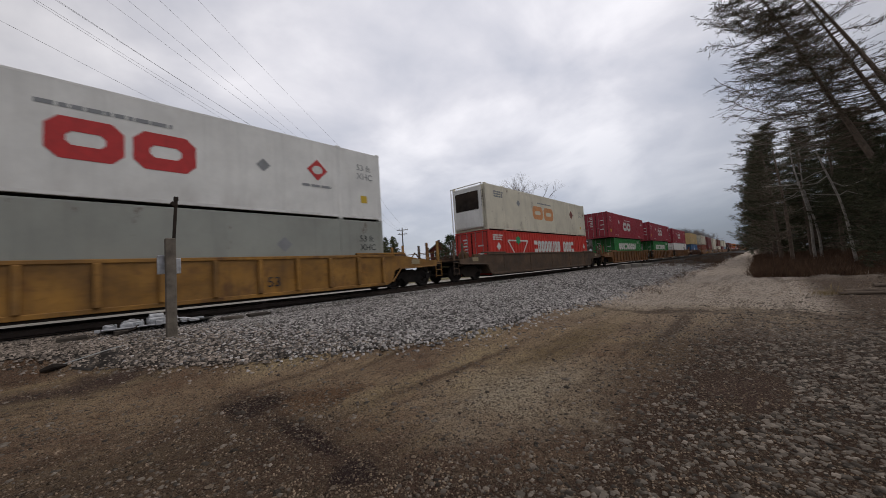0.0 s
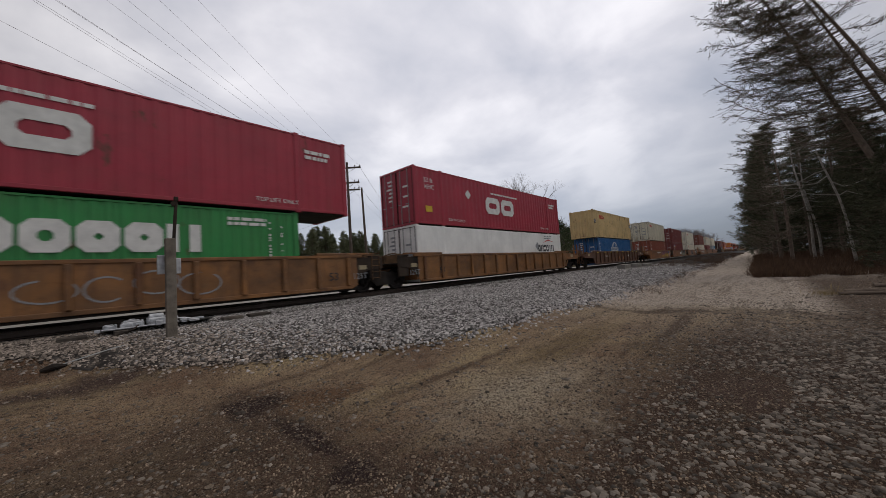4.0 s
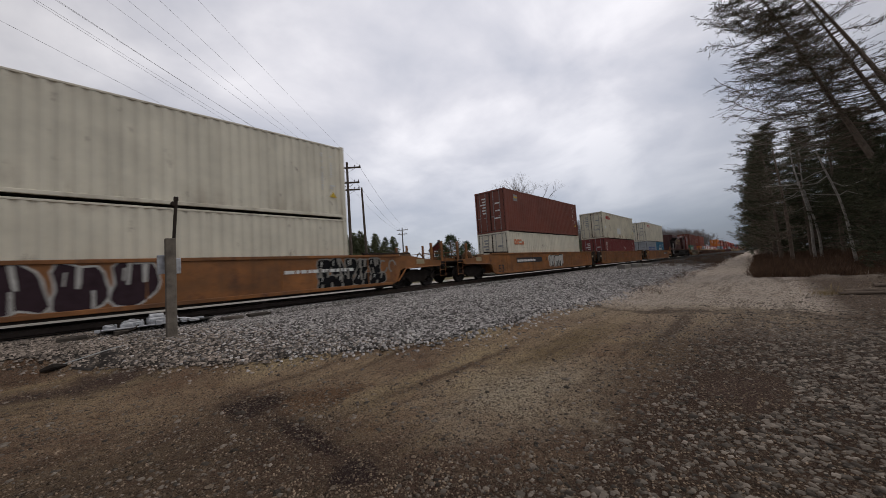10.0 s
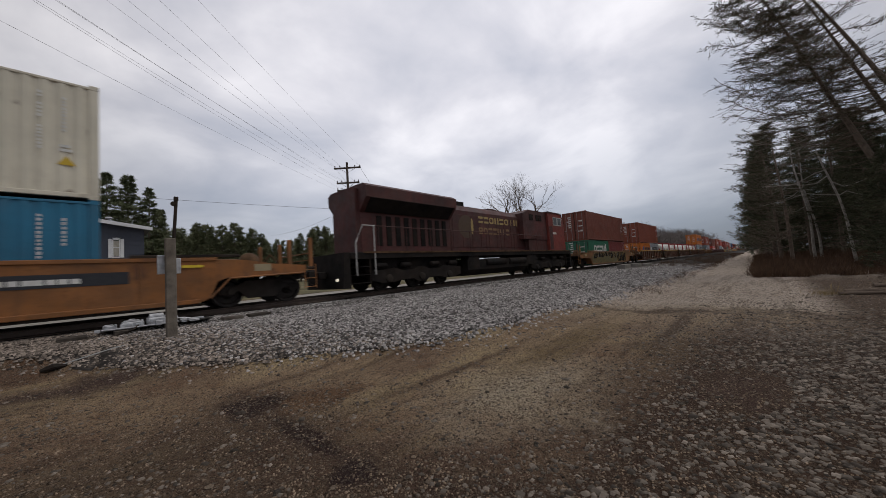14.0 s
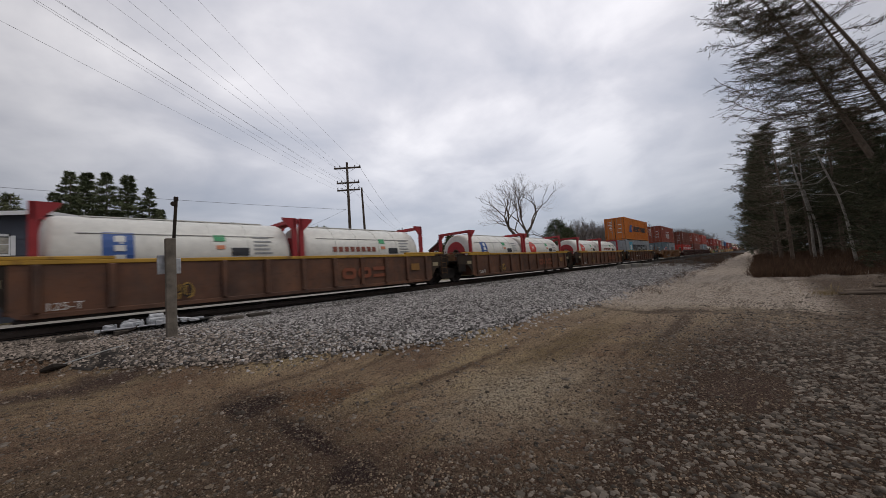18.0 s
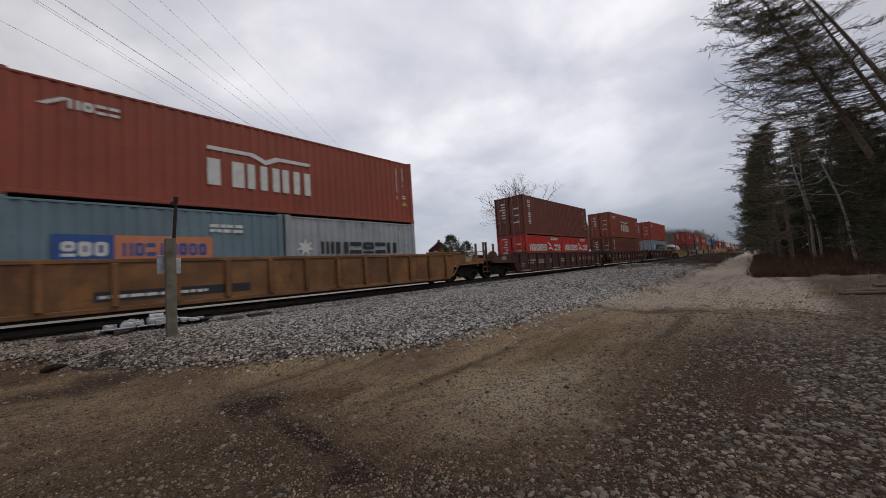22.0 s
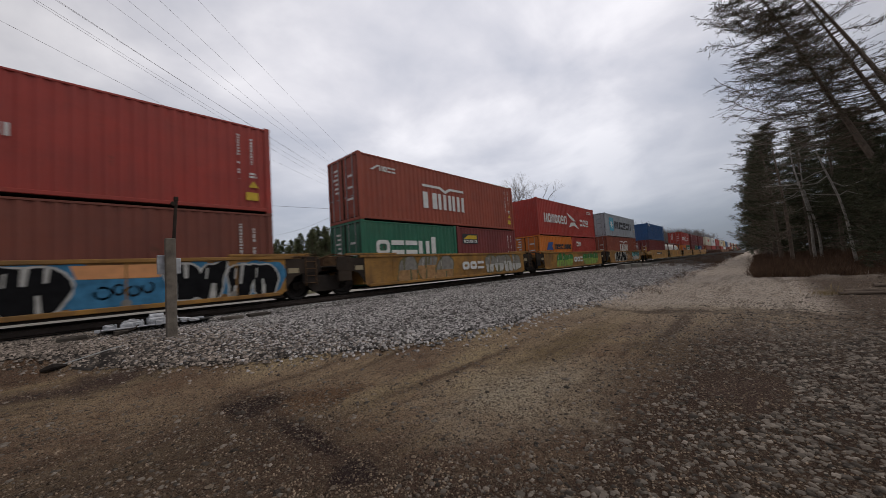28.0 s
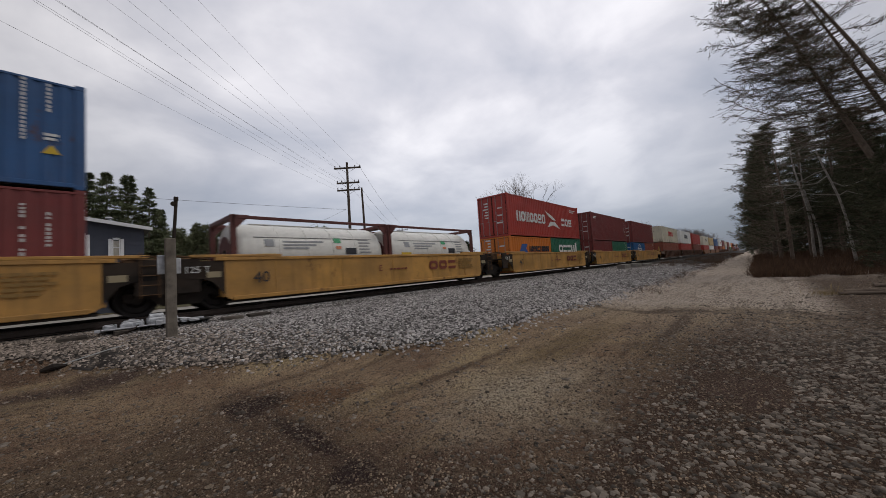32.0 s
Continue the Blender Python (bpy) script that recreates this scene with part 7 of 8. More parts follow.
plate([(1.6, 1.06), (3.1, 1.03), (3.2, 1.38), (1.5, 1.38)], NEAR - 0.0025, W_ORANGE, CAR[23], "spray_fill", "orange sprayed patch")
loops(CAR[23], 1.9, 3.0, 0.55, 0.9, S_BLACK, 36, 4, 0.05)
spray(CAR[23], 3.2, 6.1, 0.28, 1.40, S_WHITE, (S_BLACK,), 37, 4, S_BLUE)
for q in range(5):
    disc(-4.6 + q * 2.35, 0.42, 0.10, NEAR - 0.012, S_SILVER, CAR[23], "spray_fill", None, "pale sprayed dot")
part("reflector", Geo().box(-4.6, -3.9, NEAR - 0.016, NEAR - 0.013, 1.05, 1.22), W_ORANGE, CAR[23], "orange reflector strip")
spray(CAR[24], -4.6, -1.0, 0.26, 1.46, W_OLIVE, (S_SILVER, S_TAN), 39, 3)
wordmark("002", -0.2, 0.66, 1.9, 0.42, NEAR - 0.035, W_WHITE, CAR[24], 0.13, 0.16, "white block mark")
spray(CAR[24], 1.9, 5.9, 0.32, 1.42, W_OLIVE, (S_SILVER, S_WHITE), 40, 4)
for x0, x1, sd in ((-4.2, -0.9, 41), (1.4, 5.2, 48)):
    spray(CAR[25], x0, x1, 0.28, 1.42, W_OLIVE, (S_GREEN, W_LIME), sd, 3)
    loops(CAR[25], x0 + 0.1, x1 - 0.1, 0.3, 1.40, W_LIME, sd + 1, 3, 0.09)
wordmark("002", -0.75, 0.66, 1.9, 0.42, NEAR - 0.035, W_WHITE, CAR[25], 0.13, 0.16, "white block mark")
spray(CAR[26], -4.3, -0.1, 0.28, 1.44, S_WHITE, (S_BLACK,), 43, 4, S_WHITE)
spray(CAR[26], 0.3, 2.2, 0.40, 1.36, S_BLACK, (S_TAN,), 44, 2)
spray(CAR[26], 2.6, 6.1, 0.34, 1.44, S_BLACK, (W_TEAL, S_WHITE), 45, 5)
number_panel(CAR[27], -2.7, 3.9, 0.88, 0.34)
for i in (27, 28, 29, 30, 31):
    stencil(CAR[i], "40", 0.50, -5.6, 0.72, W_BLACK)
    stencil(CAR[i], "A" if i == 27 else "E", 0.36, 1.9 if i == 27 else -0.8, 0.85, W_BROWN)
    stencil(CAR[i], "125 T", 0.26, -7.35, 1.1, W_WHITE)
    if i != 27:
        wordmark("002", 2.2, 0.78, 1.9, 0.42, NEAR - 0.035, W_BROWN, CAR[i], 0.11, 0.2, "dark red block mark")
    bars(-0.2, 0.88, 1.4, 0.1, 1, NEAR - 0.03, W_BROWN, CAR[i], i)
    bars(4.4, 0.75, 1.3, 0.55, 5, NEAR - 0.03, flat("faint_brown_print", (0.26, 0.15, 0.04)), CAR[i], i + 9)


# ---- poles, wires, posts ----
m_pole = mat("weathered_pole_timber", (0.105, 0.085, 0.070), 0.9, 0, 0.35, 3, 0.6, 30, 0.4)
m_post = mat("grey_weathered_timber", (0.185, 0.160, 0.132), 0.92, 0, 0.35, 5, 0.9, 45, 0.35)
m_wire = mat("grey_wire_sheath", (0.15, 0.15, 0.155), 0.6, 0, 0.1, 3, 0.0)
m_galv = mat("galvanised_casing", (0.46, 0.47, 0.49), 0.5, 0.3, 0.35, 9, 0.2, 60, 0.4)
m_insul = mat("brown_glazed_insulator", (0.08, 0.04, 0.03), 0.3, 0, 0.2, 5, 0.0)


def utility_pole(x, y, top, arms, label, turn=0.0, lean=0.0):
    base = ground_z(x, y) - 0.1
    ob = thing("utility_pole", (x, y, base), label, "utility pole", "utility poles")
    h = top - base
    part("pole", Geo().tube([(0, 0, 0), (lean * 0.5, 0, h * 0.5), (lean, 0, h)], [0.17, 0.14, 0.10], 10), m_pole, ob, smooth=True)
    for z, w in arms:
        d = Vector((math.cos(turn), math.sin(turn), 0))
        g = Geo()
        a, b = -d * (w / 2), d * (w / 2)
        n = Vector((-d.y, d.x, 0)) * 0.06
        k = []
        for p in (a, b):
            for q in (-1, 1):
                for zz in (-0.07, 0.07):
                    k.append(tuple(p + n * (q + 2.2) + Vector((lean, 0, z - base + zz))))
        g.add(k, [(0, 1, 3, 2), (4, 6, 7, 5), (0, 4, 5, 1), (2, 3, 7, 6), (0, 2, 6, 4), (1, 5, 7, 3)])
        arm = part("crossarm", g, m_pole, ob)
        for f in (-0.47, -0.28, 0.28, 0.47):
            c = d * (w * f) + n * 2.2 + Vector((lean, 0, z - base + 0.07))
            part("insulator", Geo().lathe([(0, 0.025), (0.06, 0.03), (0.08, 0.06), (0.14, 0.055), (0.16, 0.03), (0.2, 0.02)], "z", 10, tuple(c)), m_insul, arm, smooth=True)
        part("brace", Geo().tube([tuple(d * (w * 0.28) + n * 2.2 + Vector((lean, 0, z - base - 0.06))), (lean, 0, z - base - 0.55)], 0.016, 5).tube([tuple(d * (-w * 0.28) + n * 2.2 + Vector((lean, 0, z - base - 0.06))), (lean, 0, z - base - 0.55)], 0.016, 5), m_pole, arm)
    return ob


ARM = math.atan2(-1.88, 1.72)
utility_pole(17.84, 27.95, 11.75, ((11.25, 2.55), (9.8, 2.15), (9.1, 2.15)), "tall timber utility pole with three crossarms", ARM)
utility_pole(22.38, 31.86, 10.7, (), "bare timber pole without crossarms, leaning slightly", 0, -0.3)
utility_pole(48.85, 56.2, 10.6, ((10.1, 2.4), (9.2, 2.1)), "distant timber utility pole with two crossarms", ARM)
utility_pole(-15.5, 2.2, 11.75, ((11.25, 2.55), (9.8, 2.15), (9.1, 2.15)), "tall timber utility pole beside the yard", ARM)


def cable(a, b, sag, r=0.013, label="thin black overhead wire", n=14):
    a, b = Vector(a), Vector(b)
    pts = [a.lerp(b, i / n) - Vector((0, 0, sag * 4 * (i / n) * (1 - i / n))) for i in range(n + 1)]
    ob = part("overhead_wire", Geo().tube(pts, r, 5), m_wire)
    return tagged(ob, label, "wire", "overhead wires")


for a, b in (((17.14, 28.69, 9.12), (-1.31, 14.79, 8.9)), ((17.47, 28.34, 9.14), (-0.43, 13.44, 8.9)), ((17.27, 28.55, 9.81), (-0.38, 14.54, 9.6)),
             ((17.71, 28.07, 9.82), (-0.02, 14.21, 9.6)), ((18.27, 27.46, 9.11), (0.04, 13.0, 8.9)), ((17.03, 28.82, 11.32), (1.0, 15.56, 11.0)),
             ((18.36, 27.36, 9.81), (1.38, 12.9, 9.6)), ((17.47, 28.34, 11.33), (2.21, 14.43, 11.0)), ((18.6, 27.1, 11.38), (3.11, 13.6, 11.0))):
    A, P = Vector(a), Vector(b)
    k = (-15.5 - A.x) / (P.x - A.x)
    B = A + (P - A) * k
    B.z = A.z
    cable(A, B, 0.5, 0.0042)
for a, b in (((18.6, 27.1, 11.38), (49.6, 55.3, 10.3)), ((17.03, 28.82, 11.32), (48.0, 57.0, 10.3)), ((18.36, 27.36, 9.81), (49.4, 55.5, 9.4))):
    cable(a, b, 0.9, 0.010)
cable((17.62, 28.17, 7.22), (-20, 37, 8.6), 0.35, 0.012, "thick black service wire from the pole")
cable((17.62, 28.17, 7.22), (21.5, 56, 8.1), 0.5, 0.010, "thin service wire towards the trees")


def marker_post():
    z = ground_z(1.46, 9.3)
    ob = thing("signal_post", (1.46, 9.3, z), "square grey weathered timber post with two metal boxes", "post")
    h = 2.02 - z
    part("timber_post", Geo().box(-0.09, 0.09, -0.08, 0.08, -0.1, h, 0.012), m_post, ob)
    part("box_plate", Geo().box(-0.21, 0.0, 0.082, 0.17, 1.36, 1.77, 0.012), m_galv, ob, "grey metal box on the post")
    part("box_plate", Geo().box(0.02, 0.2, 0.084, 0.15, 1.36, 1.70, 0.012), m_galv, ob, "grey metal box on the post")
    part("pipe", Geo().tube([(0.06, 0.12, 0.9), (0.08, 0.13, 2.0), (0.145, 0.14, 3.06)], 0.032, 8), m_black, ob, "black steel pipe rising behind the post")
    part("bracket", Geo().lathe([(-0.03, 0.05), (0.03, 0.05)], "y", 10, (0.09, 0.14, 2.92)).box(0.1, 0.18, 0.1, 0.18, 2.98, 3.08, 0.01), m_black, ob)


marker_post()


def switch_machine():
    z = 0.045
    ob = thing("switch_machine", (1.42, 11.28, z), "silver painted switch machine on two long timbers beside the rail", "switch machine")
    for a in (-0.62, 0.30):
        part("head_timber", Geo().box(a - 0.13, a + 0.13, -0.35, 0.46, -0.20, 0.0, 0.015), m_tie, ob, "long dark timber")
    part("base_plate", Geo().box(-0.95, 1.2, -0.22, 0.38, 0.002, 0.03, 0.006), m_steel_dark, ob)
    part("gear_case", Geo().box(-0.60, -0.20, -0.2, 0.10, 0.03, 0.16, 0.02).box(-0.54, -0.28, -0.14, 0.06, 0.16, 0.19, 0.01).box(-0.47, -0.36, -0.1, 0.0, 0.19, 0.22, 0.01), m_galv, ob)
    part("motor_case", Geo().box(-0.14, 0.22, -0.2, 0.14, 0.03, 0.20, 0.025).lathe([(-0.10, 0.02), (-0.09, 0.075), (0.18, 0.075), (0.2, 0.02)], "x", 14, (0, -0.02, 0.22)), m_galv, ob)
    part("junction_box", Geo().box(0.30, 0.46, -0.16, 0.06, 0.03, 0.19, 0.015).box(0.32, 0.44, -0.18, -0.161, 0.06, 0.16, 0.008), m_galv, ob)
    part("end_box", Geo().box(-0.92, -0.68, -0.15, 0.08, 0.03, 0.12, 0.015).box(-0.86, -0.74, -0.12, 0.04, 0.12, 0.14, 0.008), m_galv, ob)
    for a, b, c, d in ((-0.64, -0.42, 0.04, 0.13), (-0.36, -0.22, 0.03, 0.11), (-0.10, 0.04, 0.05, 0.17), (0.08, 0.18, 0.04, 0.12)):
        part("cover", Geo().box(a, b, -0.235, -0.203, c, d, 0.008), m_galv, ob)
    for a, w in ((-1.06, 0.10), (0.52, 0.10), (0.68, 0.22)):
        part("lug", Geo().box(a, a + w, -0.26, -0.12, 0.0, 0.06, 0.008), m_galv, ob)
    part("side_plate", Geo().box(0.52, 1.05, -0.06, 0.12, 0.032, 0.075, 0.008), m_galv, ob)
    part("crank_box", Geo().box(-0.01, 0.12, -0.33, -0.24, 0.01, 0.13, 0.015), m_galv, ob)
    part("front_bar", Geo().tube([(-0.95, -0.27, 0.04), (-0.4, -0.28, 0.035), (0.45, -0.27, 0.045)], 0.018, 7), m_galv, ob)
    part("lever", Geo().tube([(0.40, -0.22, 0.14), (0.62, -0.3, 0.11), (0.85, -0.42, 0.03)], 0.02, 8), flat("white_lever_paint", (0.7, 0.7, 0.7)), ob, "white hand lever")
    for a, b in ((-0.56, 0.17), (-0.24, 0.17), (-0.11, 0.21), (0.19, 0.21), (0.33, 0.195), (-0.88, 0.125), (-0.71, 0.125)):
        part("bolt", Geo().lathe([(0, 0.022), (0.022, 0.022), (0.03, 0.01)], "z", 8, (a, -0.16, b - 0.004)), m_galv, ob)
    part("conduit", Geo().tube([(-0.3, -0.2, 0.08), (-0.4, -0.34, 0.0), (-0.8, -0.5, -0.1)], 0.02, 7), m_black, ob)
    part("throw_rod", Geo().box(0.1, 0.16, 0.3, 1.0, 0.12, 0.15), m_steel_dark, ob)
    for i, (a, w) in enumerate(((1.55, 0.5), (2.2, 0.6), (-1.5, 0.45))):
        tagged(part("timber_block", Geo().box(1.3 + a, 1.3 + a + w, 10.9, 11.25, ground_z(1.3 + a, 11) - 0.02, ground_z(1.3 + a, 11) + 0.11, 0.015), m_tie), "dark timber block lying by the rail end", "timber", "timber blocks by the track")
    g = Geo().tube([(-0.15, 9.25, ground_z(0, 9.2) + 0.03), (0.6, 9.3, ground_z(0.6, 9.3) + 0.035), (1.35, 9.36, ground_z(1.3, 9.3) + 0.03)], 0.014, 6)
    tagged(part("ground_rod", g, m_rod), "thin grey metal rod lying on the stones", "rod")
    tagged(part("rag", Geo().tube([(-0.35, 9.2, ground_z(-0.3, 9.2) + 0.03), (-0.2, 9.16, ground_z(-0.2, 9.2) + 0.06), (-0.05, 9.22, ground_z(-0.1, 9.2) + 0.03)], [0.03, 0.06, 0.025], 7), m_black), "crumpled black scrap lying on the stones", "scrap")
    for i in range(7):
        x = 5.2 + i * 2.13
        tagged(part("tie_end_clip", Geo().box(x - 0.03, x + 0.03, 11.72, 11.86, -0.06, 0.04, 0.01), W_WHITE), "white painted clip at a tie's end", "clip", "white clips along the track")


switch_machine()

# ---- buildings beyond the track ----
m_navy = mat("dark_blue_siding", (0.054, 0.062, 0.086), 0.6, 0, 0.12, 1.5, 0.1, 60, 0.2)
m_trim = mat("white_trim", (0.72, 0.73, 0.74), 0.6, 0, 0.08, 3, 0.05)
m_pane = mat("dark_window_glass", (0.05, 0.06, 0.06), 0.1, 0, 0.2, 2, 0.0)
m_curtain = mat("pale_curtain", (0.40, 0.38, 0.33), 0.8, 0, 0.25, 6, 0.2)
m_roof = mat("grey_roof_sheet", (0.16, 0.16, 0.17), 0.7, 0, 0.15, 2, 0.1)
m_barn = mat("dark_red_barn_boards", (0.13, 0.035, 0.030), 0.85, 0, 0.25, 2, 0.3, 30, 0.4)


def blue_house():
    y, zg = 24.0, ground_z(0, 24.5)
    ob = thing("house", (0, y, zg), "dark blue house with white-trimmed windows and shutters", "house")
    e1, e0, pk = 4.13 - zg, 4.05 - zg, 4.68 - zg
    poly = [(-9.0, -0.2), (2.67, -0.2), (2.67, e1), (-0.82, pk), (-9.0, e0 - 0.3)]
    part("wall", Geo().prism(poly, 0.0, 9.0), m_navy, ob)
    for i in range(16):
        z = 0.3 + i * 0.24
        x1 = 2.67
        if z < e0 - 0.35:
            part("siding_board", Geo().box(-9.0, x1, -0.014, -0.002, z, z + 0.012), m_navy, ob)
    part("roof", Geo().prism([(-0.82, pk + 0.02), (2.95, e1 - 0.03), (2.95, e1 + 0.09), (-0.82, pk + 0.15)], -0.35, 9.3).prism([(-0.82, pk + 0.02), (-0.82, pk + 0.15), (-9.4, e0 - 0.22), (-9.4, e0 - 0.34)], -0.35, 9.3), m_roof, ob)
    part("fascia", Geo().prism([(-0.82, pk - 0.02), (2.97, e1 - 0.07), (2.97, e1 + 0.1), (-0.82, pk + 0.16)], -0.42, -0.352).prism([(-0.82, pk - 0.02), (-0.82, pk + 0.16), (-9.4, e0 - 0.2), (-9.4, e0 - 0.38)], -0.42, -0.352), m_trim, ob, "white roof edge board")
    for x0, x1, z0, z1 in ((0.03, 0.63, 2.79, 3.86), (1.31, 1.86, 2.69, 3.67), (-2.3, -1.65, 2.85, 3.75), (-4.8, -4.2, 2.8, 3.8)):
        z0, z1 = z0 - zg, z1 - zg
        w = part("window", Geo().box(x0 + 0.14, x1 - 0.14, -0.03, -0.004, z0, z1 - 0.06), m_pane, ob)
        part("curtain", Geo().box(x0 + 0.17, x1 - 0.17, -0.036, -0.031, z0 + 0.05, z1 - 0.15), m_curtain, w)
        part("frame", Geo().box(x0 + 0.12, x1 - 0.12, -0.06, -0.037, z1 - 0.1, z1).box(x0 + 0.12, x1 - 0.12, -0.06, -0.037, z0 - 0.05, z0 + 0.02).box(x0 + 0.12, x0 + 0.17, -0.06, -0.037, z0, z1).box(x1 - 0.17, x1 - 0.12, -0.06, -0.037, z0, z1).box(x0 + 0.14, x1 - 0.14, -0.055, -0.037, (z0 + z1) / 2 - 0.015, (z0 + z1) / 2 + 0.015), m_trim, w)
        part("shutter", Geo().box(x0 - 0.02, x0 + 0.115, -0.05, -0.016, z0 - 0.04, z1 - 0.06, 0.008), m_trim, w)
        part("shutter", Geo().box(x1 - 0.115, x1 + 0.02, -0.05, -0.016, z0 - 0.04, z1 - 0.06, 0.008), m_trim, w)
    part("vent_pipe", Geo().tube([(1.5, 3.0, e1), (1.5, 3.0, e1 + 1.0)], 0.06, 8).lathe([(e1 + 0.95, 0.1), (e1 + 1.0, 0.2), (e1 + 1.08, 0.1)], "z", 12, (1.5, 3.0, 0)), m_galv, ob)
    part("porch_roof", Geo().prism([(-0.9, 2.1), (0.25, 1.75), (0.25, 1.83), (-0.9, 2.18)], -1.4, -0.05), m_trim, ob, "white porch roof edge")
    for x in (-0.85, 0.2):
        part("porch_post", Geo().box(x - 0.05, x + 0.05, -1.35, -1.25, -0.2, 1.8), m_navy, ob)


blue_house()


def parked_car():
    x, y = 21.0, 58.0
    z = ground_z(x, y) + 0.04
    ob = thing("parked_car", (x, y, z), "white parked car far off beyond the track", "car")
    m_body = mat("white_car_paint", (0.62, 0.63, 0.64), 0.3, 0, 0.04, 2, 0.0)
    part("body", Geo().prism([(-2.2, 0.3), (-2.2, 0.85), (-1.9, 1.0), (-1.0, 1.05), (-0.5, 1.5), (0.9, 1.52), (1.6, 1.05), (2.15, 0.95), (2.2, 0.3)], -0.86, 0.86), m_body, ob)
    part("side_glass", Geo().prism([(-0.9, 1.06), (-0.48, 1.42), (0.85, 1.45), (1.4, 1.06)], -0.875, -0.862), m_pane, ob)
    for a in (-1.35, 1.35):
        for s in (-1, 1):
            wh = part("wheel", Geo().lathe([(s * 0.7 - 0.1, 0.2), (s * 0.7 - 0.1, 0.32), (s * 0.7 + 0.1, 0.32), (s * 0.7 + 0.1, 0.2)], "y", 20, (a, s * 0.1, 0.32)), m_black, ob)


parked_car()


def red_house():
    x, y = 62.2, 58.0
    z = ground_z(x, y)
    ob = thing("barn", (x, y, z), "small dark red house with white window frames, far off", "house")
    ob.rotation_euler = (0, 0, 0.75)
    part("wall", Geo().prism_x([(-2.2, 0), (2.2, 0), (2.2, 5.6), (0, 7.3), (-2.2, 5.6)], -3.5, 3.5), m_barn, ob)
    part("roof", Geo().prism_x([(-2.6, 5.35), (0, 7.4), (2.6, 5.35), (2.6, 5.5), (0, 7.62), (-2.6, 5.5)], -3.8, 3.8), m_roof, ob)
    for yy in (-1.0, 0.4):
        w = part("window", Geo().box(-3.56, -3.51, yy - 0.05, yy + 0.75, 4.0, 5.1), m_pane, ob)
        part("frame", Geo().box(-3.6, -3.565, yy - 0.15, yy + 0.85, 5.1, 5.25).box(-3.6, -3.565, yy - 0.15, yy + 0.85, 3.85, 4.0).box(-3.6, -3.565, yy - 0.15, yy - 0.03, 4.0, 5.1).box(-3.6, -3.565, yy + 0.73, yy + 0.85, 4.0, 5.1), m_trim, w)
    for xx in (-2, 0.5):
        w = part("window", Geo().box(xx, xx + 0.8, -2.26, -2.21, 4.0, 5.1), m_pane, ob)
        part("frame", Geo().box(xx - 0.1, xx + 0.9, -2.3, -2.265, 5.1, 5.25).box(xx - 0.1, xx + 0.9, -2.3, -2.265, 3.85, 4.0), m_trim, w)
    part("chimney", Geo().box(0.8, 1.4, -0.3, 0.3, 6.8, 8.2, 0.02), m_barn, ob)


red_house()

# ---- trees ----
m_bark = mat("grey_brown_bark", (0.165, 0.128, 0.100), 0.95, 0, 0.35, 4, 0.9, 18, 0.2)
m_pale = mat("pale_bare_wood", (0.34, 0.31, 0.27), 0.9, 0, 0.3, 5, 0.6, 25)
m_needle = mat("dark_pine_needles", (0.060, 0.072, 0.042), 0.8, 0, 0.3, 0.8, 0.0, second=(0.092, 0.090, 0.055))
m_spruce = mat("deep_green_spruce_needles", (0.105, 0.128, 0.070), 0.8, 0, 0.3, 0.6, 0.0, second=(0.150, 0.165, 0.095))
# far pines: green lightened to paint in the haze of distance
m_far = mat("hazed_green_pine_needles", (0.120, 0.142, 0.078), 0.85, 0, 0.3, 0.4, 0.0, second=(0.165, 0.170, 0.098))
m_cedar = mat("olive_cedar_scales", (0.060, 0.078, 0.040), 0.85, 0, 0.3, 1.0, 0.0, second=(0.08, 0.095, 0.05))
for m_leaf in (m_needle, m_spruce, m_far, m_cedar):
    per_island(m_leaf, 0.55, 1.5)


def blades(bases, dirs, lens, width, rs):
    """Thin three-cornered leaves, one a base point."""
    n = len(bases)
    B, D = np.asarray(bases), np.asarray(dirs)
    D = D / (np.linalg.norm(D, axis=1, keepdims=True) + 1e-9)
    side = np.cross(D, rs.normal(size=(n, 3)))
    side /= np.linalg.norm(side, axis=1, keepdims=True) + 1e-9
    w = np.asarray(width)[:, None] * 0.5 if np.ndim(width) else width * 0.5
    tip = B + D * np.asarray(lens)[:, None]
    V = np.stack([B - side * w * 0.6, B + side * w * 0.6, tip], 1).reshape(-1, 3)
    return V, np.arange(n * 3).reshape(-1, 3)


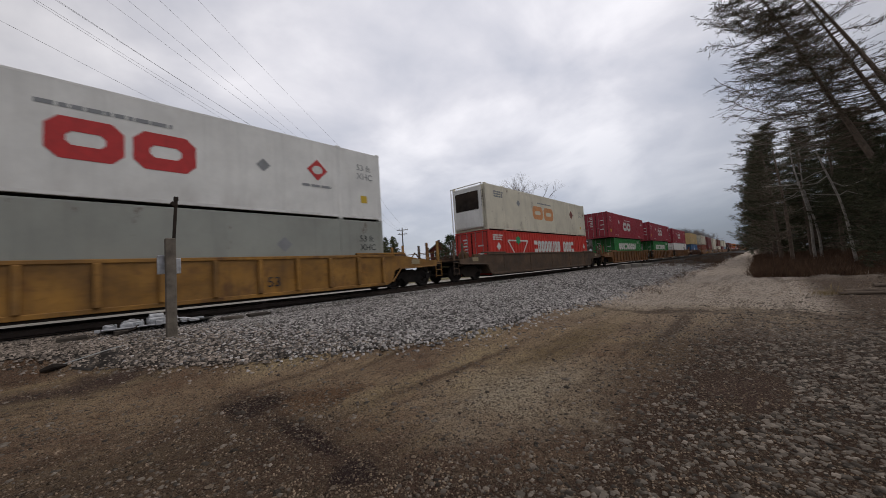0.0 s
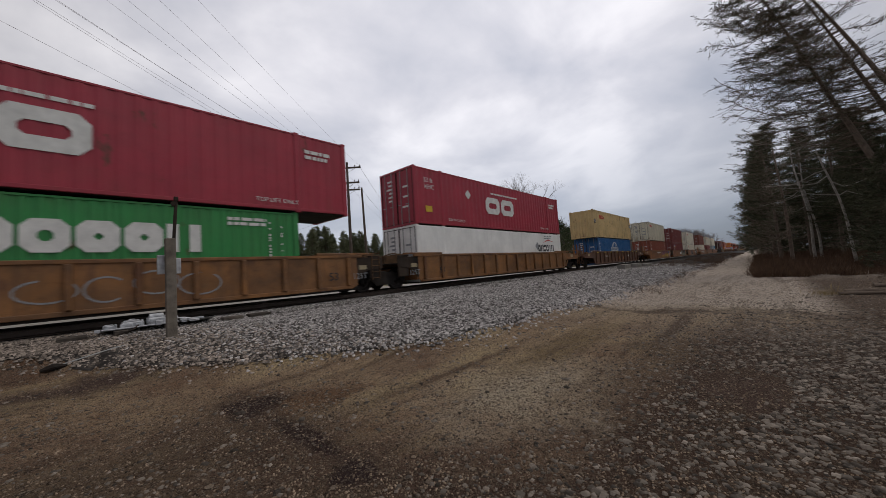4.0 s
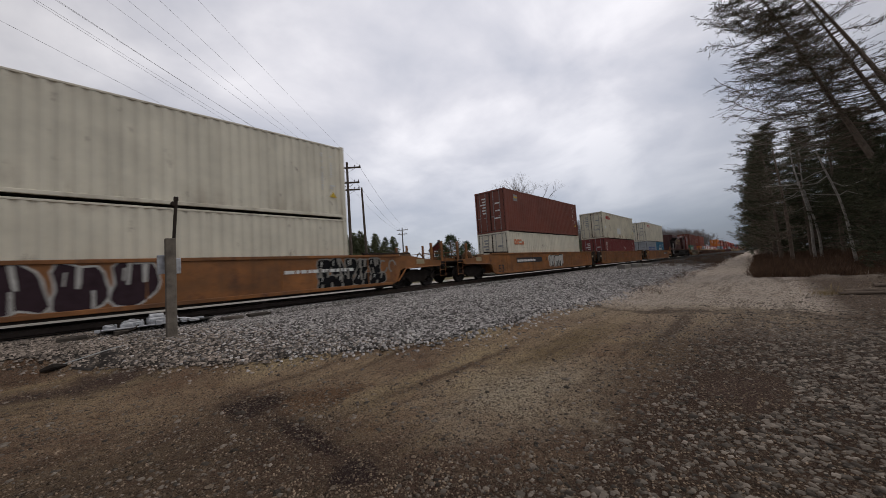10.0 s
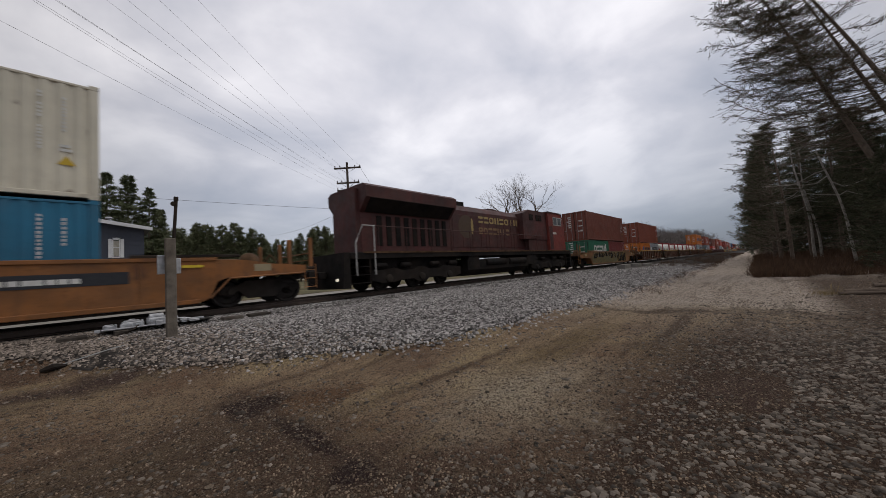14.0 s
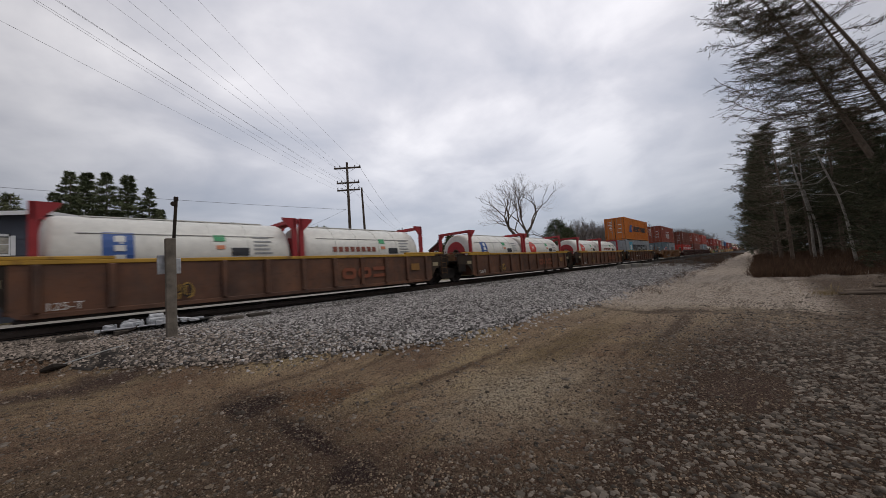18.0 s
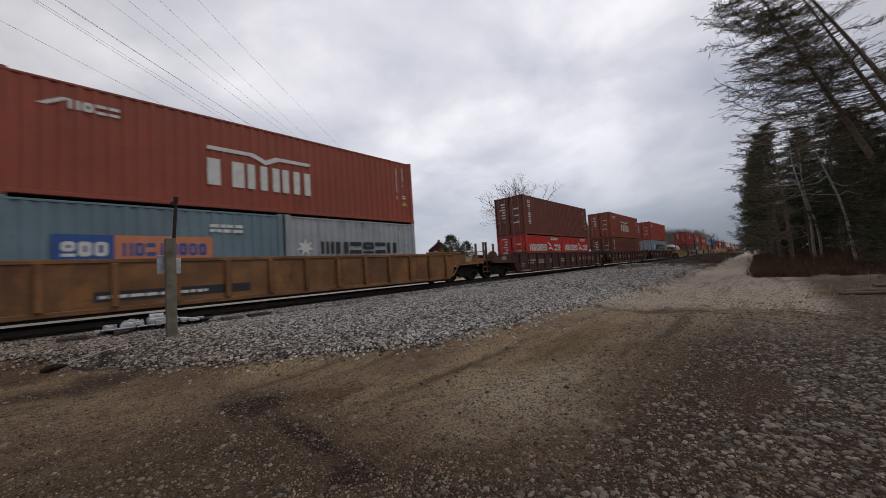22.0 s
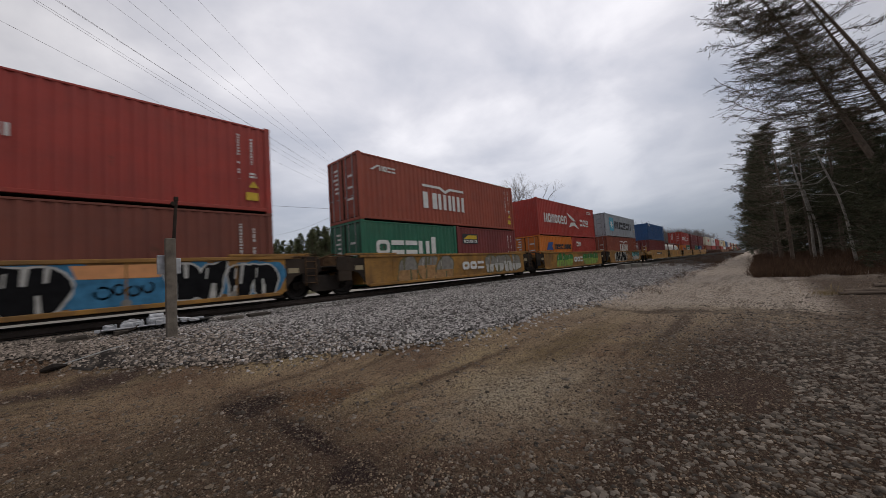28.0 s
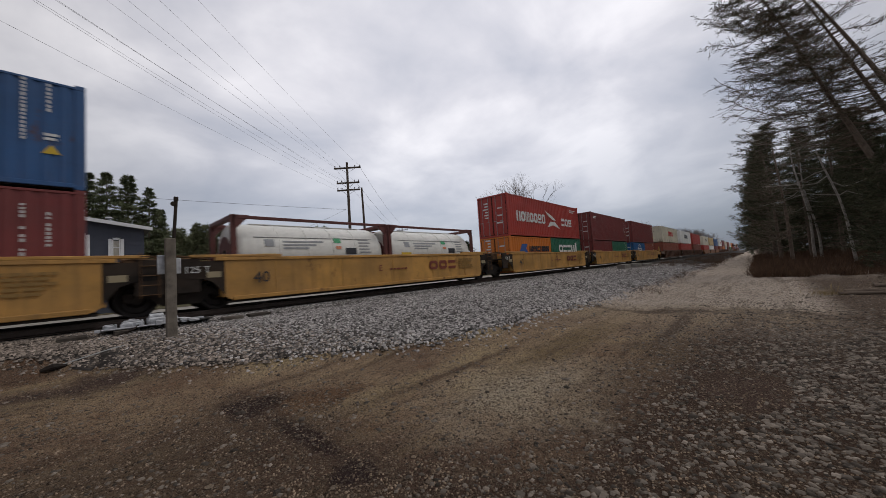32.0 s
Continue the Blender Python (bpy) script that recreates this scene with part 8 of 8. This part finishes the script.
def conifer(H, R, base, seed, limbs, tufts, blade, wide, droop, leaf, trunk_r, top=0.25, lean=(0, 0), dead=0, side=None, open_top=False):
    """Trunk with limbs, and a crown of needle tufts. R: reach of the longest limbs. base: height of the lowest green limb.
    lean: how far the top stands off its foot. side: a direction to which the limbs mostly go."""
    r, rs = random.Random(seed), np.random.RandomState(seed)
    wood, P, D = Geo(), [], []

    def stem(z):
        f = z / H
        return Vector((lean[0] * f + 0.10 * math.sin(f * 5 + seed), lean[1] * f + 0.10 * math.cos(f * 4 + seed), z))

    n = 9
    wood.tube([stem(H * i / n) for i in range(n + 1)], [trunk_r * (1 - 0.88 * i / n) for i in range(n + 1)], 8)
    for i in range(limbs + dead):
        bare = i >= limbs
        f = (i + r.random()) / limbs if not bare else r.random()
        z = base + (H - base) * f ** 0.9 if not bare else max(1.5, base * 0.25) + (base * 1.15 - base * 0.25) * f
        if z > H * 0.985:
            continue
        if open_top:
            reach = R * (1.05 - 0.5 * f) * r.uniform(0.55, 1.05)
        else:
            reach = R * ((1 - f) ** 0.75 * (1 - top) + top * (1 - f) + 0.05) * r.uniform(0.72, 1.08)
        if bare:
            reach = R * r.uniform(0.4, 0.8)
        a = r.uniform(0, 6.283) if side is None or r.random() < 0.35 else side + r.gauss(0, 0.8)
        out = Vector((math.cos(a), math.sin(a), 0))
        p0 = stem(z)
        lift = r.uniform(-0.1, 0.15) - droop * (1 - f) + (r.uniform(-0.22, 0.16) if open_top else 0.0)
        bend = r.uniform(0.02, 0.16)
        pts = []
        for q in range(6):
            u = q / 5
            rise = lift * 0.6 * u - 0.11 * math.sin(u * 2.9) + 0.13 * u ** 4 + bend * u if open_top else None
            pts.append(p0 + out * (reach * u) + Vector((0, 0, reach * (rise if open_top else lift * u + bend * u * u * (1 if droop < 0.3 else 0.6)))) + Vector((r.uniform(-1, 1), r.uniform(-1, 1), r.uniform(-0.5, 0.5))) * (0.07 if open_top else 0.045) * reach * u)
        wood.tube(pts, [max(0.009, trunk_r * 0.16 * (1 - f * 0.5)) * (1 - 0.85 * q / 5) + 0.006 for q in range(6)], 5)
        if bare:
            continue
        kn = max(3, int(tufts * (0.35 + reach / R)))
        for q in range(kn):
            u = 0.22 + 0.78 * (q + r.random()) / kn
            k = min(4, int(u * 5))
            c = pts[k].lerp(pts[k + 1], u * 5 - k)
            spread_ = reach * 0.20 * (0.4 + u * 0.6)
            sp = Vector((-out.y, out.x, 0)) * r.gauss(0, spread_) + Vector((0, 0, r.gauss(0, spread_ * (0.17 if open_top else 0.22))))
            if open_top:
                sp += out * (spread_ * r.uniform(0.1, 0.9))
            tipd = (out * 0.7 + sp.normalized() * 0.8 + Vector((0, 0, 0.25 - droop)))
            if sp.length > 0.12 and open_top:
                wood.tube([c, c + sp * 0.5 - Vector((0, 0, 0.04)), c + sp * 0.85, c + sp + Vector((0, 0, 0.10 * r.random()))], [0.014, 0.011, 0.009, 0.006], 3, False)
            m = r.randint(5, 9) if open_top else r.randint(5, 9)
            for _ in range(m):
                P.append(tuple(c + sp * r.uniform(0.55, 1.05) + Vector((r.gauss(0, 0.05), r.gauss(0, 0.05), r.gauss(0, 0.04)))))
                D.append((tipd.x + r.gauss(0, 0.6), tipd.y + r.gauss(0, 0.6), tipd.z + r.gauss(0, 0.45)))
    V, F = blades(P, D, blade * (0.6 + 0.8 * rs.rand(len(P))), wide * (0.7 + 0.6 * rs.rand(len(P))), rs)
    return wood.mesh("trunk", m_bark, True), big("crown", V, F, leaf)


def plant(name, meshes, x, y, label, category, group, turn=0.0, size=1.0):
    ob = thing(name, (x, y, ground_z(x, y) - 0.1 if abs(x) < 900 else 0), label, category, group)
    ob.rotation_euler, ob.scale = (0, 0, turn), (size, size, size)
    part("trunk", meshes[0], None, ob)
    part("crown", meshes[1], None, ob)
    return ob


# the wood beside the lane
WOOD = [conifer(18.5, 4.0, 1.6, 11, 150, 16, 0.55, 0.085, 0.10, m_needle, 0.24, dead=16),
        conifer(20.0, 3.8, 4.5, 12, 140, 16, 0.55, 0.085, 0.08, m_needle, 0.26, dead=30),
        conifer(16.0, 3.4, 1.0, 13, 150, 16, 0.52, 0.085, 0.16, m_needle, 0.20, dead=14),
        conifer(21.0, 3.6, 7.0, 14, 110, 16, 0.55, 0.085, 0.05, m_needle, 0.25, dead=40)]
r_wood = random.Random(21)
FRONT = ((58.5, -2.2, 0, 1.0), (66, -1.9, 2, 1.15), (51.5, -4.2, 3, 0.95), (45.5, -5.6, 1, 0.92), (74, -1.4, 0, 1.0), (84, -1.8, 2, 1.15), (96, -1.0, 0, 1.05), (110, -1.2, 1, 1.0), (54, -4.8, 2, 1.1), (48.5, -7.0, 0, 1.0),
         (41.5, -6.6, 3, 0.8), (36.0, -10.0, 1, 0.85), (31.5, -12.5, 0, 0.8), (55.0, -8.5, 1, 1.0), (47.5, -11.0, 0, 1.0), (40.0, -13.5, 2, 1.05), (26.5, -13.5, 2, 0.85), (24, -17, 0, 0.9), (34, -16.5, 3, 0.9))
WOOD_H = (18.5, 20.0, 16.0, 21.0)


def under_roof(x, y, k, s):
    """The wood's roof falls towards the yard: no tree of its edge stands higher than a quarter of its way from there."""
    return min(s, (0.965 + math.hypot(x, y) * (0.285 - 0.004 * max(0.0, -y - 2) + r_roof.uniform(-0.035, 0.0))) / WOOD_H[k])


r_roof = random.Random(77)
for x, y, k, s in FRONT:
    s = under_roof(x, y, k, s)
    plant("pine_tree", WOOD[k], x, y, ("tall dark pine at the edge of the wood", "dark pine with many dead lower limbs", "dense dark fir reaching low to the ground", "tall pine with a bare lower trunk")[k], "pine tree", "pines of the wood", r_wood.uniform(0, 6.28), s)
for i in range(34):
    x, y = 30 + 4.2 * i + r_wood.uniform(-2, 2), -r_wood.uniform(9.5, 24) - max(0, 40 - (30 + 4.2 * i)) * 0.35
    k = r_wood.randrange(4)
    plant("pine_tree", WOOD[k], x, y, "dark pine standing deep in the wood", "pine tree", "pines of the wood", r_wood.uniform(0, 6.28), under_roof(x, y, k, r_wood.uniform(0.85, 1.1)))
for i in range(12):
    k, y = r_wood.randrange(4), -27 - r_wood.uniform(0, 8)
    plant("pine_tree", WOOD[k], 24 + i * 7, y, "dark pine standing deep in the wood", "pine tree", "pines of the wood", r_wood.uniform(0, 6.28), under_roof(24 + i * 7, y, k, 1.1))

for x, y, s, k in ((26.5, -5.0, 0.42, 2), (26.2, -6.2, 0.40, 2), (27.6, -7.6, 0.42, 0), (26.2, -9.0, 0.46, 2), (31.5, -5.6, 0.46, 0), (29.5, -10.5, 0.6, 2)):
    plant("fir_tree", WOOD[k], x, y, "young dark fir before the leaning pines", "fir tree", "young firs", x * 3.0, s)
LEANER = [conifer(18.0, 4.8, 6.7, 31, 62, 44, 0.17, 0.030, -0.04, m_needle, 0.20, lean=(0.6, 5.7), dead=6, side=radians(92), open_top=True),
          conifer(18.5, 4.3, 6.6, 32, 62, 44, 0.17, 0.030, -0.04, m_needle, 0.19, lean=(1.0, 6.6), dead=6, side=radians(85), open_top=True)]
plant("leaning_pine", LEANER[0], 27.4, -6.7, "pine leaning out over the lane with long limbs", "pine tree", "leaning pines")
plant("leaning_pine", LEANER[1], 26.9, -8.8, "pine leaning out of the wood with open crown", "pine tree", "leaning pines")
plant("leaning_pine", LEANER[0], 27.6, -8.1, "pine leaning out of the wood with open crown", "pine tree", "leaning pines", -0.12, 0.94)


EDGE = conifer(12.5, 3.6, 2.2, 33, 44, 30, 0.20, 0.036, 0.0, m_needle, 0.15, lean=(0.2, 0.5), dead=14, side=radians(95), open_top=True)
for x, y, s in ((40.0, -2.2, 0.95), (47.0, -1.8, 1.05), (54.0, -1.6, 0.9)):
    plant("pine_tree", EDGE, x, y, "ragged pine with long bare-tipped limbs over the lane", "pine tree", "pines of the wood", x * 0.02 - 0.9, s)


def birch(x, y, h, r0, lean, label, limbs, reach):
    """A slim pale trunk with long bare limbs that sway out level on both sides."""
    ob = thing("birch_tree", (x, y, ground_z(x, y) - 0.1), label, "birch tree", "birches at the wood's edge")
    r = random.Random(int(x * 10))

    def stem(u):
        return Vector((lean[0] * u + 0.10 * math.sin(u * 6), lean[1] * u + 0.14 * math.sin(u * 8 + x), h * u))

    part("trunk", Geo().tube([stem(k / 10) for k in range(11)], [r0 * (1 - 0.075 * k) for k in range(11)], 8), m_pale, ob, smooth=True)
    for i in range(limbs):
        u = r.uniform(0.36, 0.95)
        c = stem(u)
        a = radians(r.choice((80, -100)) + r.gauss(0, 24))
        L = reach * r.uniform(0.4, 1.0)
        d = Vector((math.cos(a), math.sin(a), 0))
        pts = [c + d * (L * k / 6) + Vector((0, 0, L * (0.10 * math.sin(k * 0.55 + i) - 0.012 * k) + r.gauss(0, 0.02 * L))) for k in range(7)]
        pts[0] = c
        limb = part("limb", Geo().tube(pts, [0.030 - 0.0037 * k for k in range(7)], 5), m_pale, ob)
        for k in (3, 4, 5):
            e = pts[k] + Vector((r.gauss(0, 0.15), d.y * L * 0.18, r.uniform(-0.06, 0.12) * L))
            part("twig", Geo().tube([pts[k], pts[k].lerp(e, 0.5) + Vector((0, 0, 0.03)), e], [0.012, 0.008, 0.004], 4), m_pale, limb)


birch(33.4, -4.75, 10.5, 0.085, (0.2, 1.5), "slim pale birch trunk leaning at the wood's edge", 15, 4.2)
birch(45.8, -4.1, 12.0, 0.12, (0.3, 0.9), "pale birch trunk at the wood's edge", 9, 3.4)
birch(46.9, -4.5, 11.0, 0.11, (0.1, 0.8), "pale birch trunk beside its like", 8, 3.0)

# spruces and pines beyond the track
SPRUCE = [conifer(14.6, 4.1, 1.5, 41, 175, 24, 0.30, 0.12, 0.24, m_spruce, 0.20, top=1.0), conifer(13.4, 3.9, 1.2, 42, 170, 24, 0.30, 0.12, 0.24, m_spruce, 0.20, top=1.0)]
for x, y, k, s in ((-0.1, 52, 0, 0.94), (1.3, 55, 1, 1.09), (2.6, 52, 0, 0.96), (4.5, 52, 1, 1.05), (6.2, 51.6, 0, 0.87), (7.4, 52.5, 1, 0.78), (-1.1, 54, 1, 0.88)):
    plant("spruce_tree", SPRUCE[k], x, y, "tall dark green spruce behind the blue house", "spruce tree", "spruces behind the house", x * 2.1, s)
BACK = [conifer(13.5, 3.6, 1.0, 51, 100, 13, 0.55, 0.17, 0.05, m_far, 0.18, top=0.1), conifer(12.0, 3.8, 0.6, 52, 100, 13, 0.55, 0.17, 0.08, m_far, 0.18, top=0.1), conifer(14.5, 3.2, 2.0, 53, 90, 13, 0.55, 0.17, 0.05, m_far, 0.18, top=0.1)]
plant("pine_tree", BACK[0], -4.4, 60, "light green pine beyond the blue house", "pine tree", "pines beyond the track", 0, 0.92)
plant("pine_tree", BACK[1], -6.4, 62, "light green pine beyond the blue house", "pine tree", "pines beyond the track", 1, 0.8)
r_back = random.Random(5)
SKYLINE = ((9.5, 13.5), (12.5, 14), (15.5, 14.6), (18.5, 15), (21.5, 15.3), (24.5, 15.2), (27.5, 15), (30.5, 13.6), (33.5, 12.4), (36.5, 11.6), (39.5, 12.2), (42.5, 14.2), (45.5, 14.8), (48.5, 13.6), (51.5, 13), (54.5, 12.6), (57.5, 11.8), (60.5, 11.4), (11, 14.0), (14, 14.5), (17, 14.8), (20, 15.6), (23, 15.2), (26, 15.8), (29, 14.4), (32, 13.2), (35, 12.0), (38, 11.4), (41, 13.5), (44, 15.2), (47, 14.6), (50, 13.0), (53, 13.2), (56, 12.4), (59, 11.6))
for row in range(2):
    for x, top in SKYLINE:
        y = math.sqrt(max(100, 95 ** 2 - x ** 2)) + row * 9 + r_back.uniform(-2, 2)
        k = r_back.randrange(3)
        plant("pine_tree", BACK[k], x * (1 + 0.09 * row) + r_back.uniform(-0.8, 0.8), y, "green pine in the tree line beyond the track", "pine tree", "pines beyond the track", r_back.uniform(0, 6.28), (top - 0.3) / (13.5, 12.0, 14.5)[k] * (0.93 if row else 0.97))


def bare_tree(H, seed, depth=6, start=0.22, wide=0.6, girth=0.017):
    """A leafless broad-crowned tree, its limbs forking to fine twigs."""
    r, g = random.Random(seed), Geo()

    def grow(p, d, length, rad, level):
        n = 3
        pts, q = [p], p
        for i in range(n):
            d = (d + Vector((r.gauss(0, 0.13), r.gauss(0, 0.13), r.gauss(0.03, 0.08))) * (0.3 if level == 0 else 1.0)).normalized()
            q = q + d * (length / n)
            pts.append(q)
        g.tube(pts, [rad * (1 - 0.4 * i / n) for i in range(n + 1)], 7 if level < 2 else 4 if level < 4 else 3, False)
        if level >= depth:
            return
        for _ in range(3 if level < 1 else r.choice((2, 2, 3))):
            a = r.uniform(0, 6.283)
            side = d.cross(Vector((math.cos(a), math.sin(a), 0.3))).normalized()
            grow(pts[-1 if _ < 2 else 2], (d + side * r.uniform(0.35, wide + 0.3) + Vector((0, 0, 0.12))).normalized(), length * r.uniform(0.66, 0.86), rad * 0.56, level + 1)

    grow(Vector((0, 0, 0)), Vector((0, 0, 1)), H * start, H * girth, 0)
    top = max(v[2] for v in g.v)
    g.v = [(a * H / top, b * H / top, c * H / top) for a, b, c in g.v]
    return g.mesh("branches", m_bark, True)


ob = tagged(new("bare_tree", bare_tree(12.9, 23, 8, 0.15, 0.55)), "leafless broad tree with fine twigs beyond the track", "tree")
ob.location, ob.scale = (38.9, 22.6, ground_z(38.9, 22.6) - 0.1), (1.2, 1.2, 1.0)


def round_tree(H, R, seed):
    """A dense evergreen with a rounded, uneven crown."""
    r, rs = random.Random(seed), np.random.RandomState(seed)
    g, P, D = Geo(), [], []
    g.tube([(0, 0, 0), (0, 0, H * 0.8)], [0.16, 0.05], 7)
    for i in range(420):
        a, u = r.uniform(0, 6.283), r.uniform(0.06, 1)
        rad = R * math.sin(min(1, u * 1.02) ** 0.8 * 2.75 + 0.3) * r.uniform(0.55, 1.05)
        c = Vector((rad * math.cos(a), rad * math.sin(a), H * u))
        if i % 4 == 0:
            g.tube([(0, 0, H * u * 0.7), c], [0.03, 0.01], 4, False)
        for _ in range(14):
            P.append(tuple(c + Vector((r.gauss(0, 0.28), r.gauss(0, 0.28), r.gauss(0, 0.22)))))
            D.append((math.cos(a) + r.gauss(0, 0.7), math.sin(a) + r.gauss(0, 0.7), 0.5 + r.gauss(0, 0.6)))
    V, F = blades(P, D, 0.45 * (0.6 + 0.8 * rs.rand(len(P))), 0.14, rs)
    return g.mesh("trunk", m_bark), big("crown", V, F, m_cedar)


ROUND = [round_tree(8.6, 3.4, 61), round_tree(7.6, 3.0, 62)]
plant("cedar_tree", ROUND[0], 59.6, 26.2, "dense dark green cedar with rounded crown", "cedar tree", "cedars beyond the track")
plant("cedar_tree", ROUND[1], 66.0, 27.0, "dense dark green cedar with rounded crown", "cedar tree", "cedars beyond the track", 1.3)
plant("cedar_tree", ROUND[1], 58.0, 50.5, "dense dark green cedar beside the red house", "cedar tree", "cedars beyond the track", 2.0, 1.1)
plant("cedar_tree", ROUND[0], 70.5, 56.0, "dense dark green cedar beside the red house", "cedar tree", "cedars beyond the track", 0.4, 0.9)

# leafless woods along the far track
m_bark_far = mat("far_grey_twigs", (0.19, 0.17, 0.16), 0.95, 0, 0.2, 3, 0.0)
FARW = [bare_tree(11.0, s, 6, 0.20, 0.6, 0.034) for s in (71, 72, 73)]
for me in FARW:
    me.materials[0] = m_bark_far
r_far = random.Random(9)
for i in range(110):
    u = i / 109
    x = 92 + 190 * u ** 1.2 + r_far.uniform(-5, 5)
    y = 36 - 12 * u + r_far.uniform(-4, 10)
    ob = tagged(new("bare_tree", FARW[i % 3]), "grey leafless tree of the far wood", "tree", "leafless trees of the far wood")
    ob.location = (x, y, ground_z(x, y) - 0.2)
    s = r_far.uniform(0.85, 1.25) * (1.0 + 0.25 * u)
    ob.scale, ob.rotation_euler = (s * 1.1, s * 1.1, s), (0, 0, r_far.uniform(0, 6.28))
for i in range(10):
    x, y = 150 + i * 22, -2.5 - r_far.uniform(0, 5)
    ob = tagged(new("bare_tree", FARW[i % 3]), "grey leafless tree at the lane's far end", "tree", "leafless trees of the far wood")
    ob.location = (x, y, ground_z(x, y) - 0.2)
    ob.rotation_euler = (0, 0, r_far.uniform(0, 6.28))

# ---- brush, dry grass, logs ----
m_brush = mat("brown_dry_brush", (0.078, 0.045, 0.030), 0.95, 0, 0.3, 2, 0.0, second=(0.11, 0.068, 0.042))
m_straw = mat("straw_grass", (0.28, 0.21, 0.10), 0.95, 0, 0.3, 2, 0.0)
per_island(m_brush, 0.5, 1.6)
per_island(m_straw, 0.6, 1.4)


def tufts(name, spots, height, material, label, seed, width=0.02, per=14, lean=0.45):
    rs = np.random.RandomState(seed)
    P, D, L = [], [], []
    for x, y in spots:
        z = ground_z(x, y)
        tall = max(0.25, 0.75 + 1.5 * noise.noise((x * 0.45, y * 0.45, seed)) + 0.5 * rs.rand() ** 4)
        for _ in range(per):
            P.append((x + rs.normal(0, 0.12), y + rs.normal(0, 0.12), z - 0.02))
            D.append((rs.normal(0, lean), rs.normal(0, lean), 1.0))
            L.append(height * tall * (0.4 + 0.9 * rs.rand()))
    V, F = blades(P, D, L, width, rs)
    return tagged(new(name, big(name, V, F, material)), label, "brush", kind="stuff")


r_b = random.Random(13)


def brush_spot():
    """A place in the brush; its front towards the lane and the yard is ragged and thins out."""
    y = 0.25 - r_b.random() ** 1.3 * 9.5
    x = 23.2 + 63 * r_b.random() ** 1.5 + 2.6 * abs(noise.noise((y * 0.7, 3, 1)))
    return (x, y - 0.9 * abs(noise.noise((x * 0.35, 7, 2))))


tufts("dry_brush", [brush_spot() for _ in range(4200)], 0.62, m_brush, "brown leafless brush and dead weeds at the wood's edge", 14, 0.028)
tufts("lane_weeds", [(13 + 50 * r_b.random(), r_b.gauss(3.5, 0.3)) for _ in range(380)], 0.22, m_brush, "low brown weeds between lane and crushed stone", 15, 0.02, 10)
tufts("track_weeds", [(40 + 120 * r_b.random() ** 1.3, r_b.uniform(3.0, 9.0)) for _ in range(900)], 0.5, m_brush, "brown weeds beside the far track", 16, 0.04, 10)
tufts("straw_clump", [(15.1 + r_b.gauss(0, 0.22), -1.45 + r_b.gauss(0, 0.14)) for _ in range(16)], 0.42, m_straw, "clump of pale dry straw grass", 17, 0.018, 12, 0.6)


def concrete_blocks():
    m_con = mat("pale_concrete", (0.24, 0.225, 0.20), 0.9, 0, 0.25, 3, 0.4, 30, 0.3)
    for x, y, L, w, h in ((33.5, 8.7, 1.9, 0.7, 0.42), (36.4, 8.3, 1.4, 0.7, 0.44), (38.6, 8.0, 2.2, 0.6, 0.36)):
        z = ground_z(x, y)
        tagged(part("concrete_block", Geo().box(x, x + L, y, y + w, z - 0.05, z + h, 0.03), m_con), "pale concrete slab lying beside the track", "concrete slab", "concrete slabs by the track")


concrete_blocks()


def logs():
    for i, (x, y, L, a, rr) in enumerate(((15.0, -2.6, 1.9, -1.50, 0.05), (15.5, -2.9, 2.2, -1.42, 0.06), (14.4, -3.2, 1.5, -1.6, 0.045), (17.5, -3.9, 2.6, -1.3, 0.07))):
        d = Vector((math.cos(a), math.sin(a), 0)) * L / 2
        c = Vector((x, y, ground_z(x, y) + rr * 0.8))
        g = Geo().tube([c - d, c + Vector((0, 0, 0.03)), c + d], [rr, rr * 0.95, rr * 0.8], 9)
        tagged(part("log", g, m_bark, smooth=True), "dark fallen log lying at the yard's edge", "log", "fallen logs")
    g = Geo()
    rs = random.Random(4)
    for _ in range(60):
        x, y = 14 + 8 * rs.random(), -3.0 - 3.0 * rs.random()
        a, L = rs.uniform(0, 6.28), rs.uniform(0.3, 1.1)
        z = ground_z(x, y)
        g.tube([(x, y, z + 0.03), (x + L * math.cos(a), y + L * math.sin(a), z + rs.uniform(0.03, 0.3))], [0.018, 0.008], 5)
    tagged(part("branch_litter", g, m_bark), "scattered dead branches under the trees", "branches", kind="stuff")


logs()


def motions():
    times = (0, 4, 8, 12, 16, 20, 24, 28, 32)
    for ob, s, z in MOVERS:
        walk(ob, [(t, pose(s - run(t), YC, z)) for t in times])
    # wheels turn while they pass before the yard
    ways = [(f / 30, run(f / 30)) for f in range(0, 961)]
    for ob, s, a in WHEELS:
        near = [(t, (s - d)) for t, d in ways if -6 < s - d < 24]
        if not near:
            continue
        rows = [(t, pose(a, 0, 0.46, 0, math.degrees((x - 24) / 0.46), 0)) for t, x in near]
        if rows[0][0] > 0:
            rows.insert(0, (0.0, rows[0][1]))
        if rows[-1][0] < 32:
            rows.append((32.0, rows[-1][1]))
        walk(ob, rows)


motions()
